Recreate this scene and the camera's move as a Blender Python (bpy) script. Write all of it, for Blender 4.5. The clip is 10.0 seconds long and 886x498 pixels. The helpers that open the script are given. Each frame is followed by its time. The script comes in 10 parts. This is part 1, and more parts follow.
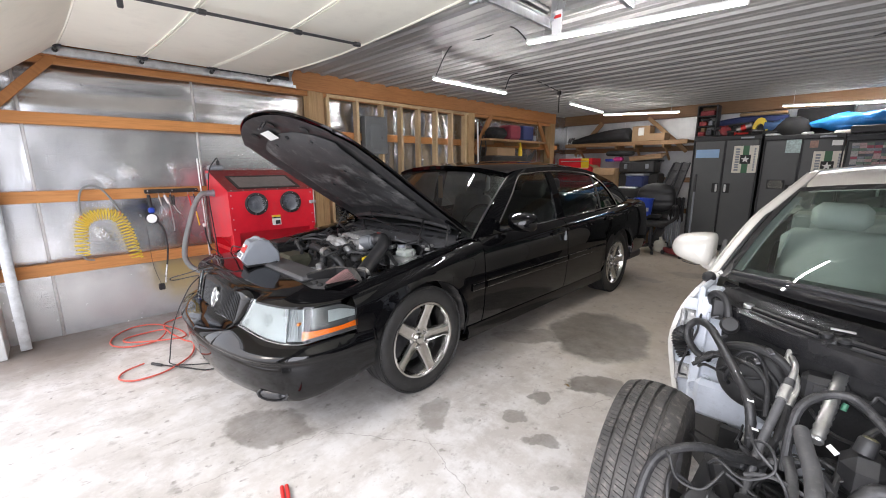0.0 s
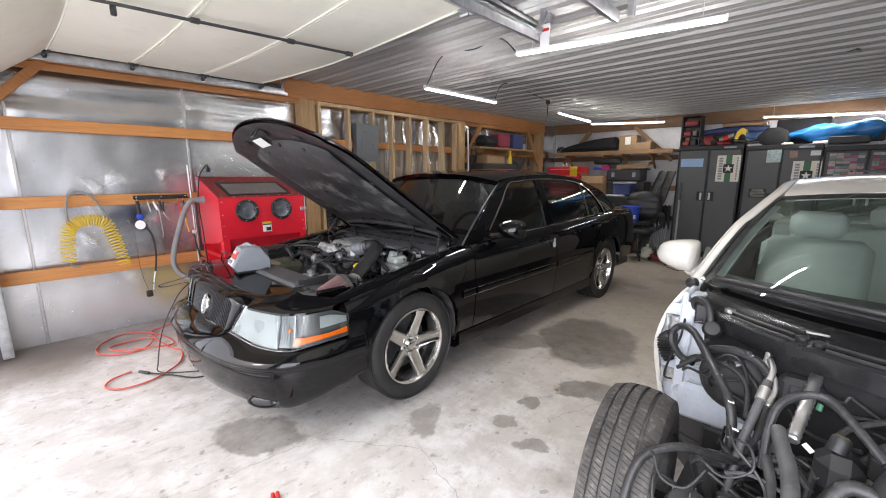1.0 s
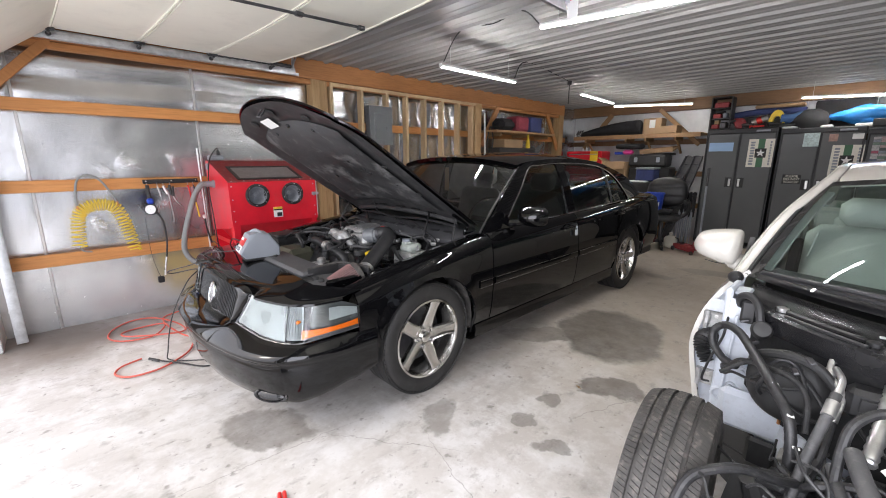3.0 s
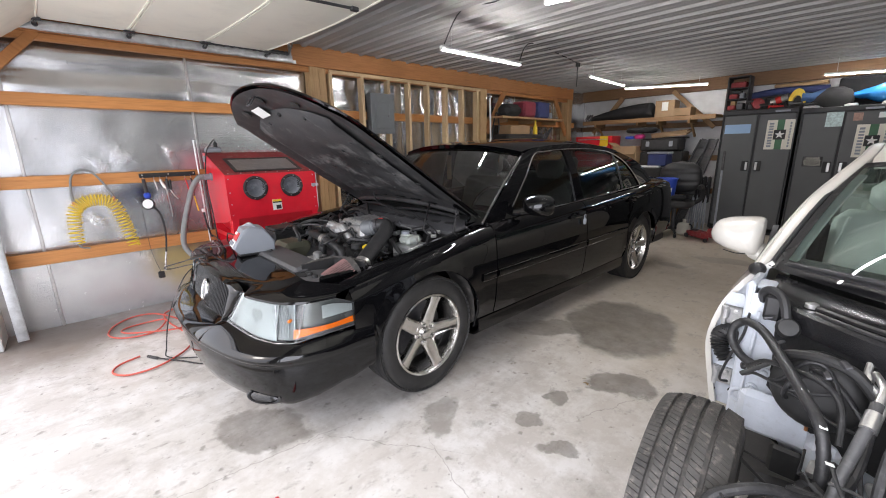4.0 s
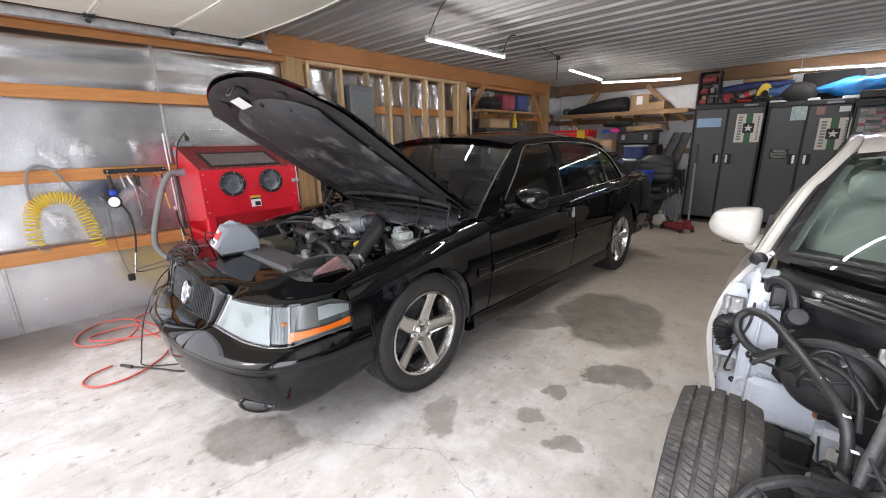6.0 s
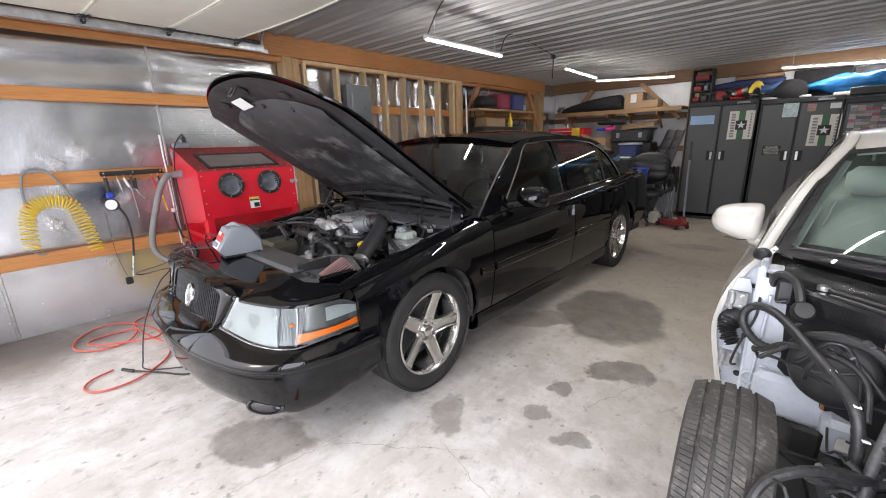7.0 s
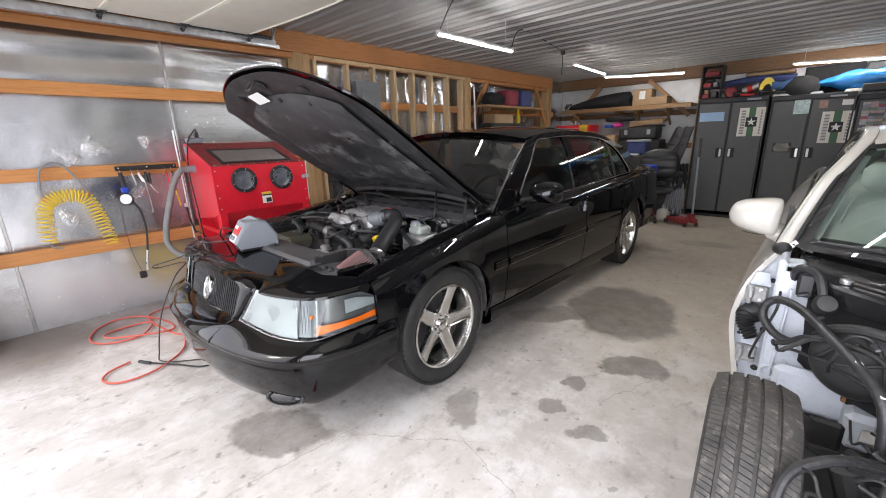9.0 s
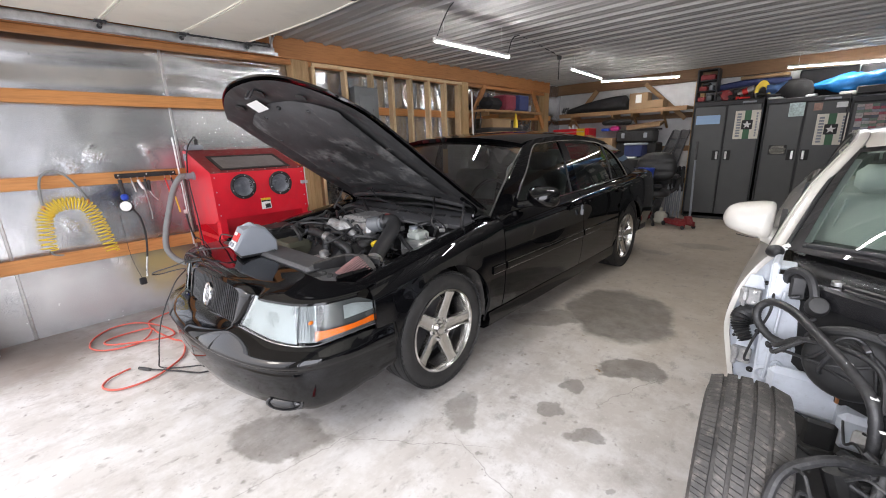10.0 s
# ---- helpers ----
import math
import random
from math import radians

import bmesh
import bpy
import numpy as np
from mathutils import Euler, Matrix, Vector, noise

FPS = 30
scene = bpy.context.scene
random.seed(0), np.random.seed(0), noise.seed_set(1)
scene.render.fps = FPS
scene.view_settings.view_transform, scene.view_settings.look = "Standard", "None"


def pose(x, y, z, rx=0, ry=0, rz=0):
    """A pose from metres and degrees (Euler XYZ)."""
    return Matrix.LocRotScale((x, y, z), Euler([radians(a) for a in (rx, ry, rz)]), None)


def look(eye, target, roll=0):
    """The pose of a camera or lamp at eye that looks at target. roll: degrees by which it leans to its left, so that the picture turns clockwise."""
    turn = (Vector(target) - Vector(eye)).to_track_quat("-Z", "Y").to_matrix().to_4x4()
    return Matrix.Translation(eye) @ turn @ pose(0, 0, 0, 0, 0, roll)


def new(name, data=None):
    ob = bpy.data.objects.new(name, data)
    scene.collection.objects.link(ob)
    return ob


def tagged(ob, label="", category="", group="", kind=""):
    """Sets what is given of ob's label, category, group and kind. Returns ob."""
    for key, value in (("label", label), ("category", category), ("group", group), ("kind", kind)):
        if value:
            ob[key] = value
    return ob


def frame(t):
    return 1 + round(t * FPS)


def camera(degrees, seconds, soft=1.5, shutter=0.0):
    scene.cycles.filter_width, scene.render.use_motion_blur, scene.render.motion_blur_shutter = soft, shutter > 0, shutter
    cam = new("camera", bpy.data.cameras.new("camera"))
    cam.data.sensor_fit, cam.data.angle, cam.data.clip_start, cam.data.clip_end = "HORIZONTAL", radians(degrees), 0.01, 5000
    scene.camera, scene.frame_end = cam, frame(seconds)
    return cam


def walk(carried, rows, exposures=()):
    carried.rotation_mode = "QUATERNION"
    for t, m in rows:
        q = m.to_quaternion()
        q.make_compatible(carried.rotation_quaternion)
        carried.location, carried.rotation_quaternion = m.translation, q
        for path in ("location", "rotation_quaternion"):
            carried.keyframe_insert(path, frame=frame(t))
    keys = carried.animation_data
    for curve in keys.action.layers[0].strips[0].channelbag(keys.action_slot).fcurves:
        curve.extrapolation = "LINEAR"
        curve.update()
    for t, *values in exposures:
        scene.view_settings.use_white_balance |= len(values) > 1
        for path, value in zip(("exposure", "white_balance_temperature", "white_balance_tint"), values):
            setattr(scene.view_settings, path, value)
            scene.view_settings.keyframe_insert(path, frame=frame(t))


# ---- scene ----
cam = camera(95.7, 10.0, 1.0)
PATH = [
    (0, (0.011, 0.016, 1.408), (-1.379, 1.397, 1.007), -0.3),
    (0.5, (0.021, -0.001, 1.408), (-1.354, 1.401, 1.029), -0.1),
    (1, (0.03, -0.009, 1.414), (-1.33, 1.41, 1.046), -0.0),
    (1.5, (0.022, -0.002, 1.405), (-1.337, 1.419, 1.034), 0.0),
    (2, (-0.011, 0.019, 1.401), (-1.378, 1.426, 1.013), 0.1),
    (2.5, (-0.05, 0.044, 1.399), (-1.432, 1.431, 0.992), 0.3),
    (4, (-0.126, 0.202, 1.389), (-1.549, 1.521, 0.902), -1.0),
    (4.5, (-0.144, 0.247, 1.383), (-1.565, 1.565, 0.89), -1.3),
    (5, (-0.166, 0.244, 1.376), (-1.564, 1.585, 0.875), -1.3),
    (5.5, (-0.216, 0.202, 1.378), (-1.573, 1.58, 0.869), -1.0),
    (7, (-0.294, 0.118, 1.382), (-1.6, 1.541, 0.864), -1.6),
    (7.5, (-0.314, 0.098, 1.381), (-1.621, 1.515, 0.85), -1.5),
    (8, (-0.332, 0.075, 1.368), (-1.639, 1.488, 0.824), -1.3),
    (8.5, (-0.34, 0.073, 1.36), (-1.649, 1.484, 0.816), -1.3),
    (9, (-0.333, 0.062, 1.368), (-1.65, 1.472, 0.839), -1.5),
    (9.5, (-0.32, 0.053, 1.377), (-1.641, 1.464, 0.863), -1.8),
    (10, (-0.315, 0.056, 1.379), (-1.632, 1.471, 0.868), -1.9),
]
walk(cam, [(t, look(eye, target, roll)) for t, eye, target, roll in PATH])

# ---- daylight and sky ----
world = bpy.data.worlds.new("sky")
scene.world = world
world.use_nodes = True
wn = world.node_tree.nodes
sky = wn.new("ShaderNodeTexSky")
sky.sky_type, sky.sun_disc = "NISHITA", False
sky.sun_elevation, sky.sun_rotation = radians(48), radians(200)
sky.air_density, sky.dust_density = 1.0, 4.0
wn["Background"].inputs["Strength"].default_value = 0.13
world.node_tree.links.new(sky.outputs["Color"], wn["Background"].inputs["Color"])

sun = new("sun", bpy.data.lights.new("sun", "SUN"))
sun.data.energy, sun.data.angle, sun.data.color = 0.8, radians(14), (1.0, 0.97, 0.92)
sun.matrix_world = look((-4, -8, 12), (0, 4, 0))


def opening_light(x0, x1, z0, z1, y, power):
    """Skylight entering through an open garage door."""
    la = bpy.data.lights.new("door_daylight", "AREA")
    la.shape, la.size, la.size_y, la.energy, la.color = "RECTANGLE", x1 - x0, z1 - z0, power, (0.95, 0.955, 1.05)
    ob = new("door_daylight", la)
    ob.matrix_world = look(((x0 + x1) / 2, y, (z0 + z1) / 2), ((x0 + x1) / 2, y + 1, (z0 + z1) / 2 - 0.25))


opening_light(-4.25, -1.45, 0.05, 2.0, -0.42, 39)
opening_light(-0.95, 1.85, 0.05, 2.0, -0.42, 120)
scene.view_settings.exposure = 0.08

# ---- mesh helpers ----
def V(*a):
    return Vector(a)


def quad_grid(bm, rows, closed=False, flip=False):
    """Faces between rows of points."""
    vs = [[bm.verts.new(p) for p in r] for r in rows]
    n = len(rows[0])
    for a, b in zip(vs, vs[1:]):
        for j in range(n if closed else n - 1):
            k = (j + 1) % n
            q = (a[j], a[k], b[k], b[j])
            bm.faces.new(q[::-1] if flip else q)
    return vs


def cbox(bm, c, s, b=0.004, m=None):
    """A box with chamfered edges, centre c, size s."""
    b = min(b, min(s) * 0.45)
    h = [v / 2 for v in s]
    vid = {}
    for sx in (-1, 1):
        for sy in (-1, 1):
            for sz in (-1, 1):
                sg = (sx, sy, sz)
                for ax in range(3):
                    p = Vector([c[i] + sg[i] * (h[i] if i == ax else h[i] - b) for i in range(3)])
                    vid[sg, ax] = bm.verts.new(m @ p if m else p)
    fs = []
    for ax in range(3):
        i, j = (ax + 1) % 3, (ax + 2) % 3
        for s0 in (-1, 1):
            loop = []
            for a, d in ((-1, -1), (1, -1), (1, 1), (-1, 1)):
                sg = [0, 0, 0]
                sg[ax], sg[i], sg[j] = s0, a, d
                loop.append(vid[tuple(sg), ax])
            fs.append(loop if s0 > 0 else loop[::-1])
    for ax in range(3):
        i, j = (ax + 1) % 3, (ax + 2) % 3
        for a in (-1, 1):
            for d in (-1, 1):
                sg0, sg1 = [0, 0, 0], [0, 0, 0]
                sg0[ax], sg1[ax] = -1, 1
                sg0[i] = sg1[i] = a
                sg0[j] = sg1[j] = d
                t0, t1 = tuple(sg0), tuple(sg1)
                loop = [vid[t0, i], vid[t1, i], vid[t1, j], vid[t0, j]]
                fs.append(loop if a * d < 0 else loop[::-1])
    for sg in [(x, y, z) for x in (-1, 1) for y in (-1, 1) for z in (-1, 1)]:
        loop = [vid[sg, 0], vid[sg, 1], vid[sg, 2]]
        fs.append(loop if sg[0] * sg[1] * sg[2] > 0 else loop[::-1])
    for f in fs:
        bm.faces.new(f)
    return bm


def smooth_path(pts, n=6, closed=False):
    """Catmull-Rom through the points."""
    p = [Vector(q) for q in pts]
    if len(p) < 3:
        return p
    out = []
    m = len(p)
    for i in range(m if closed else m - 1):
        if closed:
            a, b, c, d = p[i - 1], p[i], p[(i + 1) % m], p[(i + 2) % m]
        else:
            a, b, c, d = p[max(i - 1, 0)], p[i], p[i + 1], p[min(i + 2, m - 1)]
        for k in range(n):
            t = k / n
            out.append(0.5 * ((2 * b) + (c - a) * t + (2 * a - 5 * b + 4 * c - d) * t * t + (3 * b - a - 3 * c + d) * t ** 3))
    if not closed:
        out.append(p[-1])
    return out


def tube(bm, pts, r, n=8, sub=6, closed=False, ripple=0.0):
    """A round hose through the points; r: one radius, or one at each end."""
    path = smooth_path(pts, sub, closed)
    r0, r1 = r if isinstance(r, tuple) else (r, r)
    up, rows = None, []
    for i, q in enumerate(path):
        a = path[i - 1] if (i or closed) else q
        b = path[(i + 1) % len(path)] if (i < len(path) - 1 or closed) else q
        d = (b - a).normalized()
        if up is None:
            up = d.orthogonal().normalized()
        up = (up - d * up.dot(d)).normalized()
        side = d.cross(up)
        rr = r0 + (r1 - r0) * i / max(len(path) - 1, 1)
        if ripple:
            rr += ripple if i % 2 else -ripple
        rows.append([q + (up * math.cos(k * math.tau / n) + side * math.sin(k * math.tau / n)) * rr for k in range(n)])
    if closed:
        rows.append(rows[0])
    vs = quad_grid(bm, rows, closed=True, flip=True)
    if not closed:
        bm.faces.new(vs[0])
        bm.faces.new(vs[-1][::-1])
    return bm


def lathe(bm, prof, n=24, m=None, caps=True):
    """Turns (radius, height) pairs about z."""
    rows = []
    for r, h in prof:
        row = [Vector((max(r, 1e-4) * math.cos(k * math.tau / n), max(r, 1e-4) * math.sin(k * math.tau / n), h)) for k in range(n)]
        rows.append([m @ p for p in row] if m else row)
    vs = quad_grid(bm, rows, closed=True)
    if caps:
        bm.faces.new(vs[0][::-1])
        bm.faces.new(vs[-1])
    return bm


def prism(bm, poly, h0, h1, m=None):
    """A polygon in xy drawn up from h0 to h1."""
    lo = [Vector((x, y, h0)) for x, y in poly]
    hi = [Vector((x, y, h1)) for x, y in poly]
    if m:
        lo, hi = [m @ p for p in lo], [m @ p for p in hi]
    a, b = [bm.verts.new(p) for p in lo], [bm.verts.new(p) for p in hi]
    n = len(poly)
    bm.faces.new(a[::-1])
    bm.faces.new(b)
    for i in range(n):
        bm.faces.new((a[i], a[(i + 1) % n], b[(i + 1) % n], b[i]))
    return bm


def back_skin(bm, faces, t):
    """Gives the faces a thickness t on their hollow side, with a closed rim."""
    bm.normal_update()
    verts = list(dict.fromkeys(v for f in faces for v in f.verts))
    mid = sum((v.co for v in verts), Vector()) / max(len(verts), 1)
    bulge = sum(f.normal.dot(f.calc_center_median() - mid) * f.calc_area() for f in faces)
    if bulge < 0:
        t = -t
    inner = {v: bm.verts.new(v.co - v.normal * t) for v in verts}
    own = set(faces)
    rims = []
    for f in faces:
        for lp in f.loops:
            if sum(1 for g in lp.edge.link_faces if g in own) == 1:
                rims.append((lp.vert, lp.link_loop_next.vert))
    for f in faces:
        bm.faces.new([inner[v] for v in reversed(f.verts[:])]).smooth = f.smooth
    for p, q in rims:
        bm.faces.new((q, p, inner[p], inner[q]))
    bm.normal_update()


def sheet(bm, rows, t, closed=False):
    """A surface given a thickness t."""
    old = set(bm.faces)
    quad_grid(bm, rows, closed=closed)
    back_skin(bm, [f for f in bm.faces if f not in old], t)
    return bm


def thicken(bm, t):
    back_skin(bm, bm.faces[:], t)


def lerp(a, b, t):
    return a + (b - a) * t


def soft_at(table, u):
    """Smooth look-up in (u, v) pairs."""
    if u <= table[0][0]:
        return table[0][1]
    for i, ((a, p), (b, q)) in enumerate(zip(table, table[1:])):
        if u <= b:
            t = (u - a) / (b - a)
            o, r = table[max(i - 1, 0)], table[min(i + 2, len(table) - 1)]
            m0 = (q - o[1]) / (b - o[0]) * (b - a)
            m1 = (r[1] - p) / (r[0] - a) * (b - a)
            return (2 * t ** 3 - 3 * t * t + 1) * p + (t ** 3 - 2 * t * t + t) * m0 + (-2 * t ** 3 + 3 * t * t) * q + (t ** 3 - t * t) * m1
    return table[-1][1]


def world_of(ob):
    m = ob.matrix_basis
    while ob.parent:
        m = ob.parent.matrix_basis @ ob.matrix_parent_inverse @ m
        ob = ob.parent
    return m


def part(name, bm, material, parent=None, label="", at=None, sharp=35, local=False):
    """Links a bmesh as one mesh object under a thing; points are the parent's own if local, else the world's."""
    if isinstance(bm, bpy.types.Mesh):
        me = bm
    else:
        me = bpy.data.meshes.new(name)
        bm.to_mesh(me)
        bm.free()
        me.materials.append(material)
        for p in me.polygons:
            p.use_smooth = True
        me.set_sharp_from_angle(angle=radians(sharp))
    ob = new(name, me)
    if at is not None:
        ob.matrix_basis = at
    if parent:
        ob.parent = parent
        if not local:
            ob.matrix_parent_inverse = world_of(parent).inverted()
    if label:
        ob["label"] = label
    return ob


def thing(name, label, category, at=None, group="", kind=""):
    ob = new(name)
    ob.empty_display_size = 0.1
    if at is not None:
        ob.matrix_basis = at
    return tagged(ob, label, category, group, kind)


def solo(name, bm, material, label, category, group="", kind="", at=None, sharp=35):
    return tagged(part(name, bm, material, None, "", at, sharp), label, category, group, kind)


def BM():
    return bmesh.new()


# ---- materials ----
def node(nt, kind, **kw):
    n = nt.nodes.new(kind)
    for k, v in kw.items():
        n.inputs[k].default_value = v
    return n


def rgba(c):
    return (*c, 1.0)


def base_mat(name):
    m = bpy.data.materials.new(name)
    m.use_nodes = True
    nt = m.node_tree
    return m, nt, nt.nodes["Principled BSDF"], nt.links.new


def noise_tex(nt, scale, detail=4.0, rough=0.55, coords=None, stretch=None):
    n = node(nt, "ShaderNodeTexNoise", Scale=scale, Detail=detail, Roughness=rough)
    tc = nt.nodes.new("ShaderNodeTexCoord") if coords is None else coords
    out = tc.outputs["Object"]
    if stretch:
        mp = node(nt, "ShaderNodeMapping", Scale=stretch)
        nt.links.new(out, mp.inputs["Vector"])
        out = mp.outputs["Vector"]
    nt.links.new(out, n.inputs["Vector"])
    return n


def ramp(nt, fac, stops):
    r = nt.nodes.new("ShaderNodeValToRGB")
    el = r.color_ramp.elements
    while len(el) < len(stops):
        el.new(0.5)
    for e, (pos, col) in zip(el, stops):
        e.position, e.color = pos, rgba(col) if len(col) == 3 else col
    nt.links.new(fac, r.inputs["Fac"])
    return r


def mix(nt, a, b, fac, mode="MIX"):
    x = nt.nodes.new("ShaderNodeMix")
    x.data_type, x.blend_type = "RGBA", mode
    for sock, v in ((x.inputs[0], fac), (x.inputs[6], a), (x.inputs[7], b)):
        if hasattr(v, "links"):
            nt.links.new(v, sock)
        else:
            sock.default_value = v if isinstance(v, float) else rgba(v)
    return x.outputs[2]


def bump(nt, bsdf, height, strength, dist):
    b = node(nt, "ShaderNodeBump", Strength=strength, Distance=dist)
    nt.links.new(height, b.inputs["Height"])
    old = bsdf.inputs["Normal"].links
    if old:
        nt.links.new(old[0].from_socket, b.inputs["Normal"])
    nt.links.new(b.outputs["Normal"], bsdf.inputs["Normal"])


def surf(name, col, rough=0.5, metal=0.0, var=0.12, scale=6.0, bstr=0.15, bscale=120.0, bdist=0.001, coat=0.0, dirt=0.0, dirtcol=(0.12, 0.1, 0.08), rvar=0.12, spec=0.5, stretch=None, coat_ior=1.5):
    """A plain surface with blotches, fine grain and uneven gloss."""
    m, nt, b, link = base_mat(name)
    big = noise_tex(nt, scale, 5, 0.6, stretch=stretch)
    fine = noise_tex(nt, bscale, 3, 0.6, stretch=stretch)
    dark, light = tuple(c * (1 - var) for c in col), tuple(min(1, c * (1 + var)) for c in col)
    c = ramp(nt, big.outputs["Fac"], [(0.3, dark), (0.7, light)]).outputs["Color"]
    if dirt:
        d = noise_tex(nt, scale * 2.7, 8, 0.7)
        f = ramp(nt, d.outputs["Fac"], [(0.52, (0, 0, 0)), (0.72, (dirt, dirt, dirt))]).outputs["Color"]
        c = mix(nt, c, dirtcol, f)
    link(c, b.inputs["Base Color"])
    b.inputs["Metallic"].default_value = metal
    b.inputs["Specular IOR Level"].default_value = spec
    r = node(nt, "ShaderNodeMapRange", **{"To Min": max(0.02, rough - rvar), "To Max": min(1, rough + rvar)})
    link(big.outputs["Fac"], r.inputs["Value"])
    link(r.outputs["Result"], b.inputs["Roughness"])
    b.inputs["Coat Weight"].default_value = coat
    b.inputs["Coat Roughness"].default_value = 0.015
    b.inputs["Coat IOR"].default_value = coat_ior
    if bstr:
        bump(nt, b, fine.outputs["Fac"], bstr, bdist)
    return m


def glass_mat(name, tint, rough=0.0, gloss=1.45):
    """A clear or tinted pane: straight light through, gloss by Fresnel."""
    m, nt, b, link = base_mat(name)
    nt.nodes.remove(b)
    tr = node(nt, "ShaderNodeBsdfTransparent", Color=rgba(tint))
    gl = node(nt, "ShaderNodeBsdfGlossy", Color=(1, 1, 1, 1), Roughness=rough)
    fr = node(nt, "ShaderNodeFresnel", IOR=gloss)
    mx = nt.nodes.new("ShaderNodeMixShader")
    link(fr.outputs[0], mx.inputs[0])
    link(tr.outputs[0], mx.inputs[1])
    link(gl.outputs[0], mx.inputs[2])
    link(mx.outputs[0], nt.nodes["Material Output"].inputs["Surface"])
    return m


def glow_mat(name, col, strength):
    m, nt, b, link = base_mat(name)
    b.inputs["Base Color"].default_value = rgba((0.9, 0.9, 0.9))
    b.inputs["Emission Color"].default_value = rgba(col)
    b.inputs["Emission Strength"].default_value = strength
    return m


def wood_mat(name, light, dark, grain=(1.0, 14.0, 14.0), knots=0.5, rough=0.62):
    """Sawn lumber with long grain, knots and a little soiling; grain runs where the stretch is small."""
    m, nt, b, link = base_mat(name)
    tc = nt.nodes.new("ShaderNodeTexCoord")
    oi = nt.nodes.new("ShaderNodeObjectInfo")
    off = nt.nodes.new("ShaderNodeVectorMath")
    off.operation = "MULTIPLY_ADD"
    link(oi.outputs["Random"], off.inputs[0])
    off.inputs[1].default_value = (37.0, 19.0, 53.0)
    link(tc.outputs["Object"], off.inputs[2])
    mp = node(nt, "ShaderNodeMapping", Scale=grain)
    link(off.outputs[0], mp.inputs["Vector"])
    n1 = node(nt, "ShaderNodeTexNoise", Scale=5.0, Detail=6.0, Roughness=0.65, Distortion=0.6)
    n2 = node(nt, "ShaderNodeTexNoise", Scale=1.1, Detail=3.0, Roughness=0.5)
    link(mp.outputs["Vector"], n1.inputs["Vector"])
    link(off.outputs[0], n2.inputs["Vector"])
    c = ramp(nt, n1.outputs["Fac"], [(0.25, dark), (0.5, tuple(lerp(d, l, 0.65) for d, l in zip(dark, light))), (0.75, light)]).outputs["Color"]
    c = mix(nt, c, tuple(v * 0.72 for v in dark), ramp(nt, n2.outputs["Fac"], [(0.5, (0, 0, 0)), (0.78, (0.5, 0.5, 0.5))]).outputs["Color"])
    vo = node(nt, "ShaderNodeTexVoronoi", Scale=2.6)
    mp2 = node(nt, "ShaderNodeMapping", Scale=tuple(0.55 if g < 2 else 1.6 for g in grain))
    link(off.outputs[0], mp2.inputs["Vector"])
    link(mp2.outputs["Vector"], vo.inputs["Vector"])
    k = ramp(nt, vo.outputs["Distance"], [(0.0, (knots, knots, knots)), (0.045, (knots * 0.8, knots * 0.8, knots * 0.8)), (0.07, (0, 0, 0))]).outputs["Color"]
    c = mix(nt, c, tuple(v * 0.25 for v in dark), k)
    hs = node(nt, "ShaderNodeHueSaturation")
    mr = node(nt, "ShaderNodeMapRange", **{"To Min": 0.82, "To Max": 1.14})
    link(oi.outputs["Random"], mr.inputs["Value"])
    link(mr.outputs["Result"], hs.inputs["Value"])
    link(c, hs.inputs["Color"])
    link(hs.outputs["Color"], b.inputs["Base Color"])
    b.inputs["Roughness"].default_value = rough
    bump(nt, b, n1.outputs["Fac"], 0.25, 0.002)
    return m

M_BEAM = wood_mat("beam_lumber", (0.56, 0.25, 0.085), (0.36, 0.145, 0.045), (14.0, 1.0, 14.0))
M_GIRT = wood_mat("girt_lumber", (0.68, 0.31, 0.10), (0.46, 0.185, 0.055), (14.0, 1.0, 14.0))
M_STUD = wood_mat("stud_pine", (0.66, 0.50, 0.30), (0.45, 0.30, 0.15), (14.0, 14.0, 1.0), 0.35)
M_POST = wood_mat("post_lumber", (0.56, 0.38, 0.19), (0.34, 0.20, 0.08), (14.0, 14.0, 1.0))
M_SHELF = wood_mat("shelf_lumber", (0.38, 0.23, 0.11), (0.22, 0.12, 0.05), (1.0, 14.0, 14.0))
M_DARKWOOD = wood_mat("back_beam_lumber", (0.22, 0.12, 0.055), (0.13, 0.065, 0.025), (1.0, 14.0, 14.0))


def ellipse_mask(nt, xy, cx, cy, rx, ry, turn=0.0, soft=0.25):
    """1 inside a blot of that size, 0 outside."""
    mp = nt.nodes.new("ShaderNodeMapping")
    mp.vector_type = "TEXTURE"
    mp.inputs["Location"].default_value = (cx, cy, 0)
    mp.inputs["Rotation"].default_value = (0, 0, radians(turn))
    mp.inputs["Scale"].default_value = (rx, ry, 1)
    nt.links.new(xy, mp.inputs["Vector"])
    ln = nt.nodes.new("ShaderNodeVectorMath")
    ln.operation = "LENGTH"
    nt.links.new(mp.outputs["Vector"], ln.inputs[0])
    mr = node(nt, "ShaderNodeMapRange", **{"From Min": 1.0 + soft, "From Max": 1.0 - soft})
    mr.interpolation_type = "SMOOTHSTEP"
    nt.links.new(ln.outputs["Value"], mr.inputs["Value"])
    return mr.outputs["Result"]


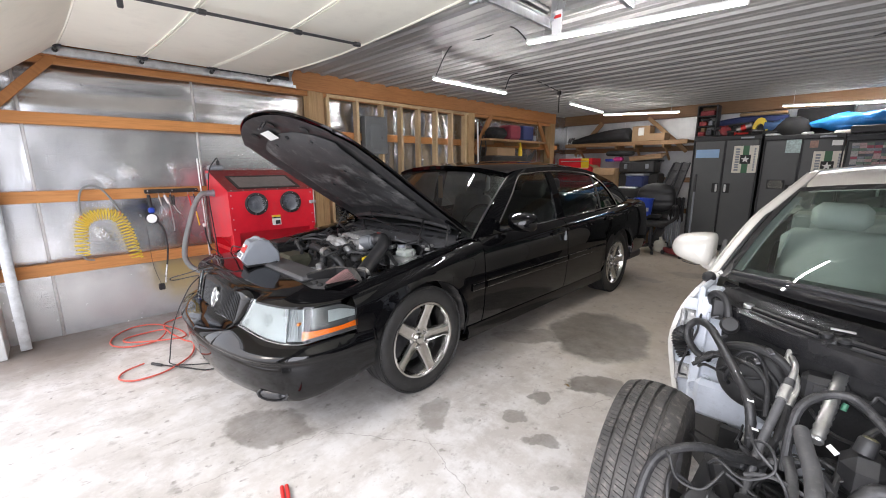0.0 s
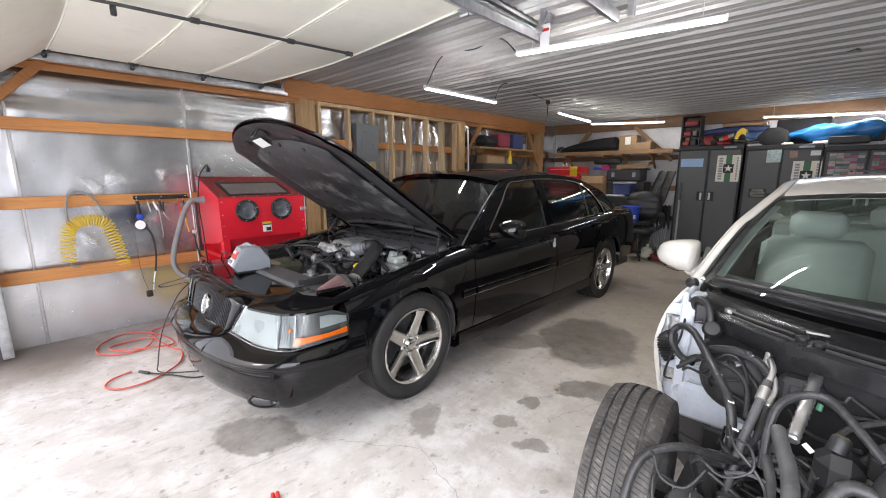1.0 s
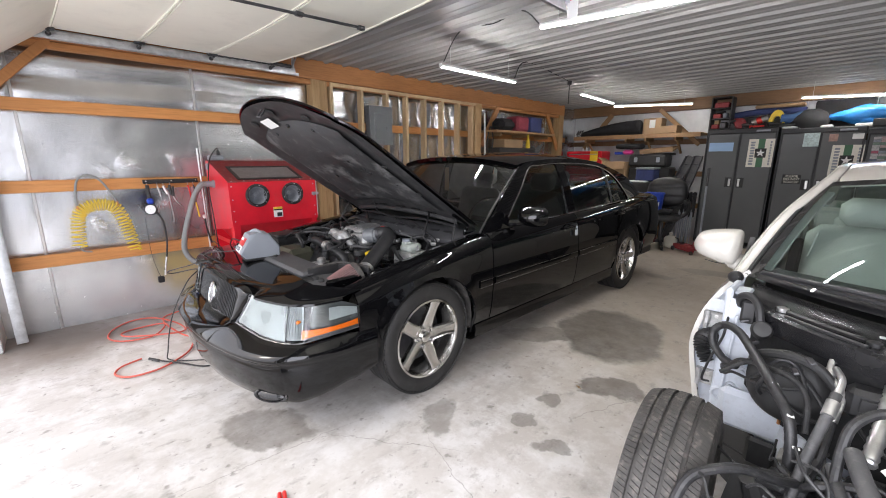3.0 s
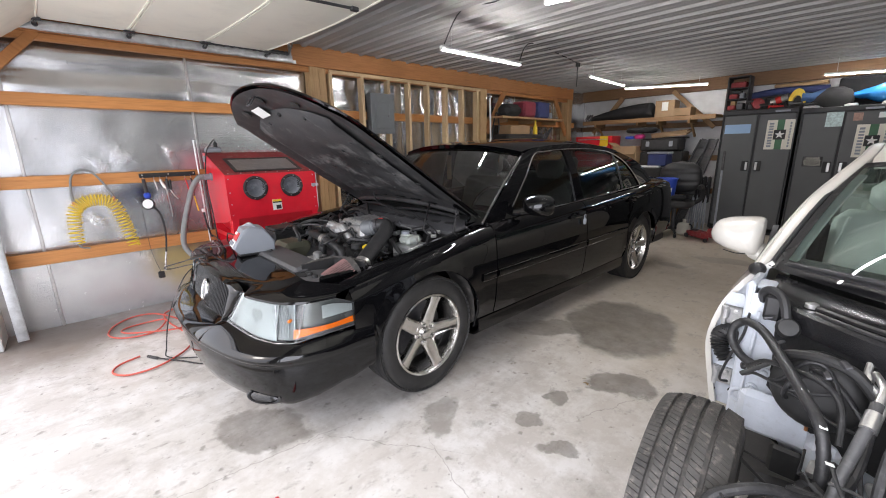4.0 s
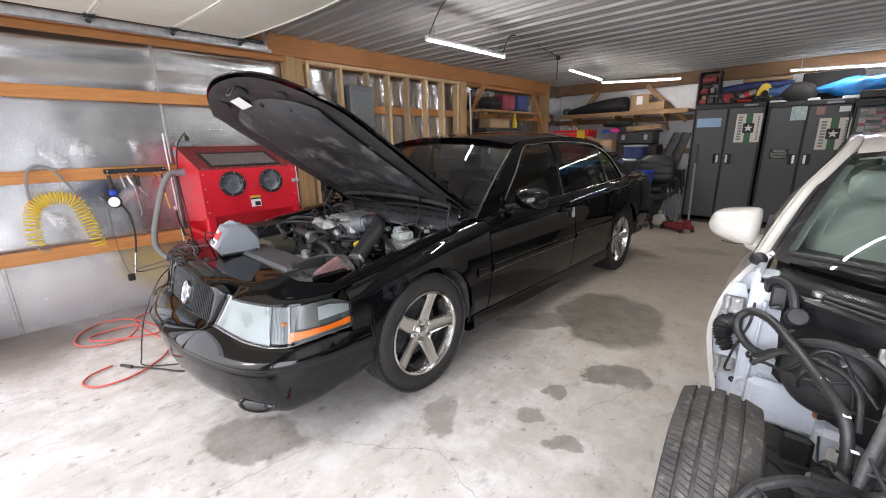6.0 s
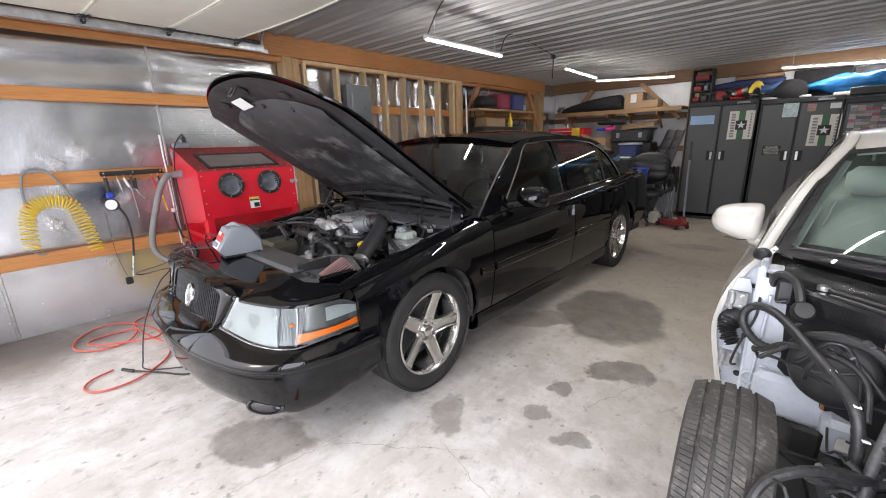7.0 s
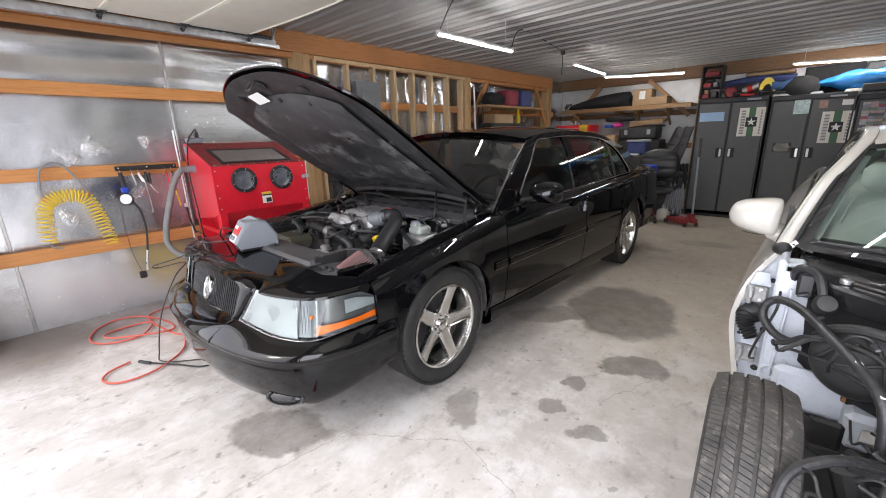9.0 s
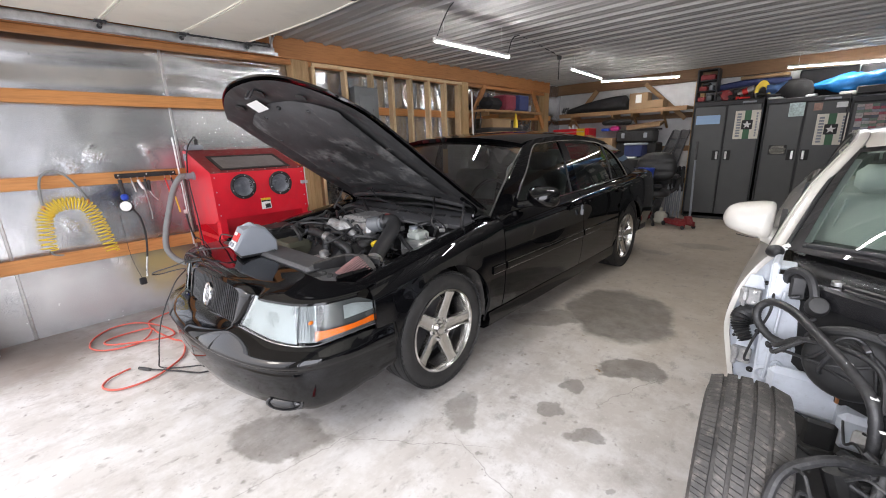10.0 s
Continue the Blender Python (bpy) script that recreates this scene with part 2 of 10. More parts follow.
def warped_xy(nt, src, amount, scale):
    n = node(nt, "ShaderNodeTexNoise", Scale=scale, Detail=5.0, Roughness=0.6)
    nt.links.new(src, n.inputs["Vector"])
    s = nt.nodes.new("ShaderNodeVectorMath")
    s.operation = "SUBTRACT"
    nt.links.new(n.outputs["Color"], s.inputs[0])
    s.inputs[1].default_value = (0.5, 0.5, 0.5)
    a = nt.nodes.new("ShaderNodeVectorMath")
    a.operation = "MULTIPLY_ADD"
    nt.links.new(s.outputs[0], a.inputs[0])
    a.inputs[1].default_value = (amount, amount, 0)
    nt.links.new(src, a.inputs[2])
    f = nt.nodes.new("ShaderNodeVectorMath")
    f.operation = "MULTIPLY"
    nt.links.new(a.outputs[0], f.inputs[0])
    f.inputs[1].default_value = (1, 1, 0)
    return f.outputs[0]


def add_up(nt, socks, mode="MAXIMUM"):
    out = socks[0]
    for s in socks[1:]:
        m = nt.nodes.new("ShaderNodeMath")
        m.operation = mode
        nt.links.new(out, m.inputs[0])
        nt.links.new(s, m.inputs[1])
        out = m.outputs[0]
    return out


def scaled(nt, sock, k):
    m = nt.nodes.new("ShaderNodeMath")
    m.operation = "MULTIPLY"
    nt.links.new(sock, m.inputs[0])
    m.inputs[1].default_value = k
    return m.outputs[0]


def concrete():
    m, nt, b, link = base_mat("garage_concrete")
    tc = nt.nodes.new("ShaderNodeTexCoord")
    P = tc.outputs["Object"]
    big = noise_tex(nt, 0.9, 6, 0.6, tc)
    mid = noise_tex(nt, 5.0, 8, 0.68, tc)
    fine = noise_tex(nt, 90.0, 4, 0.6, tc)
    c = ramp(nt, big.outputs["Fac"], [(0.3, (0.40, 0.375, 0.35)), (0.55, (0.50, 0.48, 0.455)), (0.75, (0.60, 0.59, 0.57))]).outputs["Color"]
    c = mix(nt, c, (0.64, 0.635, 0.63), ramp(nt, mid.outputs["Fac"], [(0.44, (0, 0, 0)), (0.62, (0.75, 0.75, 0.75))]).outputs["Color"])
    grime = noise_tex(nt, 2.3, 9, 0.72, tc)
    c = mix(nt, c, (0.20, 0.18, 0.155), ramp(nt, grime.outputs["Fac"], [(0.54, (0, 0, 0)), (0.70, (0.5, 0.5, 0.5))]).outputs["Color"])
    streak = noise_tex(nt, 6.0, 8, 0.75, tc, stretch=(1.0, 0.35, 1.0))
    c = mix(nt, c, (0.27, 0.245, 0.22), ramp(nt, streak.outputs["Fac"], [(0.52, (0, 0, 0)), (0.68, (0.38, 0.38, 0.38))]).outputs["Color"])
    c = mix(nt, c, (0.66, 0.655, 0.65), ramp(nt, streak.outputs["Fac"], [(0.30, (0.5, 0.5, 0.5)), (0.44, (0, 0, 0))]).outputs["Color"])
    flecks = noise_tex(nt, 17.0, 3, 0.5, tc, stretch=(1.0, 0.8, 1.0))
    c = mix(nt, c, (0.14, 0.125, 0.11), ramp(nt, flecks.outputs["Fac"], [(0.645, (0, 0, 0)), (0.71, (0.55, 0.55, 0.55))]).outputs["Color"])
    pits = noise_tex(nt, 46.0, 4, 0.6, tc)
    c = mix(nt, c, (0.16, 0.145, 0.13), ramp(nt, pits.outputs["Fac"], [(0.67, (0, 0, 0)), (0.73, (0.6, 0.6, 0.6))]).outputs["Color"])
    c = mix(nt, c, (0.66, 0.65, 0.63), ramp(nt, pits.outputs["Fac"], [(0.27, (0.5, 0.5, 0.5)), (0.36, (0, 0, 0))]).outputs["Color"])
    wb = warped_xy(nt, P, 1.2, 0.9)
    c = mix(nt, c, (0.46, 0.375, 0.265), scaled(nt, ellipse_mask(nt, wb, -0.9, 6.2, 2.2, 3.6, 0, 0.5), 0.62))
    scuff = noise_tex(nt, 11.0, 7, 0.7, tc, stretch=(1.0, 0.6, 1.0))
    c = mix(nt, c, (0.24, 0.225, 0.205), ramp(nt, scuff.outputs["Fac"], [(0.56, (0, 0, 0)), (0.66, (0.5, 0.5, 0.5))]).outputs["Color"])
    grit = node(nt, "ShaderNodeTexVoronoi", Scale=9.0)
    link(P, grit.inputs["Vector"])
    c = mix(nt, c, (0.10, 0.09, 0.08), ramp(nt, grit.outputs["Distance"], [(0.0, (0.55, 0.55, 0.55)), (0.030, (0.45, 0.45, 0.45)), (0.060, (0, 0, 0))]).outputs["Color"])
    w = warped_xy(nt, P, 0.28, 4.0)
    # oil blots; the last entry is a broad darkening beneath the sedan
    floor_marks = [
        (-1.33, 3.22, 0.40, 0.52, 20, 0.95), (-0.98, 2.42, 0.20, 0.11, 25, 0.85), (-1.15, 2.02, 0.085, 0.07, 0, 0.7),
        (-1.18, 1.77, 0.07, 0.05, 30, 0.65), (-0.93, 1.68, 0.08, 0.055, 50, 0.7), (-2.08, 0.72, 0.26, 0.15, 40, 0.72),
        (-1.53, 1.45, 0.11, 0.17, 30, 0.6), (-1.75, 2.75, 0.30, 0.16, 50, 0.75), (-1.62, 5.3, 0.16, 0.12, 0, 0.4),
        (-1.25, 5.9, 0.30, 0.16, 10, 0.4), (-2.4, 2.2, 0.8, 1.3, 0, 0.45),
    ]
    blots = [scaled(nt, ellipse_mask(nt, w, x, y, rx, ry, a, 0.12), k) for x, y, rx, ry, a, k in floor_marks]
    dark_marks = add_up(nt, blots)
    breakup = noise_tex(nt, 7.0, 7, 0.7, tc)
    br = node(nt, "ShaderNodeMapRange", **{"From Min": 0.3, "From Max": 0.7, "To Min": 0.62, "To Max": 1.0})
    link(breakup.outputs["Fac"], br.inputs["Value"])
    om = nt.nodes.new("ShaderNodeMath")
    om.operation = "MULTIPLY"
    link(dark_marks, om.inputs[0])
    link(br.outputs["Result"], om.inputs[1])
    dark_marks = om.outputs[0]
    c = mix(nt, c, (0.115, 0.098, 0.082), dark_marks)
    # brown darkening along the foot of the wall, stronger near the door
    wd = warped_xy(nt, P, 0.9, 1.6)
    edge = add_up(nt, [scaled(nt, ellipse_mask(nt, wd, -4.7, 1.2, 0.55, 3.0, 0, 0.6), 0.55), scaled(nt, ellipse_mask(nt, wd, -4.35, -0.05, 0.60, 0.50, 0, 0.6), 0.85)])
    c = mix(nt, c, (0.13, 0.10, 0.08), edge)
    # settling cracks
    wc = warped_xy(nt, P, 0.10, 7.0)
    cracks = []
    for cx, cy, ln, ang in ((-1.86, 0.62, 0.46, 84), (-1.55, 1.12, 0.36, 35), (-1.0, 1.15, 0.5, -18), (-0.9, 2.2, 0.3, 70)):
        cracks.append(ellipse_mask(nt, wc, cx, cy, ln, 0.0022, ang, 0.5))
    crack = add_up(nt, cracks)
    c = mix(nt, c, (0.09, 0.08, 0.07), scaled(nt, crack, 0.45))
    link(c, b.inputs["Base Color"])
    r = node(nt, "ShaderNodeMapRange", **{"To Min": 0.52, "To Max": 0.30})
    link(dark_marks, r.inputs["Value"])
    link(r.outputs["Result"], b.inputs["Roughness"])
    bump(nt, b, fine.outputs["Fac"], 0.12, 0.002)
    bump(nt, b, mid.outputs["Fac"], 0.15, 0.006)
    return m


def foil():
    """Foil-faced insulation: dull silver, crinkled, with paint overspray near the blast cabinet."""
    m, nt, b, link = base_mat("foil_insulation")
    tc = nt.nodes.new("ShaderNodeTexCoord")
    P = tc.outputs["Object"]
    sx = nt.nodes.new("ShaderNodeSeparateXYZ")
    cx = nt.nodes.new("ShaderNodeCombineXYZ")
    link(P, sx.inputs[0])
    link(sx.outputs["Y"], cx.inputs["X"])
    link(sx.outputs["Z"], cx.inputs["Y"])
    big = noise_tex(nt, 1.6, 5, 0.6, tc)
    mid = noise_tex(nt, 9.0, 6, 0.65, tc)
    fine = noise_tex(nt, 130.0, 3, 0.7, tc)
    c = ramp(nt, big.outputs["Fac"], [(0.3, (0.46, 0.47, 0.49)), (0.7, (0.72, 0.73, 0.74))]).outputs["Color"]
    c = mix(nt, c, (0.80, 0.80, 0.80), ramp(nt, fine.outputs["Fac"], [(0.58, (0, 0, 0)), (0.72, (0.5, 0.5, 0.5))]).outputs["Color"])
    w = warped_xy(nt, cx.outputs[0], 0.35, 3.0)
    red = scaled(nt, ellipse_mask(nt, w, 1.15, 1.27, 0.17, 0.15, 0, 0.9), 0.50)
    red2 = scaled(nt, ellipse_mask(nt, w, 1.08, 0.95, 0.16, 0.40, 0, 0.9), 0.32)
    blu = scaled(nt, ellipse_mask(nt, w, 0.66, 1.05, 0.11, 0.09, 0, 0.8), 0.7)
    yel = scaled(nt, ellipse_mask(nt, w, 0.92, 0.40, 0.24, 0.20, 0, 0.8), 0.75)
    wht = scaled(nt, ellipse_mask(nt, w, 0.35, 0.25, 0.9, 0.34, 0, 0.6), 0.55)
    c = mix(nt, c, (0.72, 0.72, 0.71), wht)
    c = mix(nt, c, (0.55, 0.05, 0.09), add_up(nt, [red, red2]))
    c = mix(nt, c, (0.62, 0.46, 0.10), yel)
    c = mix(nt, c, (0.06, 0.08, 0.16), blu)
    link(c, b.inputs["Base Color"])
    sub = node(nt, "ShaderNodeMapRange", **{"To Min": 0.95, "To Max": 0.1})
    link(add_up(nt, [red, red2, yel, wht]), sub.inputs["Value"])
    link(sub.outputs["Result"], b.inputs["Metallic"])
    r = node(nt, "ShaderNodeMapRange", **{"To Min": 0.17, "To Max": 0.32})
    link(mid.outputs["Fac"], r.inputs["Value"])
    link(r.outputs["Result"], b.inputs["Roughness"])
    bump(nt, b, fine.outputs["Fac"], 0.24, 0.002)
    bump(nt, b, mid.outputs["Fac"], 0.05, 0.010)
    # crumpled patches
    wv = node(nt, "ShaderNodeTexNoise", Scale=34.0, Detail=3.0, Roughness=0.5, Distortion=2.5)
    link(cx.outputs[0], wv.inputs["Vector"])
    spots = add_up(nt, [ellipse_mask(nt, w, y, z, ry, rz, a, 0.9) for y, z, ry, rz, a in ((0.46, 1.34, 0.060, 0.04, -30), (0.62, 1.37, 0.055, 0.035, -30), (0.95, 1.40, 0.035, 0.045, -30), (0.36, 0.86, 0.065, 0.045, -40), (0.80, 0.98, 0.05, 0.065, -30), (0.64, 0.50, 0.06, 0.055, -35), (-0.05, 0.28, 0.09, 0.07, 0), (2.2, 1.0, 0.1, 0.2, 0))])
    mu = nt.nodes.new("ShaderNodeMath")
    mu.operation = "MULTIPLY"
    link(wv.outputs["Fac"], mu.inputs[0])
    link(spots, mu.inputs[1])
    bump(nt, b, mu.outputs[0], 0.9, 0.007)
    # pressed quilting of the facing, and long rolling marks on the sheets further in
    cells = node(nt, "ShaderNodeTexVoronoi", Scale=105.0, Randomness=1.0)
    link(cx.outputs[0], cells.inputs["Vector"])
    bump(nt, b, cells.outputs["Distance"], 0.13, 0.003)
    st = node(nt, "ShaderNodeMapping", Scale=(0.6, 85.0, 1.0))
    link(cx.outputs[0], st.inputs["Vector"])
    lines = node(nt, "ShaderNodeTexNoise", Scale=1.0, Detail=3.0, Roughness=0.6)
    link(st.outputs["Vector"], lines.inputs["Vector"])
    side = node(nt, "ShaderNodeMapRange", **{"From Min": 1.185, "From Max": 1.195, "To Min": 0.10, "To Max": 0.6})
    link(sx.outputs["Y"], side.inputs["Value"])
    lm = nt.nodes.new("ShaderNodeMath")
    lm.operation = "MULTIPLY"
    link(lines.outputs["Fac"], lm.inputs[0])
    link(side.outputs["Result"], lm.inputs[1])
    bump(nt, b, lm.outputs[0], 0.35, 0.004)
    # slack waves along the top strip
    sl = node(nt, "ShaderNodeMapping", Scale=(0.7, 7.5, 1.0))
    link(cx.outputs[0], sl.inputs["Vector"])
    slack = node(nt, "ShaderNodeTexNoise", Scale=1.0, Detail=2.0, Roughness=0.5, Distortion=0.4)
    link(sl.outputs["Vector"], slack.inputs["Vector"])
    top = node(nt, "ShaderNodeMapRange", **{"From Min": 1.70, "From Max": 2.0, "To Min": 0.12, "To Max": 1.0})
    link(sx.outputs["Z"], top.inputs["Value"])
    sm = nt.nodes.new("ShaderNodeMath")
    sm.operation = "MULTIPLY"
    link(slack.outputs["Fac"], sm.inputs[0])
    link(top.outputs["Result"], sm.inputs[1])
    bump(nt, b, sm.outputs[0], 0.42, 0.03)
    return m


M_FLOOR = concrete()
M_FOIL = foil()
M_DRIVE = surf("driveway_concrete", (0.50, 0.46, 0.40), 0.8, var=0.2, scale=2.0, bstr=0.3, bscale=60, dirt=0.3)
M_STEEL_CEIL = surf("liner_steel", (0.33, 0.325, 0.315), 0.52, metal=0.0, var=0.06, scale=2.0, bstr=0.05, bscale=40, dirt=0.12)
M_SIDING = surf("painted_siding", (0.72, 0.72, 0.70), 0.55, var=0.05)
M_DOORSKIN = surf("door_panel", (0.88, 0.86, 0.755), 0.45, var=0.04, scale=1.6, bstr=0.2, bscale=30, dirt=0.10)
M_GALV = surf("galvanised_steel", (0.58, 0.60, 0.62), 0.38, metal=0.9, var=0.2, scale=14, bstr=0.1, dirt=0.2)
M_DKSTEEL = surf("dark_steel", (0.09, 0.09, 0.095), 0.42, metal=0.7, var=0.3, scale=20, bstr=0.1)
M_LED = glow_mat("led_tube", (1.0, 0.965, 0.965), 236.0)
M_LEDOLD = glow_mat("aged_led_tube", (1.0, 0.955, 0.93), 114.0)
M_WHITEPL = surf("white_plastic", (0.80, 0.80, 0.78), 0.4, var=0.04)
M_BLACKPL = surf("black_plastic", (0.022, 0.022, 0.023), 0.48, var=0.25, scale=18, bstr=0.25, bscale=260, dirt=0.15, dirtcol=(0.10, 0.095, 0.09))
M_DUSTPL = surf("dusty_black_plastic", (0.020, 0.020, 0.020), 0.55, var=0.35, scale=9, bstr=0.25, bscale=220, dirt=0.35, dirtcol=(0.065, 0.062, 0.058))
M_RUBBER = surf("tyre_rubber", (0.046, 0.043, 0.040), 0.7, var=0.35, scale=14, bstr=0.3, bscale=180, dirt=0.65, dirtcol=(0.22, 0.195, 0.17))
M_PADBLACK = surf("black_felt_pad", (0.010, 0.010, 0.0105), 0.85, var=0.4, scale=7, bstr=0.5, bscale=60, bdist=0.004, dirt=0.3, dirtcol=(0.035, 0.033, 0.031))
M_TYRE = surf("clean_tyre_rubber", (0.019, 0.0185, 0.018), 0.62, var=0.3, scale=12, bstr=0.25, bscale=180, dirt=0.25, dirtcol=(0.07, 0.065, 0.06))
M_HOSE = surf("hose_rubber", (0.022, 0.022, 0.023), 0.44, var=0.4, scale=26, bstr=0.5, bscale=90, dirt=0.5, dirtcol=(0.10, 0.097, 0.092))
M_GREYHOSE = surf("grey_hose", (0.060, 0.060, 0.061), 0.58, var=0.35, scale=16, bstr=0.3, dirt=0.5, dirtcol=(0.16, 0.155, 0.15))
M_PALEHOSE = surf("pale_grey_hose", (0.24, 0.25, 0.245), 0.6, var=0.15, scale=16, bstr=0.2, dirt=0.2)
M_DULLFOIL = surf("dull_foil", (0.52, 0.525, 0.53), 0.45, metal=0.45, var=0.2, scale=2.0, bstr=0.5, bscale=60, bdist=0.004)
M_ALU = surf("bare_aluminium", (0.62, 0.62, 0.61), 0.34, metal=0.9, var=0.18, scale=16, bstr=0.15, dirt=0.25)
M_CASTALU = surf("cast_aluminium", (0.52, 0.52, 0.515), 0.48, metal=0.75, var=0.25, scale=22, bstr=0.5, bscale=160, dirt=0.35)
M_CHROME = surf("chrome", (0.78, 0.78, 0.79), 0.07, metal=1.0, var=0.03, scale=8, bstr=0.0, rvar=0.03)
M_WHEEL = surf("polished_wheel", (0.66, 0.65, 0.63), 0.17, metal=1.0, var=0.08, scale=12, bstr=0.05, dirt=0.25, dirtcol=(0.25, 0.22, 0.18), rvar=0.08)
M_BLACKPAINT = surf("black_car_paint", (0.0025, 0.0025, 0.003), 0.4, var=0.2, scale=4, bstr=0.0, coat=1.0, rvar=0.06, spec=0.0, coat_ior=1.47)
M_SATIN = surf("satin_black_underside", (0.026, 0.026, 0.027), 0.58, var=0.4, scale=6, bstr=0.1, rvar=0.15, dirt=0.5, dirtcol=(0.12, 0.115, 0.11))
M_WHITEPAINT = surf("pearl_white_paint", (0.56, 0.54, 0.495), 0.3, var=0.05, scale=3, bstr=0.0, coat=0.8, rvar=0.05, dirt=0.12, dirtcol=(0.40, 0.37, 0.32))
M_PRIMER = surf("body_shell_white", (0.60, 0.64, 0.70), 0.4, var=0.10, scale=12, bstr=0.1, dirt=0.35, dirtcol=(0.30, 0.30, 0.31))
M_REDPAINT = surf("red_powder_coat", (0.70, 0.013, 0.030), 0.36, var=0.12, scale=5, bstr=0.1, dirt=0.15, dirtcol=(0.36, 0.12, 0.12))
M_REDDUST = surf("dusty_red_coat", (0.27, 0.03, 0.035), 0.6, var=0.2, scale=7, bstr=0.2, dirt=0.6, dirtcol=(0.33, 0.22, 0.20))
M_ORANGE = surf("amber_lens", (0.85, 0.20, 0.015), 0.2, var=0.08, bstr=0.0, coat=0.5)
M_COWL = surf("gloss_black_cowl", (0.010, 0.010, 0.011), 0.24, var=0.2, scale=5, bstr=0.0, dirt=0.2, dirtcol=(0.04, 0.038, 0.035))
M_HAZE = surf("hazed_headlamp", (0.50, 0.53, 0.545), 0.30, metal=0.35, var=0.22, scale=7, bstr=0.0)
M_HLDARK = surf("headlamp_inner", (0.13, 0.134, 0.14), 0.25, metal=0.3, var=0.2, bstr=0.0, coat=0.3)
M_LAMPGREY = surf("lamp_reflector_grey", (0.36, 0.38, 0.40), 0.25, metal=0.6, var=0.15, bstr=0.0)
M_GLASS = glass_mat("clear_pane", (0.93, 0.96, 0.94))
M_TINT = glass_mat("tinted_pane", (0.40, 0.45, 0.43), gloss=1.5)
M_WSCREEN = glass_mat("windscreen", (0.84, 0.92, 0.88), gloss=2.25)
M_WSGREEN = glass_mat("green_windscreen", (0.66, 0.85, 0.76), gloss=1.5)
M_DKSEAT = surf("charcoal_upholstery", (0.24, 0.26, 0.255), 0.6, var=0.2, scale=7, bstr=0.2)
M_CLOTH = surf("dark_cloth", (0.02, 0.02, 0.0215), 0.9, var=0.3, scale=10, bstr=0.4, bscale=300)
M_LEATHER = surf("black_leather", (0.02, 0.02, 0.021), 0.42, var=0.2, scale=9, bstr=0.3, bscale=200)
M_GREYSEAT = surf("grey_leather", (0.46, 0.46, 0.44), 0.5, var=0.08, scale=6, bstr=0.2, bscale=150)
M_CARD = surf("cardboard", (0.32, 0.21, 0.115), 0.8, var=0.12, scale=5, bstr=0.2, bscale=60)
M_PAPER = surf("white_paper", (0.82, 0.82, 0.80), 0.6, var=0.04, bstr=0.0)
M_INK = surf("black_ink", (0.02, 0.02, 0.02), 0.6, var=0.1, bstr=0.0)
M_CABGREY = surf("charcoal_cabinet", (0.095, 0.098, 0.10), 0.5, var=0.08, scale=3, bstr=0.25, bscale=250)
M_CABBLACK = surf("black_cabinet_frame", (0.022, 0.022, 0.024), 0.5, var=0.15, bstr=0.2)
M_GREENST = surf("sticker_green", (0.05, 0.14, 0.07), 0.5, bstr=0)
M_TAN = surf("sticker_cream", (0.74, 0.71, 0.62), 0.5, var=0.03, bstr=0)
M_BLUEST = surf("pale_blue_label", (0.30, 0.45, 0.66), 0.5, var=0.05, bstr=0)
M_BLUE = surf("blue_plastic", (0.03, 0.08, 0.52), 0.38, var=0.08, bstr=0.05)
M_SKYBLUE = surf("glossy_blue_wrap", (0.02, 0.17, 0.46), 0.22, var=0.2, scale=7, bstr=0.4, bscale=14, bdist=0.02)
M_YELLOW = surf("yellow_plastic", (0.78, 0.56, 0.03), 0.4, var=0.06, bstr=0.0)
M_REDPL = surf("red_plastic", (0.60, 0.03, 0.025), 0.4, var=0.1, bstr=0.0)
M_ORANGEHOSE = surf("red_air_hose", (0.62, 0.12, 0.085), 0.5, var=0.12, bstr=0.1, dirt=0.2)
M_PINK = surf("pink_cloth", (0.70, 0.06, 0.30), 0.8, bstr=0.2)
M_GREYPL = surf("grey_plastic", (0.26, 0.28, 0.31), 0.42, var=0.06, scale=5, bstr=0.15)
M_FILTER = surf("red_filter_gauze", (0.30, 0.16, 0.155), 0.75, var=0.15, scale=30, bstr=0.4)
M_RESERVOIR = surf("translucent_reservoir", (0.40, 0.43, 0.40), 0.38, var=0.06, bstr=0.05)
M_HOODPAD = surf("hood_insulation", (0.034, 0.034, 0.035), 0.7, var=0.75, scale=2.2, bstr=0.6, bscale=90, bdist=0.003, dirt=0.8, dirtcol=(0.22, 0.215, 0.21))
M_GREYCOVER = surf("dusty_grey_cover", (0.085, 0.085, 0.088), 0.55, var=0.2, scale=8, bstr=0.2, dirt=0.4, dirtcol=(0.16, 0.155, 0.15))
M_COPPER = surf("copper", (0.55, 0.25, 0.11), 0.4, metal=0.8, bstr=0)
M_GREEN = surf("green_plastic", (0.08, 0.27, 0.17), 0.4, bstr=0)
M_JUG = surf("milky_jug", (0.62, 0.60, 0.52), 0.4, var=0.08, bstr=0.0)
M_NAVY = surf("navy_cloth", (0.035, 0.05, 0.15), 0.8, var=0.2, bstr=0.3)
M_PANEL = surf("grey_steel_panel", (0.16, 0.17, 0.18), 0.45, metal=0.2, var=0.06, bstr=0.1)

# ---- the building ----
WX, BX, BY, FY, CZ = -4.60, 4.2, 8.52, -0.34, 2.46

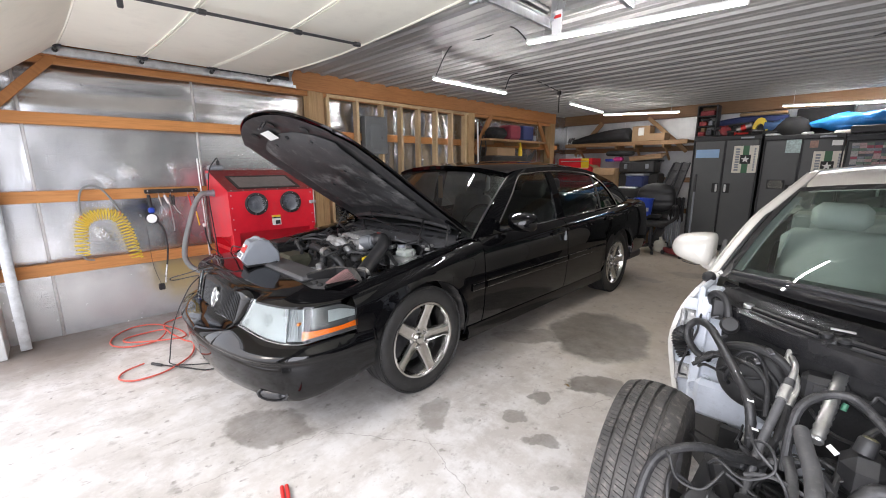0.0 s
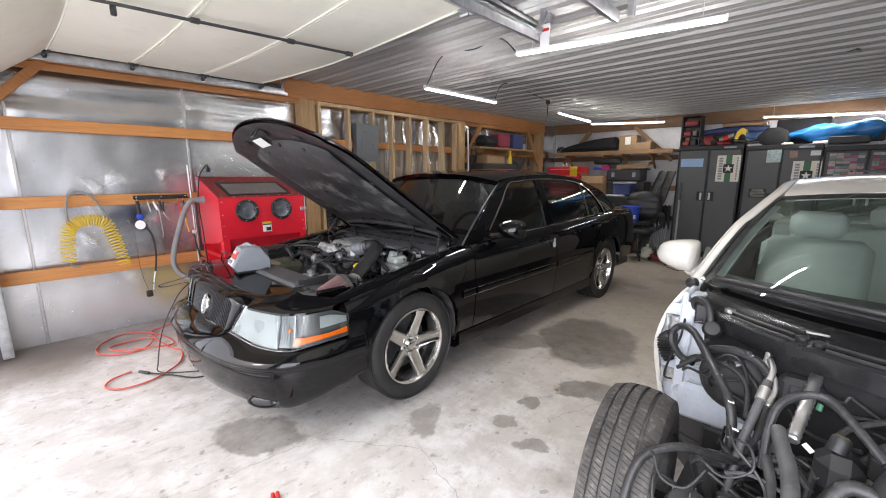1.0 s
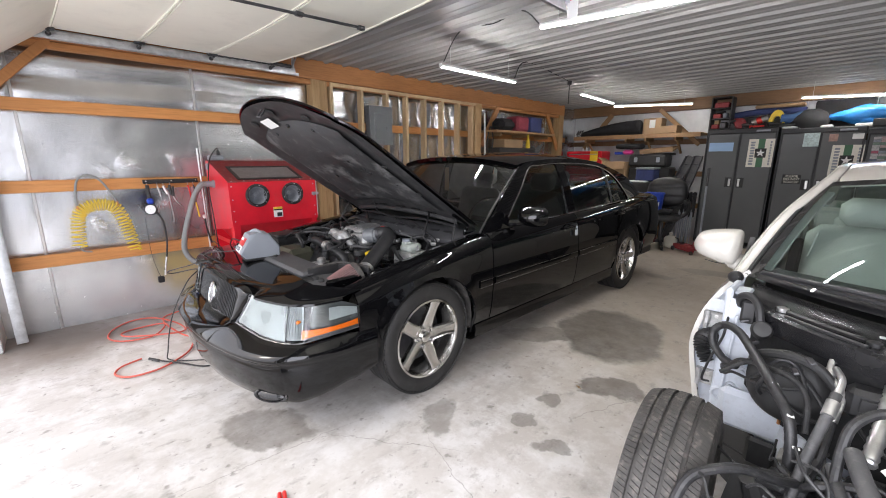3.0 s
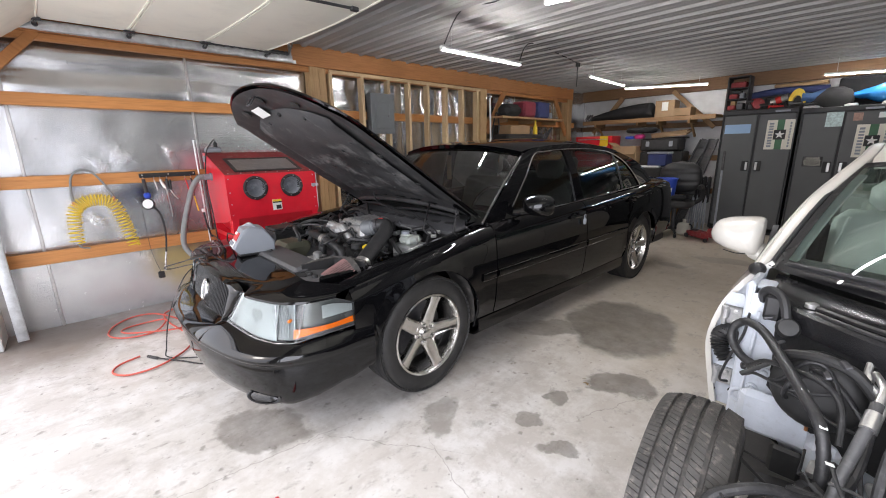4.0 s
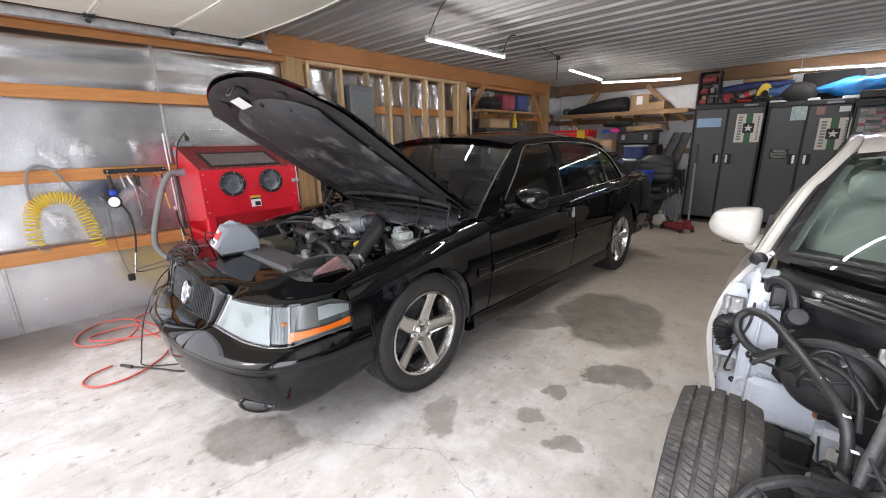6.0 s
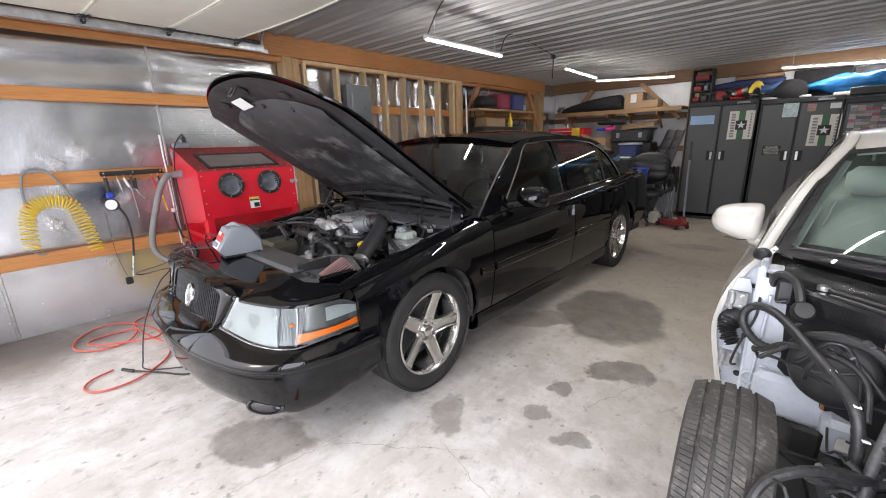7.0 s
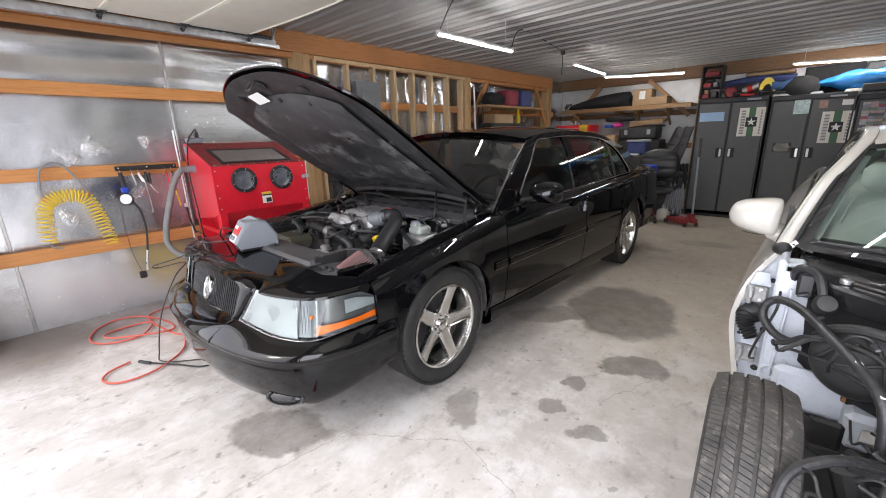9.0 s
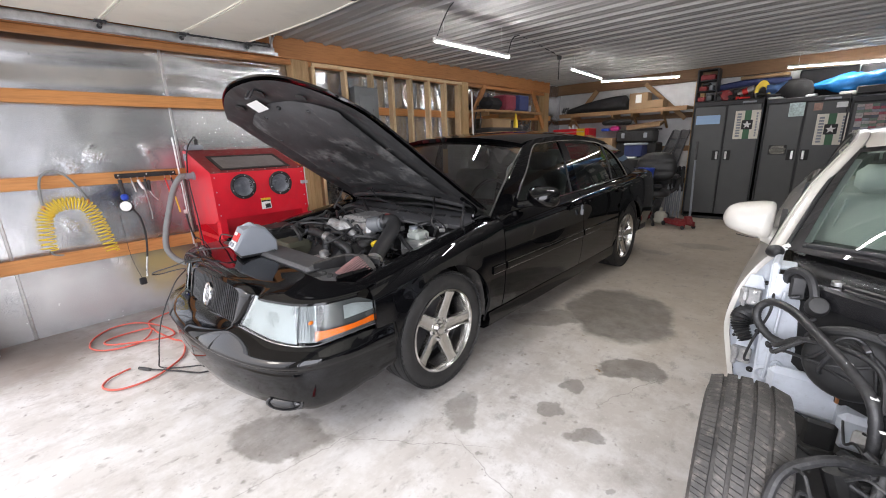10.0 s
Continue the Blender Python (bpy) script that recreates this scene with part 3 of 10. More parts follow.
bm = BM()
cbox(bm, (0, 0, -0.16), (400, 400, 0.2), 0.001)
ground = solo("ground", bm, M_DRIVE, "pale concrete driveway and open ground outside", "ground", kind="structure")
bm = BM()
cbox(bm, ((WX + BX) / 2, (FY + BY) / 2, -0.045), (BX - WX + 0.3, BY - FY + 0.3, 0.09), 0.006)
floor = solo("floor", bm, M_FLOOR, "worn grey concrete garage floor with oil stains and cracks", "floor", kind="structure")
bm = BM()
cbox(bm, (-1.2, FY - 0.30, -0.04), (6.2, 0.26, 0.055), 0.004)
solo("threshold", bm, M_DRIVE, "beige concrete sill strip along the garage door", "threshold", kind="structure")

# ceiling of ribbed steel liner, ribs along x
bm = BM()
prof, y = [], FY - 0.1
while y < BY + 0.1:
    prof += [(y, CZ), (y + 0.085, CZ), (y + 0.095, CZ - 0.005), (y + 0.115, CZ - 0.005), (y + 0.125, CZ), (y + 0.165, CZ), (y + 0.182, CZ - 0.020), (y + 0.212, CZ - 0.020)]
    y += 0.229
quad_grid(bm, [[V(x, yy, zz) for yy, zz in prof] for x in (WX - 0.05, -2.3, 0.0, BX + 0.05)])
quad_grid(bm, [[V(x, yy, CZ + 0.06) for yy in (FY - 0.1, BY + 0.1)] for x in (WX - 0.05, BX + 0.05)], flip=True)
ceiling = solo("ceiling", bm, M_STEEL_CEIL, "ribbed pale grey steel liner ceiling", "ceiling", kind="structure", sharp=20)


def board(name, c, s, mat, parent, b=0.003, label=""):
    bm = BM()
    cbox(bm, (0, 0, 0), s, b)
    return part(name, bm, mat, parent, label, Matrix.Translation(c))


def strut(name, a, b, w, t, mat, parent, axis="x", label=""):
    """A straight timber from a to b, w wide, t thick along the given axis."""
    a, b = Vector(a), Vector(b)
    d = b - a
    z = d.normalized()
    x = {"x": V(1, 0, 0), "y": V(0, 1, 0), "z": V(0, 0, 1)}[axis]
    y = z.cross(x).normalized()
    x = y.cross(z)
    m = Matrix((x, y, z)).transposed().to_4x4()
    m.translation = (a + b) / 2
    bm = BM()
    cbox(bm, (0, 0, 0), (t, w, d.length), 0.003)
    return part(name, bm, mat, parent, label, m)


wall_left = thing("wall_west", "timber framed side wall lined with dull silver foil insulation", "wall", kind="structure")
bm = BM()
cbox(bm, (WX - 0.12, (FY + BY) / 2, 1.25), (0.10, BY - FY + 0.4, 2.6), 0.005)
part("sheathing", bm, M_SIDING, wall_left)
# foil sheets, each one bulging a little between the timbers
seams = [FY - 0.1, -0.015, 1.19, 2.42, 3.64, 4.86, 6.08, 7.30, BY]
for y0, y1 in zip(seams, seams[1:]):
    bm = BM()
    rows = []
    for i in range(31):
        yy = lerp(y0 + 0.003, y1 - 0.003, i / 30)
        row = []
        for j in range(41):
            zz = lerp(0.0, 2.44, j / 40)
            e = min(1, min(i, 30 - i) / 2.0)
            k = 0.007 if yy < 2.4 else 0.030
            d = k * e * (noise.noise((yy * (2.2 if yy < 2.4 else 7.0), zz * 2.4, 3.1)) + 0.5 * noise.noise((yy * 6, zz * 5, 7.7)))
            d += 0.016 * e * max(0, min(1, (zz - 1.80) / 0.10)) * math.sin(zz * 24 + 1.2 * noise.noise((yy * 1.3, zz, 5.0))) * (1.0 if yy < 1.35 else 0.35)
            row.append(V(WX + d, yy, zz))
        rows.append(row)
    quad_grid(bm, rows)
    part("foil_sheet", bm, M_FOIL, wall_left, sharp=180)
for y0 in seams[1:4]:
    board("foil_tape", (WX + 0.004, y0, 1.12), (0.008, 0.020, 2.24), M_ALU, wall_left, 0.003)
GX = -4.50
for zc, h in ((1.795, 0.092), (1.19, 0.092), (0.60, 0.100)):
    board("girt", (GX - 0.019, (FY + 2.30) / 2, zc), (0.038, 2.30 - FY, h), M_GIRT, wall_left)
    board("girt", (GX - 0.019 - 0.045, (2.52 + 8.0) / 2, zc), (0.038, 8.0 - 2.52, h), M_GIRT, wall_left)
board("beam", (GX + 0.01, (FY + 7.75) / 2, 2.36), (0.076, 7.75 - FY, 0.20), M_BEAM, wall_left)
board("beam_ledger", (GX - 0.005, (FY + 7.75) / 2, 2.232), (0.060, 7.75 - FY, 0.05), M_BEAM, wall_left)
board("post", (GX - 0.02, 2.37, 1.13), (0.13, 0.10, 2.26), M_POST, wall_left)
board("post", (GX - 0.025, 2.47, 1.13), (0.11, 0.085, 2.26), M_POST, wall_left)
strut("knee_brace", (GX + 0.01, -0.33, 1.66), (GX + 0.01, 0.24, 2.27), 0.062, 0.038, M_BEAM, wall_left)
board("top_plate", (GX + 0.0, 3.80, 2.235), (0.088, 2.50, 0.038), M_STUD, wall_left)
for yy in (2.56, 2.97, 3.35, 3.675, 4.0, 4.34, 4.675, 4.99):
    board("stud", (GX + 0.0, yy, 1.108), (0.088, 0.040, 2.216), M_STUD, wall_left)
board("post", (GX - 0.02, 5.12, 1.13), (0.13, 0.15, 2.26), M_POST, wall_left)
board("post", (GX - 0.02, 7.65, 1.13), (0.14, 0.16, 2.26), M_POST, wall_left)
strut("knee_brace", (GX + 0.02, 5.22, 1.62), (GX + 0.02, 5.66, 2.28), 0.088, 0.038, M_BEAM, wall_left)
strut("knee_brace", (GX + 0.02, 7.58, 1.60), (GX + 0.02, 7.12, 2.28), 0.088, 0.038, M_BEAM, wall_left)

wall_back = thing("wall_north", "rear garage wall lined with pale foil insulation and timber", "wall", kind="structure")
bm = BM()
cbox(bm, ((WX + BX) / 2, BY + 0.12, 1.25), (BX - WX + 0.4, 0.10, 2.6), 0.005)
part("sheathing", bm, M_SIDING, wall_back)
for k in range(7):
    x0, x1 = WX + k * 1.26, WX + (k + 1) * 1.26
    bm = BM()
    quad_grid(bm, [[V(lerp(x0 + 0.003, x1 - 0.003, i / 20), BY + 0.02 * noise.noise((lerp(x0, x1, i / 20) * 3, j / 7, 5.5)), lerp(0, 2.44, j / 24)) for i in range(21)] for j in range(25)])
    part("foil_sheet", bm, M_DULLFOIL, wall_back, sharp=180)
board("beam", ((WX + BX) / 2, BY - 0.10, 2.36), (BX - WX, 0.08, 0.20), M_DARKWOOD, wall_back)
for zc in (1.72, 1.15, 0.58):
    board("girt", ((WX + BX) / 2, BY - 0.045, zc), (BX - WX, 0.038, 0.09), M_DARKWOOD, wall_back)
strut("knee_brace", (-4.30, BY - 0.14, 1.62), (-3.75, BY - 0.14, 2.27), 0.088, 0.038, M_SHELF, wall_back, "y")
strut("knee_brace", (-2.16, BY - 0.14, 1.66), (-2.86, BY - 0.14, 2.30), 0.070, 0.038, M_SHELF, wall_back, "y")
board("post", (-1.98, BY - 0.09, 1.13), (0.14, 0.13, 2.26), M_POST, wall_back)

wall_right = thing("wall_east", "plain foil lined side wall", "wall", kind="structure")
bm = BM()
cbox(bm, (BX + 0.06, (FY + BY) / 2, 1.25), (0.12, BY - FY + 0.4, 2.6), 0.005)
part("lining", bm, M_DULLFOIL, wall_right)

wall_front = thing("wall_south", "front wall with two open garage door bays", "wall", kind="structure")
for x0, x1, z0, z1 in ((WX - 0.1, -4.28, 0, 2.5), (-1.42, -0.98, 0, 2.5), (1.90, BX + 0.1, 0, 2.5), (-4.28, -1.42, 2.12, 2.5), (-0.98, 1.90, 2.12, 2.5)):
    bm = BM()
    cbox(bm, ((x0 + x1) / 2, FY - 0.07, (z0 + z1) / 2), (x1 - x0, 0.14, z1 - z0), 0.004)
    part("wall_panel", bm, M_SIDING, wall_front)

# ---- overhead doors, raised ----
SECT = 0.53


def overhead_door(x0, x1, y0, count, label):
    d = thing("garage_door_open", label, "garage door", kind="structure")
    w = x1 - x0
    zt = 2.345
    rows = [(y0 + SECT * (i + 0.5), zt, 0.0) for i in range(count)] + [(y0 - 0.205, zt - 0.165, 38.0)]
    def sag(x):
        return 0.050 * (1 - abs(2 * x / w) ** 1.6)

    def bar(bm, y0b, y1b, z0b, z1b):
        """A bar across the door that follows its sag."""
        n = 14
        vs = quad_grid(bm, [[V(x, yy, zz - sag(x)) for yy, zz in ((y0b, z0b), (y1b, z0b), (y1b, z1b), (y0b, z1b))] for x in [lerp(-w / 2, w / 2, k / n) for k in range(n + 1)]], closed=True)
        bm.faces.new(vs[0])
        bm.faces.new(vs[-1][::-1])
        return bm

    for i, (yc, zc, tilt) in enumerate(rows):
        m = pose((x0 + x1) / 2, yc, zc, tilt, 0, 0)
        h = SECT / 2 - 0.004
        s = part("door_section", bar(BM(), -h, h, -0.0225, 0.0225), M_DOORSKIN, d, at=m)
        bm = BM()
        for e in (-1, 1):
            c = e * (SECT / 2 - 0.010)
            bar(bm, c - 0.005, c + 0.005, -0.030, -0.021)
        part("edge_rail", bm, M_DOORSKIN, s, at=m)
    for i in range(count + 1):
        yy = y0 + SECT * i
        for xx in (x0 + 0.05, x1 - 0.05):
            bm = BM()
            cbox(bm, (xx, yy, zt - 0.040), (0.05, 0.075, 0.014), 0.004)
            tube(bm, [(xx - 0.03, yy, zt - 0.06), (xx + 0.03, yy, zt - 0.06)], 0.009)
            lathe(bm, [(0.004, -0.010), (0.016, -0.010), (0.018, 0.0), (0.016, 0.010), (0.004, 0.010)], 12, pose(xx - 0.055 if xx < (x0 + x1) / 2 else xx + 0.055, yy, zt - 0.062, 0, 90, 0))
            part("hinge_roller", bm, M_GALV if yy > y0 + 0.1 and xx > x0 + 0.1 else M_DKSTEEL, d)
    return d


def c_track(name, x, y0, y1, z, drop, parent, flip=1):
    """A galvanised roller track with its curve down to the jamb."""
    pts = [V(x, y1, z), V(x, y0 + 0.32, z), V(x, y0 + 0.12, z - 0.05), V(x, y0 + 0.02, z - 0.20), V(x, y0, z - 0.42), V(x, y0, drop)]
    path = smooth_path(pts, 5)
    prof = [(-0.012, 0.028), (-0.012, 0.032), (0.012, 0.032), (0.014, 0.026), (0.014, -0.026), (0.012, -0.032), (-0.012, -0.032), (-0.012, -0.028)]
    rows = []
    for i, q in enumerate(path):
        d = (path[min(i + 1, len(path) - 1)] - path[max(i - 1, 0)]).normalized()
        n = V(1, 0, 0).cross(d)
        rows.append([q + V(1, 0, 0) * (a * flip) + n * b for a, b in prof])
    bm = BM()
    sheet(bm, rows, 0.002)
    return part(name, bm, M_GALV, parent)


door_a = overhead_door(-4.33, -1.52, 0.245, 3, "cream insulated sectional garage door raised under the ceiling")
c_track("door_track", -4.37, FY + 0.10, 2.10, 2.285, 0.02, door_a)
c_track("door_track", -1.46, FY + 0.10, 2.46, 2.285, 0.02, door_a, -1)
bm = BM()
cbox(bm, (-4.39, 1.2, 2.268), (0.004, 1.9, 0.03), 0.001)
cbox(bm, (-4.405, 1.2, 2.283), (0.03, 1.9, 0.004), 0.001)
part("track_angle", bm, M_GALV, door_a)
bm = BM()
tube(bm, [(-2.68, 0.05, 2.240), (-2.54, 1.74, 2.246)], 0.009, 8)
for yy in (0.25, 0.78, 1.31, 1.72):
    cbox(bm, (-2.68 + 0.083 * (yy - 0.05), yy, 2.244), (0.03, 0.05, 0.026), 0.004)
cbox(bm, (-2.668, 0.43, 2.215), (0.022, 0.026, 0.050), 0.005)
part("center_rail", bm, M_DKSTEEL, door_a, "dark steel rod under the raised door")
bm = BM()
tube(bm, [(-4.36, 1.28, 2.33), (-4.36, 1.7, 2.335), (-4.36, 2.06, 2.33)], 0.02, 8, ripple=0.003, sub=14)
part("spring", bm, M_DKSTEEL, door_a)
bm = BM()
tube(bm, [(-1.46, 1.50, 2.35), (-1.46, 1.9, 2.36), (-1.46, 2.40, 2.35)], 0.022, 8, ripple=0.003, sub=16)
part("spring", bm, M_DKSTEEL, door_a)
for xx, yy in ((-4.37, 2.06), (-1.44, 2.42), (-1.44, 2.50)):
    bm = BM()
    for k in range(6):
        cbox(bm, (xx, yy + 0.012 * k, 2.30 + 0.026 * k), (0.03, 0.004, 0.022), 0.001)
    cbox(bm, (xx - 0.014, yy + 0.03, 2.37), (0.003, 0.03, 0.16), 0.001)
    cbox(bm, (xx, yy + 0.02, 2.36), (0.028, 0.004, 0.17), 0.001)
    part("track_hanger", bm, M_GALV, door_a)
bm = BM()
cbox(bm, (-1.415, 2.44, 2.275), (0.065, 0.008, 0.150), 0.002)
lab = part("warning_label", bm, M_PAPER, door_a, "white warning label with a red stripe")
part("stripe", cbox(BM(), (-1.415, 2.4345, 2.315), (0.060, 0.004, 0.018), 0.001), M_REDPL, lab)
door_b = overhead_door(-0.93, 1.86, 0.245, 3, "cream insulated sectional garage door raised above the second bay")
c_track("door_track", -0.97, FY + 0.10, 2.46, 2.285, 0.02, door_b)
c_track("door_track", 1.92, FY + 0.10, 2.46, 2.285, 0.02, door_b, -1)
bm = BM()
cbox(bm, (-0.90, 2.46, 2.36), (0.028, 0.004, 0.17), 0.001)
cbox(bm, (-0.88, 2.47, 2.36), (0.003, 0.03, 0.17), 0.001)
part("track_hanger", bm, M_GALV, door_b)


# ---- ceiling lamps ----
def tube_lamp(a, b, z, label, glow=M_LED):
    a, b = V(*a, z), V(*b, z)
    d = b - a
    m = Matrix.LocRotScale((a + b) / 2, Euler((0, 0, math.atan2(d.y, d.x))), None)
    L = d.length
    t = thing("ceiling_lamp", label, "lamp", m, "LED shop lights")
    bm = BM()
    prism(bm, [(-0.009, 0.0), (-0.013, 0.014), (-0.009, 0.024), (0.009, 0.024), (0.013, 0.014), (0.009, 0.0)], -L / 2, L / 2, Matrix(((0, 0, 1, 0), (1, 0, 0, 0), (0, 1, 0, 0), (0, 0, 0, 1))))
    part("housing", bm, M_WHITEPL, t, local=True)
    bm = BM()
    prism(bm, [(0.0105 * math.cos(u), -0.002 - 0.0095 * math.sin(u)) for u in [k * math.pi / 8 for k in range(9)]][::-1], -L / 2 + 0.015, L / 2 - 0.015, Matrix(((0, 0, 1, 0), (1, 0, 0, 0), (0, 1, 0, 0), (0, 0, 0, 1))))
    part("diffuser", bm, glow, t, "glowing white tube", local=True)
    for e in (-1, 1):
        bm = BM()
        cbox(bm, (e * (L / 2 - 0.004), 0, 0.008), (0.014, 0.034, 0.036), 0.004)
        part("end_cap", bm, M_WHITEPL, t, local=True)
        bm = BM()
        x = e * (L / 2 - 0.12)
        tube(bm, [(x, 0, 0.022), (x, 0.003, CZ - z - 0.02)], 0.0018, 5)
        part("chain", bm, M_GALV, t, local=True)
    return t


LZ = 2.27
tube_lamp((-2.765, 2.665), (-2.755, 3.735), 2.185, "lit white LED tube lamp hanging on chains")
tube_lamp((-1.755, 2.63), (-0.51, 2.86), LZ, "lit white LED tube lamp hanging across the bay")
tube_lamp((-2.92, 5.45), (-3.01, 6.70), LZ, "lit white LED tube lamp hanging on chains", M_LEDOLD)
tube_lamp((-3.15, 7.05), (-2.135, 7.62), LZ, "lit white LED tube lamp near the back wall", M_LEDOLD)
tube_lamp((-0.83, 7.72), (0.56, 8.29), 2.235, "lit white LED tube lamp over the cabinets", M_LEDOLD)
bm = BM()
tube(bm, [(-1.76, 2.63, 2.29), (-1.98, 2.72, 2.448), (-2.3, 2.8, 2.449), (-2.60, 2.74, 2.448), (-2.765, 2.70, 2.225)], 0.005, 6)
solo("lamp_cord", bm, M_BLACKPL, "black flex linking two ceiling lamps", "cable")
bm = BM()
tube(bm, [(-2.755, 3.72, 2.225), (-2.85, 4.05, 2.446), (-3.0, 5.0, 2.448), (-3.06, 5.36, 2.44)], 0.005, 6)
solo("lamp_cord", bm, M_BLACKPL, "black flex running along the ceiling", "cable")
bm = BM()
cbox(bm, (-3.06, 5.39, 2.42), (0.045, 0.045, 0.05), 0.006)
tube(bm, [(-3.06, 5.39, 2.40), (-3.062, 5.39, 2.15)], 0.007, 6)
solo("pull_switch", bm, M_BLACKPL, "black ceiling switch with a hanging pull cord", "switch")

# torn scrap stuck to the liner
bm = BM()
cbox(bm, (0.0, 0, 0), (0.085, 0.030, 0.004), 0.001, pose(0.015, 4.985, 2.436, 4, -5, -35))
cbox(bm, (0.0, 0, 0), (0.040, 0.020, 0.003), 0.001, pose(0.045, 4.955, 2.428, -20, 18, 15))
solo("torn_tape", bm, M_DKSTEEL, "torn dark scrap of tape on the ceiling liner", "tape")

# ---- black sedan with its hood raised ----
XC, KW, YF, YR, ZH = -2.62, 0.93, 1.59, 4.503, 0.345
sedan = thing("sedan", "glossy black four-door sedan with its hood propped open", "car", Matrix.Translation((XC, 3.2, 0)))


def C(d, y, z):
    """A point of the sedan: d across from its middle (its left side positive), y along, z up."""
    if y > 4.9:
        y = 4.9 + (y - 4.9) * 0.74
    return V(XC + KW * d, y, z)


PLAN = [(0.95, 0.940), (1.2, 0.966), (1.6, 0.978), (2.4, 0.985), (4.4, 0.985), (5.2, 0.965), (5.75, 0.925), (5.95, 0.86)]
SECT_Z = [(0.20, -0.085), (0.26, -0.055), (0.36, -0.022), (0.48, -0.006), (0.62, 0.0), (0.76, -0.006), (0.86, -0.022), (0.96, -0.045)]
FENDER_TOP = [(1.0, 0.728), (1.15, 0.757), (1.35, 0.792), (1.6, 0.832), (1.85, 0.868), (2.15, 0.905), (2.3, 0.92)]
BELT = [(2.1, 0.915), (2.6, 0.930), (3.3, 0.945), (4.2, 0.970), (4.8, 0.995), (5.4, 0.995), (5.95, 0.965)]
ARCH = 0.385


def side_x(y, z):
    return soft_at(PLAN, y) + soft_at(SECT_Z, z)


def z_low(y, front=True):
    for c in (YF, YR):
        if abs(y - c) < ARCH:
            return ZH + math.sqrt(ARCH ** 2 - (y - c) ** 2)
    return 0.26 if y < 4.7 else 0.40


def side_panel(name, y0, y1, top, upper, sg, lean0=0.0, lean1=0.0, floor_z=None):
    """A body side panel between two cuts; its foot follows sill and wheel arch."""
    ys = []
    n = max(8, int((y1 - y0) / 0.05))
    ys = [lerp(y0, y1, i / n) for i in range(n + 1)]
    for c in (YF, YR):
        ring = [c + ARCH * math.cos(math.pi * k / 20) for k in range(21)]
        ring += [c - ARCH - 0.002, c + ARCH + 0.002]
        ys = [v for v in ys if abs(v - c) > ARCH + 0.01] + [v for v in ring if y0 <= v <= y1]
    ys = sorted(set([y0, y1] + ys))
    rows = []
    for y in ys:
        u = (y - y0) / (y1 - y0)
        zb, zt = z_low(y), soft_at(top, y)
        if floor_z and y < floor_z[0]:
            zb = max(zb, floor_z[1])
        z1 = zt + upper[0][1]
        row = []
        for k in range(11):
            z = lerp(zb, z1, k / 10)
            ly = max(0, z - 0.735) * lerp(lean0, lean1, u)
            flare = 0.0
            for c in (YF, YR):
                r = math.hypot(y - c, z - ZH)
                if r < ARCH + 0.07 and z > 0.33:
                    flare = 0.012 * max(0, 1 - (r - ARCH) / 0.07)
            row.append(C(sg * (side_x(y, z) + flare), y + ly, z))
        w = soft_at(PLAN, y)
        for dx, dz in upper[1:]:
            row.append(C(sg * (w + dx), y + max(0, zt + dz - 0.735) * lerp(lean0, lean1, u), zt + dz))
        rows.append(row)
    bm = BM()
    quad_grid(bm, rows, flip=sg > 0)
    thicken(bm, 0.014)
    return part(name, bm, M_BLACKPAINT, sedan, sharp=50)


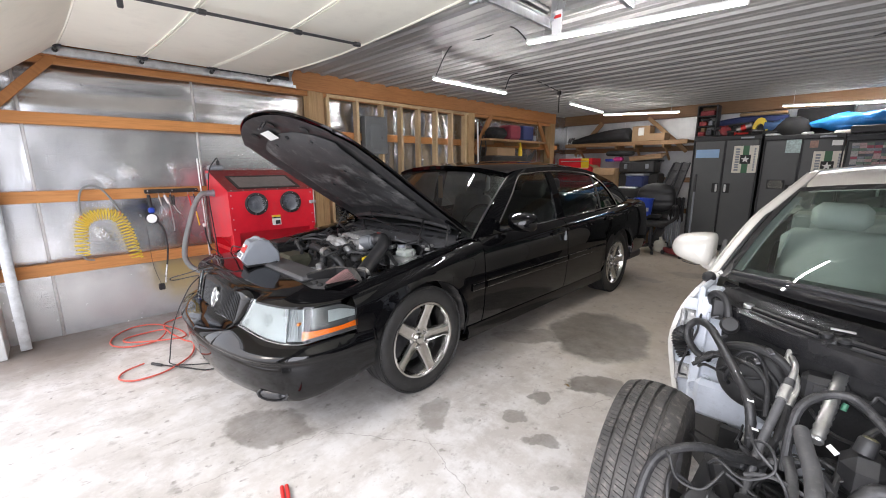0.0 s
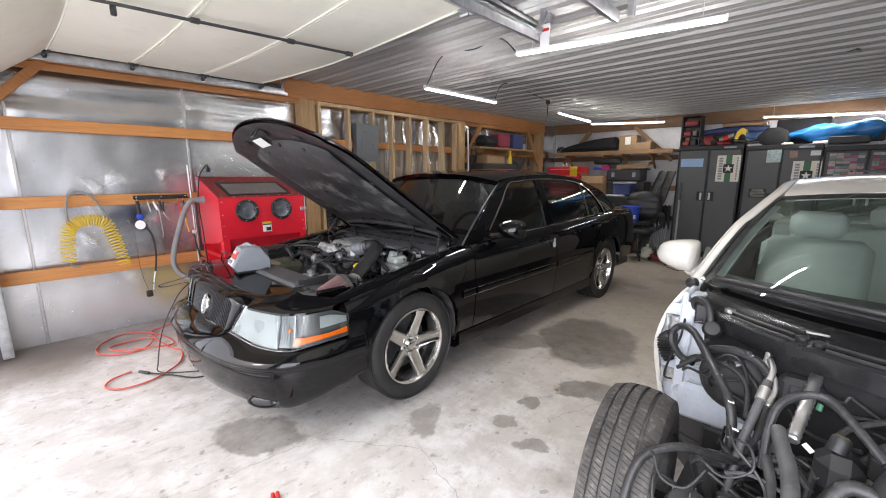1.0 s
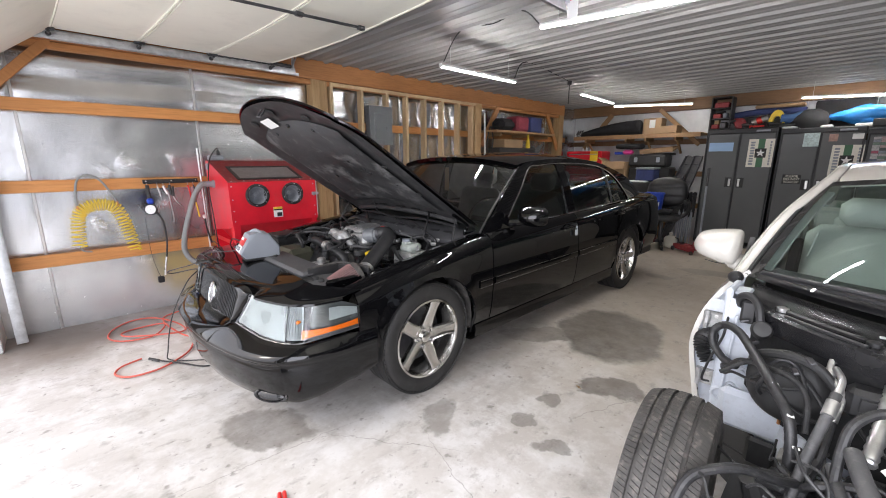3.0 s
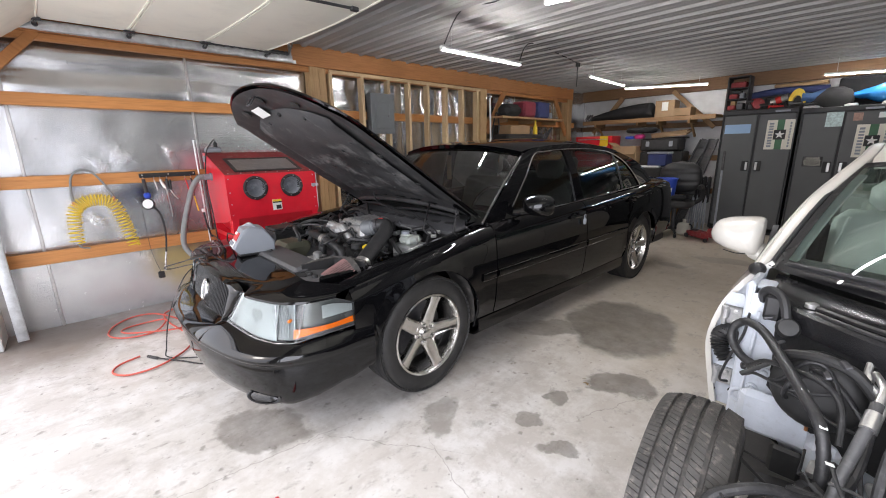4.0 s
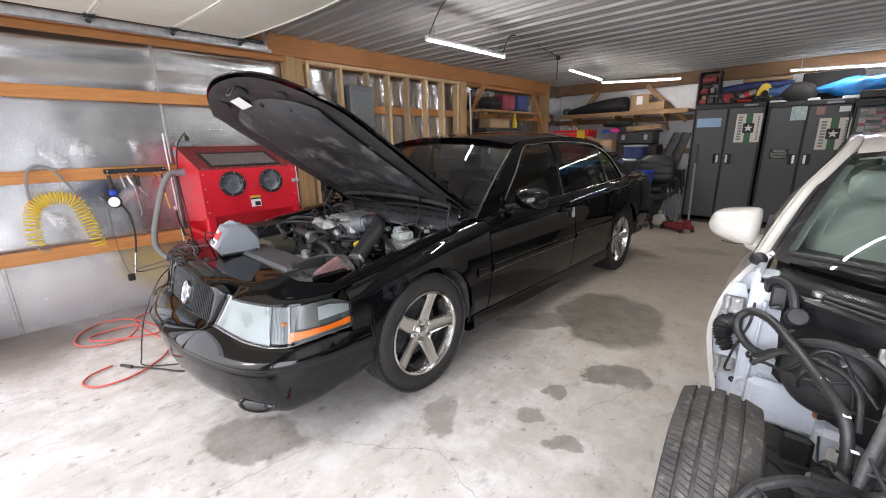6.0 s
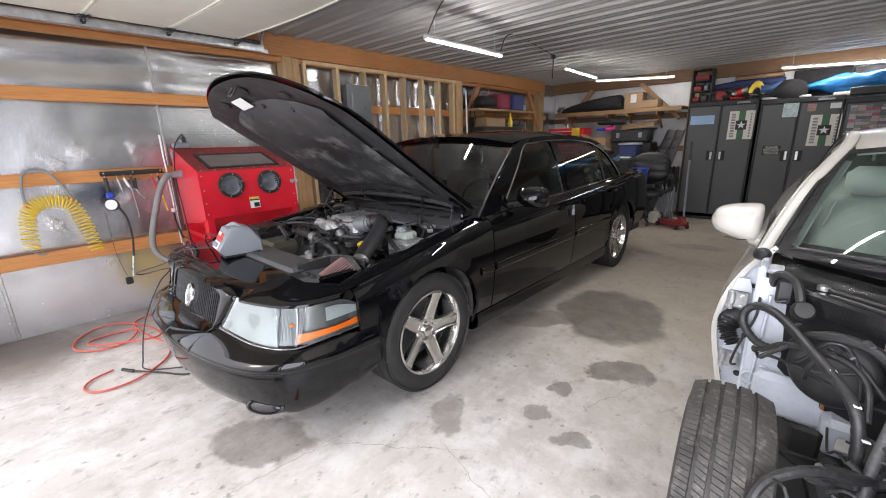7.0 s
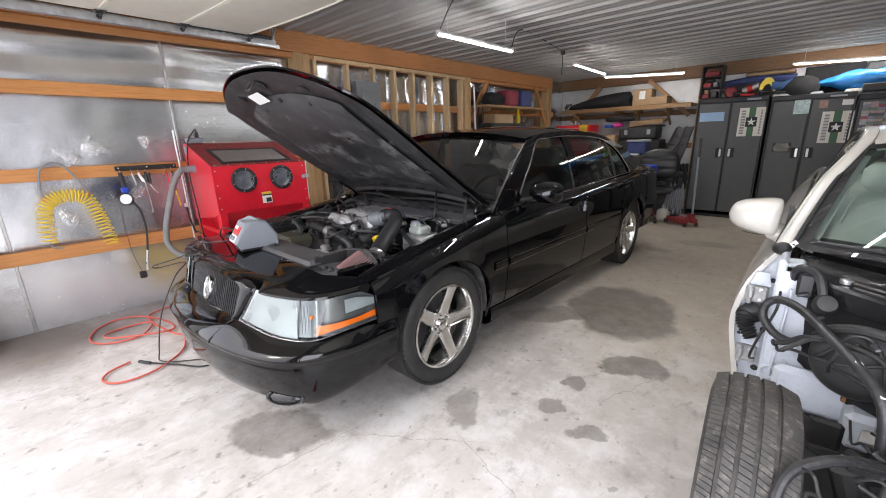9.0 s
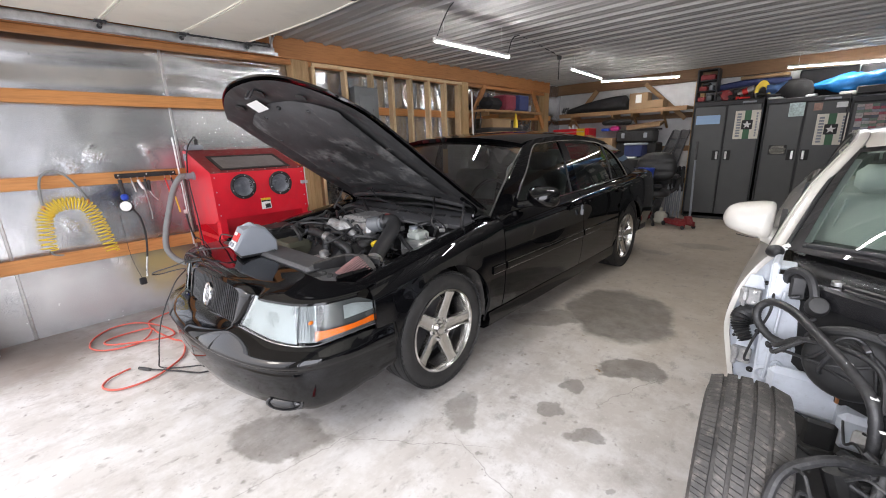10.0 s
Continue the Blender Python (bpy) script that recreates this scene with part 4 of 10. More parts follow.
UP_F = [(-0.018, -0.060), (-0.026, -0.034), (-0.042, -0.014), (-0.066, -0.004), (-0.10, 0.0), (-0.15, 0.001), (-0.205, -0.004), (-0.222, -0.016), (-0.226, -0.06)]
UP_D = [(-0.02, -0.075), (-0.040, -0.035), (-0.062, -0.010), (-0.090, 0.0), (-0.10, -0.012)]
UP_Q = [(-0.02, -0.085), (-0.05, -0.035), (-0.10, -0.006), (-0.20, 0.012), (-0.30, 0.020)]
for sg in (1, -1):
    side_panel("fender", 1.105, 2.135, FENDER_TOP, UP_F, sg, floor_z=(1.21, 0.545))
    side_panel("front_door", 2.145, 3.300, BELT, UP_D, sg)
    side_panel("rear_door", 3.310, 4.118, BELT, UP_D, sg, 0.0, 1.1)
    side_panel("quarter_panel", 4.128, 5.55, BELT, UP_Q, sg, 1.1, 0.0)
    bm = BM()
    rows = []
    for i in range(20):
        y = lerp(YF + 0.40, YR - 0.40, i / 19)
        rows.append([C(sg * (0.985 + dx), y, z) for dx, z in ((-0.030, 0.315), (-0.022, 0.275), (-0.030, 0.225), (-0.075, 0.195), (-0.22, 0.190))])
    quad_grid(bm, rows, flip=sg < 0)
    thicken(bm, 0.01)
    part("rocker_panel", bm, M_BLACKPAINT, sedan)
    for y0, y1 in ((2.0, 2.125), (2.155, 3.29), (3.32, 4.09)):
        bm = BM()
        rows = []
        for i in range(9):
            y = lerp(y0, y1, i / 8)
            rows.append([C(sg * (side_x(y, 0.60) + dx), y, z) for dx, z in ((-0.002, 0.574), (0.009, 0.580), (0.011, 0.600), (0.009, 0.622), (-0.002, 0.628))])
        quad_grid(bm, rows, flip=sg < 0)
        mould = part("side_moulding", bm, M_BLACKPAINT, sedan)
        for zb, ox in ((0.5785, 0.0095), (0.6235, 0.0095)):
            bm = BM()
            tube(bm, [C(sg * (side_x(lerp(y0, y1, i / 8), 0.60) + ox), lerp(y0, y1, i / 8), zb) for i in range(9)], 0.0014, 5, sub=1)
            part("bead", bm, M_CHROME, mould)
    # wheel-house liners
    for c in (YF, YR):
        bm = BM()
        quad_grid(bm, [[C(sg * d, c + 0.39 * math.cos(math.pi * k / 16 - 0.15), ZH + 0.39 * math.sin(math.pi * k / 16 * 1.08 - 0.12)) for k in range(17)] for d in (0.93, 0.62)], flip=sg < 0)
        quad_grid(bm, [[C(sg * 0.62, c + r * math.cos(math.pi * k / 16 - 0.15), ZH + r * math.sin(math.pi * k / 16 * 1.08 - 0.12)) for k in range(17)] for r in (0.39, 0.02)])
        part("wheel_liner", bm, M_RUBBER, sedan)

# front plan curve, from the middle out to the wheel arch
FRONT = smooth_path([(0, 0.533, 0), (0.30, 0.547, 0), (0.55, 0.592, 0), (0.72, 0.646, 0), (0.825, 0.708, 0), (0.89, 0.785, 0), (0.93, 0.88, 0), (0.953, 1.0, 0), (0.966, 1.205, 0)], 6)


def front_at(d, off=0.0):
    """Point of the front plan curve at offset d, moved inwards by off."""
    for i, (a, b) in enumerate(zip(FRONT, FRONT[1:])):
        if d <= b.x or i == len(FRONT) - 2:
            t = min(1.0, (d - a.x) / max(b.x - a.x, 1e-6))
            p = a.lerp(b, t)
            tan = (b - a).normalized()
            return p + V(-0.26 * tan.y, tan.x, 0) * off
    return FRONT[-1]


def front_norm(i, off):
    a, b = FRONT[max(i - 1, 0)], FRONT[min(i + 1, len(FRONT) - 1)]
    tan = (b - a).normalized() if i else V(1, 0, 0)
    return FRONT[i] + V(-0.30 * tan.y, tan.x, 0) * off


BUMP = [(0.18, 0.228), (0.110, 0.229), (0.072, 0.238), (0.042, 0.265), (0.024, 0.32), (0.018, 0.39), (0.017, 0.430), (0.022, 0.442), (0.018, 0.450), (0.004, 0.458), (-0.003, 0.472), (0.003, 0.487), (0.022, 0.499), (0.065, 0.517), (0.112, 0.540), (0.150, 0.544)]
bm = BM()
idx = [-(i) for i in range(len(FRONT) - 1, 0, -1)] + list(range(len(FRONT)))
rows = []
for off, z in BUMP:
    row = []
    for i in idx:
        p = front_norm(abs(i), off * (1.0 if abs(i) < 44 else 0.5))
        e = max(0, min(1, (0.66 - p.x) / 0.25))
        lift = 0.034 * e * e * (3 - 2 * e) * max(0, min(1, (z - 0.487) / 0.03))
        lift += 0.13 * max(0, (p.y - 0.80) / 0.40) * max(0, (0.45 - z) / 0.30)
        row.append(C(p.x if i >= 0 else -p.x, p.y, z + lift))
    rows.append(row)
quad_grid(bm, rows)
thicken(bm, 0.012)
bumper = part("front_bumper", bm, M_BLACKPAINT, sedan, sharp=50)
for sg in (1, -1):
    bm = BM()
    tube(bm, [C(sg * d, front_at(d).y + off, z) for d, off, z in ((0.335, -0.003, 0.476), (0.340, 0.006, 0.494), (0.352, 0.030, 0.5165), (0.368, 0.066, 0.547), (0.385, 0.100, 0.569))], 0.004, 6, sub=3)
    part("bumper_crease", bm, M_INK, bumper)
for sg in (1, -1):
    # fog lamp in its oval pocket
    p = front_at(0.765, 0.0)
    m = Matrix.LocRotScale(C(sg * 0.765, p.y + 0.030, 0.284), Euler((radians(60), 0, radians(34 * sg))), (1.45, 0.54, 0.9))
    bm = BM()
    lathe(bm, [(0.062, -0.05), (0.062, -0.002), (0.056, 0.0), (0.052, -0.006), (0.050, -0.03)], 20, m, caps=False)
    fl = part("fog_lamp", bm, M_BLACKPL, bumper)
    bm = BM()
    lathe(bm, [(0.053, -0.010), (0.045, 0.0), (0.025, 0.005), (0.001, 0.006)], 20, m, caps=False)
    part("lens", bm, M_COWL, fl)

# header panel above grille and headlamps
bm = BM()
rows = []
for off, z, k in ((0.128, 0.718, 0), (0.130, 0.728, 0), (0.148, 0.735, 0), (0.22, 0.742, 1), (0.30, 0.750, 1), (0.345, 0.752, 1), (0.355, 0.735, 1)):
    row = []
    for i in range(-30, 31):
        d = 0.955 * i / 30
        p = front_at(abs(d), off if not k else 0.15)
        y = p.y if not k else lerp(p.y, max(1.0 + 0.15 * max(0, (abs(d) - 0.70) / 0.255), p.y + 0.03), (off - 0.15) / 0.205)
        x = p.x
        arch = 0.022 * (1 - (abs(x) / 0.95) ** 2)
        g = max(0, min(1, (0.52 - abs(math.copysign(x, d) - 0.05)) / 0.07))
        y += 0.078 * g * max(0, min(1, 1 - (off - 0.148) / 0.15))
        brow = 0.016 * g if off < 0.2 else 0
        row.append(C(math.copysign(x, d) if d else 0, y, z + brow + arch * (off - 0.1) * 4))
    rows.append(row)
quad_grid(bm, rows)
part("header_panel", bm, M_BLACKPAINT, sedan, sharp=50)

# grille: surround, backing and upright bars
GD = 0.05


def grille_y(d, z):
    return 0.551 + 0.015 * ((d - GD) / 0.4) ** 2 + (z - 0.55) * 0.30


bm = BM()
edge = []
for k in range(40):
    a = math.tau * k / 40
    cx, sz = math.cos(a), math.sin(a)
    d = 0.340 * math.copysign(abs(cx) ** 0.35, cx) * (1.0 + 0.12 * sz)
    z = 0.642 + 0.092 * math.copysign(abs(sz) ** 0.45, sz) + 0.012 * (1 - (d / 0.36) ** 2) * (1 if sz > 0 else -1)
    edge.append((d, z))
ring = []
for r, off in ((1.13, 0.125), (1.12, 0.100), (1.06, 0.086), (1.02, 0.090), (0.995, 0.130)):
    ear = 0.062 * max(0, (r - 1.03) / 0.10)
    ring.append([C(GD + d * r + math.copysign(ear * max(0, (z - 0.60) / 0.14), d), grille_y(GD + d * r, z) + off + ear * abs(d) * 0.4, 0.642 + (z - 0.642) * r) for d, z in edge])
quad_grid(bm, ring, closed=True)
grille = part("grille", bm, M_BLACKPAINT, sedan, sharp=60)
bm = BM()
bm.faces.new([bm.verts.new(C(GD + d, grille_y(GD + d, z) + 0.135, z)) for d, z in edge])
part("backing", bm, M_BLACKPL, grille)
for k in range(-15, 16):
    d = 0.0218 * k
    h = 0.200 if abs(d) < 0.30 else 0.172
    m = Matrix.LocRotScale(C(GD + d, grille_y(GD + d, 0.642) + 0.112, 0.643), Euler((radians(-16), 0.10 * d / 0.34, 0)), None)
    part("grille_bar", cbox(BM(), (0, 0, 0), (0.0095, 0.030, h), 0.003), M_BLACKPAINT, grille, at=m)
bm = BM()
m = Matrix.LocRotScale(C(0.03, grille_y(0.03, 0.64) + 0.092, 0.648), Euler((radians(74), 0, 0)), (0.62, 1.0, 1.0))
lathe(bm, [(0.050, 0.0), (0.054, 0.004), (0.060, 0.010), (0.064, 0.006), (0.064, -0.012)], 28, m, caps=False)
badge_rim = part("badge", bm, M_CHROME, grille, "oval chrome badge")
bm = BM()
lathe(bm, [(0.001, 0.003), (0.052, 0.003), (0.053, 0.0)], 28, m, caps=False)
part("field", bm, M_BLACKPL, badge_rim)
bm = BM()
for k in (-1, 0, 1):
    tube(bm, [m @ V(0.030 * k - 0.012, -0.036, 0.006), m @ V(0.028 * k + 0.010, 0.0, 0.010), m @ V(0.020 * k + 0.012, 0.036, 0.006)], 0.0025, 6)
part("emblem", bm, M_CASTALU, badge_rim)

# headlamps
def lamp_dip(d):
    return 0.034 * max(0, min(1, (0.64 - d) / 0.21)) - 0.007 * max(0, 1 - abs(d - 0.76) / 0.14)


for sg in (1, -1):
    lamp = None

    def lamp_sheet(d0, d1, z0, z1, back, n=24, m=6, cut=1.0):
        rows = []
        for j in range(m + 1):
            v = j / m
            row = []
            for i in range(n + 1):
                d = lerp(d0, d1, 1 - (1 - i / n) ** 2)
                taper = max(0, (d - 0.884) / 0.077)
                z = lerp(z0 + 0.024 * taper, z1 - cut * (0.010 * taper + 0.046 * max(0, (d - 0.9515) / 0.0095) ** 2), v)
                zz = (z - 0.545) / 0.185
                d += 0.085 * zz * max(0, (0.60 - d) / 0.165)
                p = front_at(min(d, 0.9615), 0.104 + 0.045 * zz + back)
                dip = lamp_dip(d)
                row.append(C(sg * p.x, p.y, z + dip * (1 - zz)))
            rows.append(row)
        bm = BM()
        quad_grid(bm, rows, flip=sg < 0)
        return bm

    lamp = part("headlamp", lamp_sheet(0.436, 0.961, 0.538, 0.728, 0.050), M_HLDARK, sedan, "hazed clear headlamp with an amber strip")
    part("reflector", lamp_sheet(0.441, 0.800, 0.546, 0.722, 0.012), M_HAZE, lamp, "cloudy silver reflector")
    part("bulb_chamber", lamp_sheet(0.797, 0.884, 0.550, 0.718, 0.022, 10, 4), M_LAMPGREY, lamp)
    for k in range(4):
        d = 0.815 + 0.016 * k
        p = front_at(d, 0.130)
        bm = BM()
        tube(bm, [C(sg * p.x, p.y, 0.556), C(sg * p.x, p.y + 0.006, 0.63), C(sg * p.x, p.y + 0.004, 0.712)], 0.0018, 6)
        part("flute", bm, M_LAMPGREY, lamp)
    p = front_at(0.862, 0.118)
    bm = BM()
    lathe(bm, [(0.001, 0.015), (0.006, 0.012), (0.008, 0.005), (0.007, -0.006), (0.005, -0.02)], 14, Matrix.LocRotScale(C(sg * p.x, p.y + 0.02, 0.640), Euler((radians(90), 0, radians(28 * sg))), None), caps=False)
    part("bulb", bm, M_ORANGE, lamp, "small amber bulb")
    p = front_at(0.800, 0.122)
    bm = BM()
    tube(bm, [C(sg * p.x, p.y, 0.556), C(sg * p.x, p.y + 0.012, 0.716)], 0.0035, 8)
    part("divider", bm, M_LAMPGREY, lamp)
    part("corner_reflector", lamp_sheet(0.944, 0.9605, 0.614, 0.700, 0.014, 10, 3, 0.6), M_HAZE, lamp)
    part("amber_marker", lamp_sheet(0.884, 0.9605, 0.557, 0.600, 0.006, 12, 3, -1.0 / 0.056 * 0.012), M_ORANGE, lamp, "orange side marker")
    part("lens", lamp_sheet(0.436, 0.961, 0.538, 0.728, 0.0), M_GLASS, lamp)
    edge = []
    for i in range(15):
        p = front_at(lerp(0.436, 0.9615, i / 14), 0.104)
        edge.append(C(sg * p.x, p.y, 0.540 + 0.024 * max(0, (lerp(0.436, 0.9615, i / 14) - 0.884) / 0.077) + lamp_dip(p.x)))
    bm = BM()
    tube(bm, edge, 0.003, 6, sub=2)
    part("trim_strip", bm, M_HLDARK, lamp)

# ---- upper body ----


def green_x(z):
    return 0.888 - (z - 0.92) * 0.30 - max(0, z - 1.15) ** 2 * 0.75


RAIL = [(2.60, 1.325), (2.70, 1.358), (2.9, 1.385), (3.2, 1.402), (3.6, 1.405), (3.95, 1.385), (4.2, 1.350), (4.40, 1.300)]


def rail_z(y):
    return soft_at(RAIL, y)


bm = BM()
rows = []
for i in range(31):
    y = lerp(2.69, 4.40, i / 30)
    zr = rail_z(y)
    xr = green_x(zr) - 0.05 * max(0, (y - 4.0) / 0.40) ** 1.3
    row = []
    for j in range(-14, 15):
        t = j / 14
        bow = 1 - abs(t) ** 2.4
        yy = y - (0.07 * (1 - t * t) if i < 6 else 0) * (1 - i / 6) + (0.05 * (1 - t * t) if i > 24 else 0) * ((i - 24) / 6)
        row.append(C(xr * t, yy, zr + 0.062 * bow))
    rows.append(row)
quad_grid(bm, rows, flip=True)
thicken(bm, 0.03)
part("roof", bm, M_BLACKPAINT, sedan, sharp=60)


def strip(bm, a, b, n=10, out=0.0):
    """A band on the cabin side between two (y, z) lines."""
    rows = []
    for i in range(n + 1):
        t = i / n
        row = []
        for k in range(4):
            y = lerp(soft_at([(q[0], q[1]) for q in a], t), soft_at([(q[0], q[1]) for q in b], t), k / 3)
            z = lerp(soft_at([(q[0], q[2]) for q in a], t), soft_at([(q[0], q[2]) for q in b], t), k / 3)
            row.append((y, z))
        rows.append(row)
    return rows


def line(*pts):
    n = len(pts) - 1
    return [(i / n, y, z) for i, (y, z) in enumerate(pts)]


A_OUT = line((2.11, 0.905), (2.28, 1.04), (2.46, 1.18), (2.70, 1.340))
A_IN = line((2.35, 0.925), (2.49, 1.05), (2.64, 1.18), (2.83, 1.332))
RAIL_O = line((2.70, 1.340), (2.90, 1.385), (3.40, 1.405), (3.95, 1.385), (4.25, 1.335))
RAIL_I = line((2.83, 1.332), (3.0, 1.353), (3.40, 1.367), (3.88, 1.350), (4.12, 1.312))
B_F = line((3.27, 0.945), (3.26, 1.37))
B_R = line((3.40, 0.945), (3.36, 1.37))
C_F = line((4.58, 0.985), (4.50, 1.08), (4.33, 1.22), (4.12, 1.32))
C_R = line((5.06, 1.005), (4.95, 1.08), (4.72, 1.22), (4.44, 1.305))
for sg in (1, -1):
    for name, a, b in (("front_pillar", A_OUT, A_IN), ("roof_rail", RAIL_O, RAIL_I), ("center_pillar", B_F, B_R), ("rear_pillar", C_F, C_R)):
        bm = BM()
        rows = [[C(sg * (green_x(z) - (0.05 * k / 3 if name == "rear_pillar" else 0)), y, z) for k, (y, z) in enumerate(r)] for r in strip(None, a, b, 12)]
        quad_grid(bm, rows, flip=(sg > 0) != (name in ("front_pillar", "roof_rail", "center_pillar", "rear_pillar")))
        thicken(bm, 0.02)
        part(name, bm, M_BLACKPAINT, sedan, sharp=60)
    panes = (("front_window", A_IN, line((3.27, 0.94), (3.268, 1.08), (3.264, 1.22), (3.26, 1.366)), M_TINT),
             ("rear_window", line((3.40, 0.945), (3.385, 1.08), (3.372, 1.22), (3.36, 1.366)), line((4.16, 0.965), (4.15, 1.08), (4.13, 1.20), (4.10, 1.318)), M_TINT),
             ("quarter_window", line((4.185, 0.968), (4.175, 1.08), (4.155, 1.20), (4.125, 1.312)), C_F, M_TINT))
    for name, a, b, mat in panes:
        bm = BM()
        rows = [[C(sg * (green_x(z) - 0.010), y, z + (0.028 * math.sin(k / 3 * math.pi) if i == 12 and name != "quarter_window" else 0)) for k, (y, z) in enumerate(r)] for i, r in enumerate(strip(None, a, b, 12))]
        quad_grid(bm, rows, flip=sg < 0)
        pane = part(name, bm, mat, sedan)
    # bright belt moulding and black door-frame beads
    bm = BM()
    tube(bm, [C(sg * (green_x(z) + 0.006), y, z) for y, z in ((2.36, 0.926), (2.8, 0.936), (3.3, 0.947), (3.9, 0.963), (4.56, 0.984))], 0.006, 6)
    part("belt_moulding", bm, M_CHROME, sedan)
    bm = BM()
    tube(bm, [C(sg * (green_x(z) + 0.003), y, z) for _, y, z in A_IN] + [C(sg * (green_x(z) + 0.003), y, z) for _, y, z in RAIL_I[1:]] + [C(sg * (green_x(z) + 0.003), y, z) for _, y, z in C_F[::-1][1:]], 0.005, 6)
    part("window_bead", bm, M_CHROME, sedan, "thin bright window trim")
    bm = BM()
    tube(bm, [C(sg * (green_x(z) - 0.004), y, z) for y, z in ((4.172, 0.966), (4.162, 1.08), (4.142, 1.20), (4.112, 1.316))], 0.009, 6)
    part("division_bar", bm, M_BLACKPL, sedan)
    # mirror
    bm = BM()
    ctr = C(sg * 1.055, 2.44, 1.010)
    rows = []
    for i in range(9):
        t = i / 8
        yy = lerp(0.055, -0.075, t)
        r = (1.0, 1.02, 1.0, 0.95, 0.87, 0.76, 0.60, 0.40, 0.08)[i]
        rows.append([ctr + V(sg * 0.112 * r * math.copysign(abs(math.cos(a)) ** 0.6, math.cos(a)), yy, 0.070 * r * math.copysign(abs(math.sin(a)) ** 0.6, math.sin(a))) for a in [math.tau * k / 20 for k in range(20)]])
    vs = quad_grid(bm, rows, closed=True, flip=sg < 0)
    bm.faces.new(vs[-1])
    mir = part("door_mirror", bm, M_BLACKPAINT, sedan, sharp=70)
    bm = BM()
    bm.faces.new([bm.verts.new(ctr + V(sg * 0.100 * math.copysign(abs(math.cos(a)) ** 0.6, math.cos(a)), 0.052, 0.060 * math.copysign(abs(math.sin(a)) ** 0.6, math.sin(a)))) for a in [math.tau * k / 20 for k in range(20)]])
    part("mirror_glass", bm, M_CHROME, mir)
    bm = BM()
    prism(bm, [(0, 0), (0.16, 0.0), (0.05, 0.10)], -0.012, 0.012, Matrix.LocRotScale(C(sg * 0.892, 2.30, 0.925), Euler((radians(90), 0, radians(90))), None))
    tube(bm, [C(sg * 0.89, 2.39, 0.955), C(sg * 0.96, 2.41, 0.965), C(sg * 1.02, 2.43, 0.978)], 0.026, 8)
    part("mirror_arm", bm, M_BLACKPAINT, mir)
    # door handles
    for yh, zh in ((3.12, 0.835), (4.18, 0.862)):
        w = side_x(yh, zh)
        bm = BM()
        lathe(bm, [(0.058, 0.002), (0.052, 0.004), (0.046, -0.004), (0.030, -0.016), (0.001, -0.018)], 18, Matrix.LocRotScale(C(sg * w, yh, zh), Euler((0, radians(90 * sg), 0)), (0.75, 1.25, 1)), caps=False)
        h = part("door_handle", bm, M_BLACKPAINT, sedan)
        bm = BM()
        tube(bm, [C(sg * (w + 0.004), yh - 0.075, zh + 0.012), C(sg * (w + 0.024), yh - 0.045, zh + 0.014), C(sg * (w + 0.024), yh + 0.045, zh + 0.014), C(sg * (w + 0.004), yh + 0.075, zh + 0.012)], 0.012, 8)
        part("grip", bm, M_BLACKPAINT, h)

# padlock-like key box hanging from the driver's handle
bm = BM()
cbox(bm, C(1.000, 3.225, 0.795), (0.016, 0.030, 0.045), 0.004)
tube(bm, [C(1.0, 3.214, 0.815), C(1.0, 3.216, 0.848), C(1.0, 3.234, 0.848), C(1.0, 3.236, 0.815)], 0.003, 6)
solo("key_lock_box", bm, M_GREYPL, "small grey lock box hanging on the door handle", "lock")

# windscreen and rear glass
bm = BM()
rows = []
for i in range(13):
    t = i / 12
    row = []
    for j in range(-12, 13):
        u = j / 12
        x = lerp(0.866, 0.724, t) * u
        y = lerp(2.04 + 0.07 * u * u, 2.665 + 0.045 * u * u, t)
        z = lerp(0.945 - 0.030 * u * u, 1.410 - 0.070 * u * u, t) + 0.02 * math.sin(t * math.pi)
        row.append(C(x, y, z))
    rows.append(row)
quad_grid(bm, rows)
wscr = part("windscreen", bm, M_WSCREEN, sedan)
for sg in (1, -1):
    bm = BM()
    tube(bm, [r[-1] * 1 if sg > 0 else r[0] * 1 for r in rows], 0.006, 6, sub=2)
    part("screen_moulding", bm, M_CHROME, wscr)
bm = BM()
tube(bm, rows[-1], 0.0045, 6, sub=2)
part("screen_moulding", bm, M_CHROME, wscr)
bm = BM()
rows = []
for i in range(9):
    t = i / 8
    rows.append([C(lerp(0.68, 0.80, t) * j / 8, lerp(4.42, 5.02, t) + (0.05 if t < 1 else 0.02) * (1 - (j / 8) ** 2), lerp(1.375, 1.035, t) - 0.05 * (j / 8) ** 2 + 0.02 * math.sin(t * math.pi)) for j in range(-8, 9)])
quad_grid(bm, rows, flip=True)
part("rear_screen", bm, M_TINT, sedan)
# deck lid and tail
bm = BM()
rows = []
for i in range(17):
    y = lerp(4.97, 5.90, i / 16)
    w = 0.68 if y < 5.6 else lerp(0.68, 0.66, (y - 5.6) / 0.3)
    rows.append([C(w * j / 10, y + 0.02 * (1 - (j / 10) ** 2), soft_at(BELT, y) + 0.022 + 0.028 * (1 - (j / 10) ** 2) - (0.10 * ((y - 5.72) / 0.18) ** 2 if y > 5.72 else 0)) for j in range(-10, 11)])
quad_grid(bm, rows, flip=True)
thicken(bm, 0.02)
part("deck_lid", bm, M_BLACKPAINT, sedan)
REAR = smooth_path([(0, 5.97, 0), (0.4, 5.955, 0), (0.66, 5.91, 0), (0.80, 5.84, 0), (0.88, 5.74, 0), (0.925, 5.62, 0), (0.935, 5.53, 0)], 5)
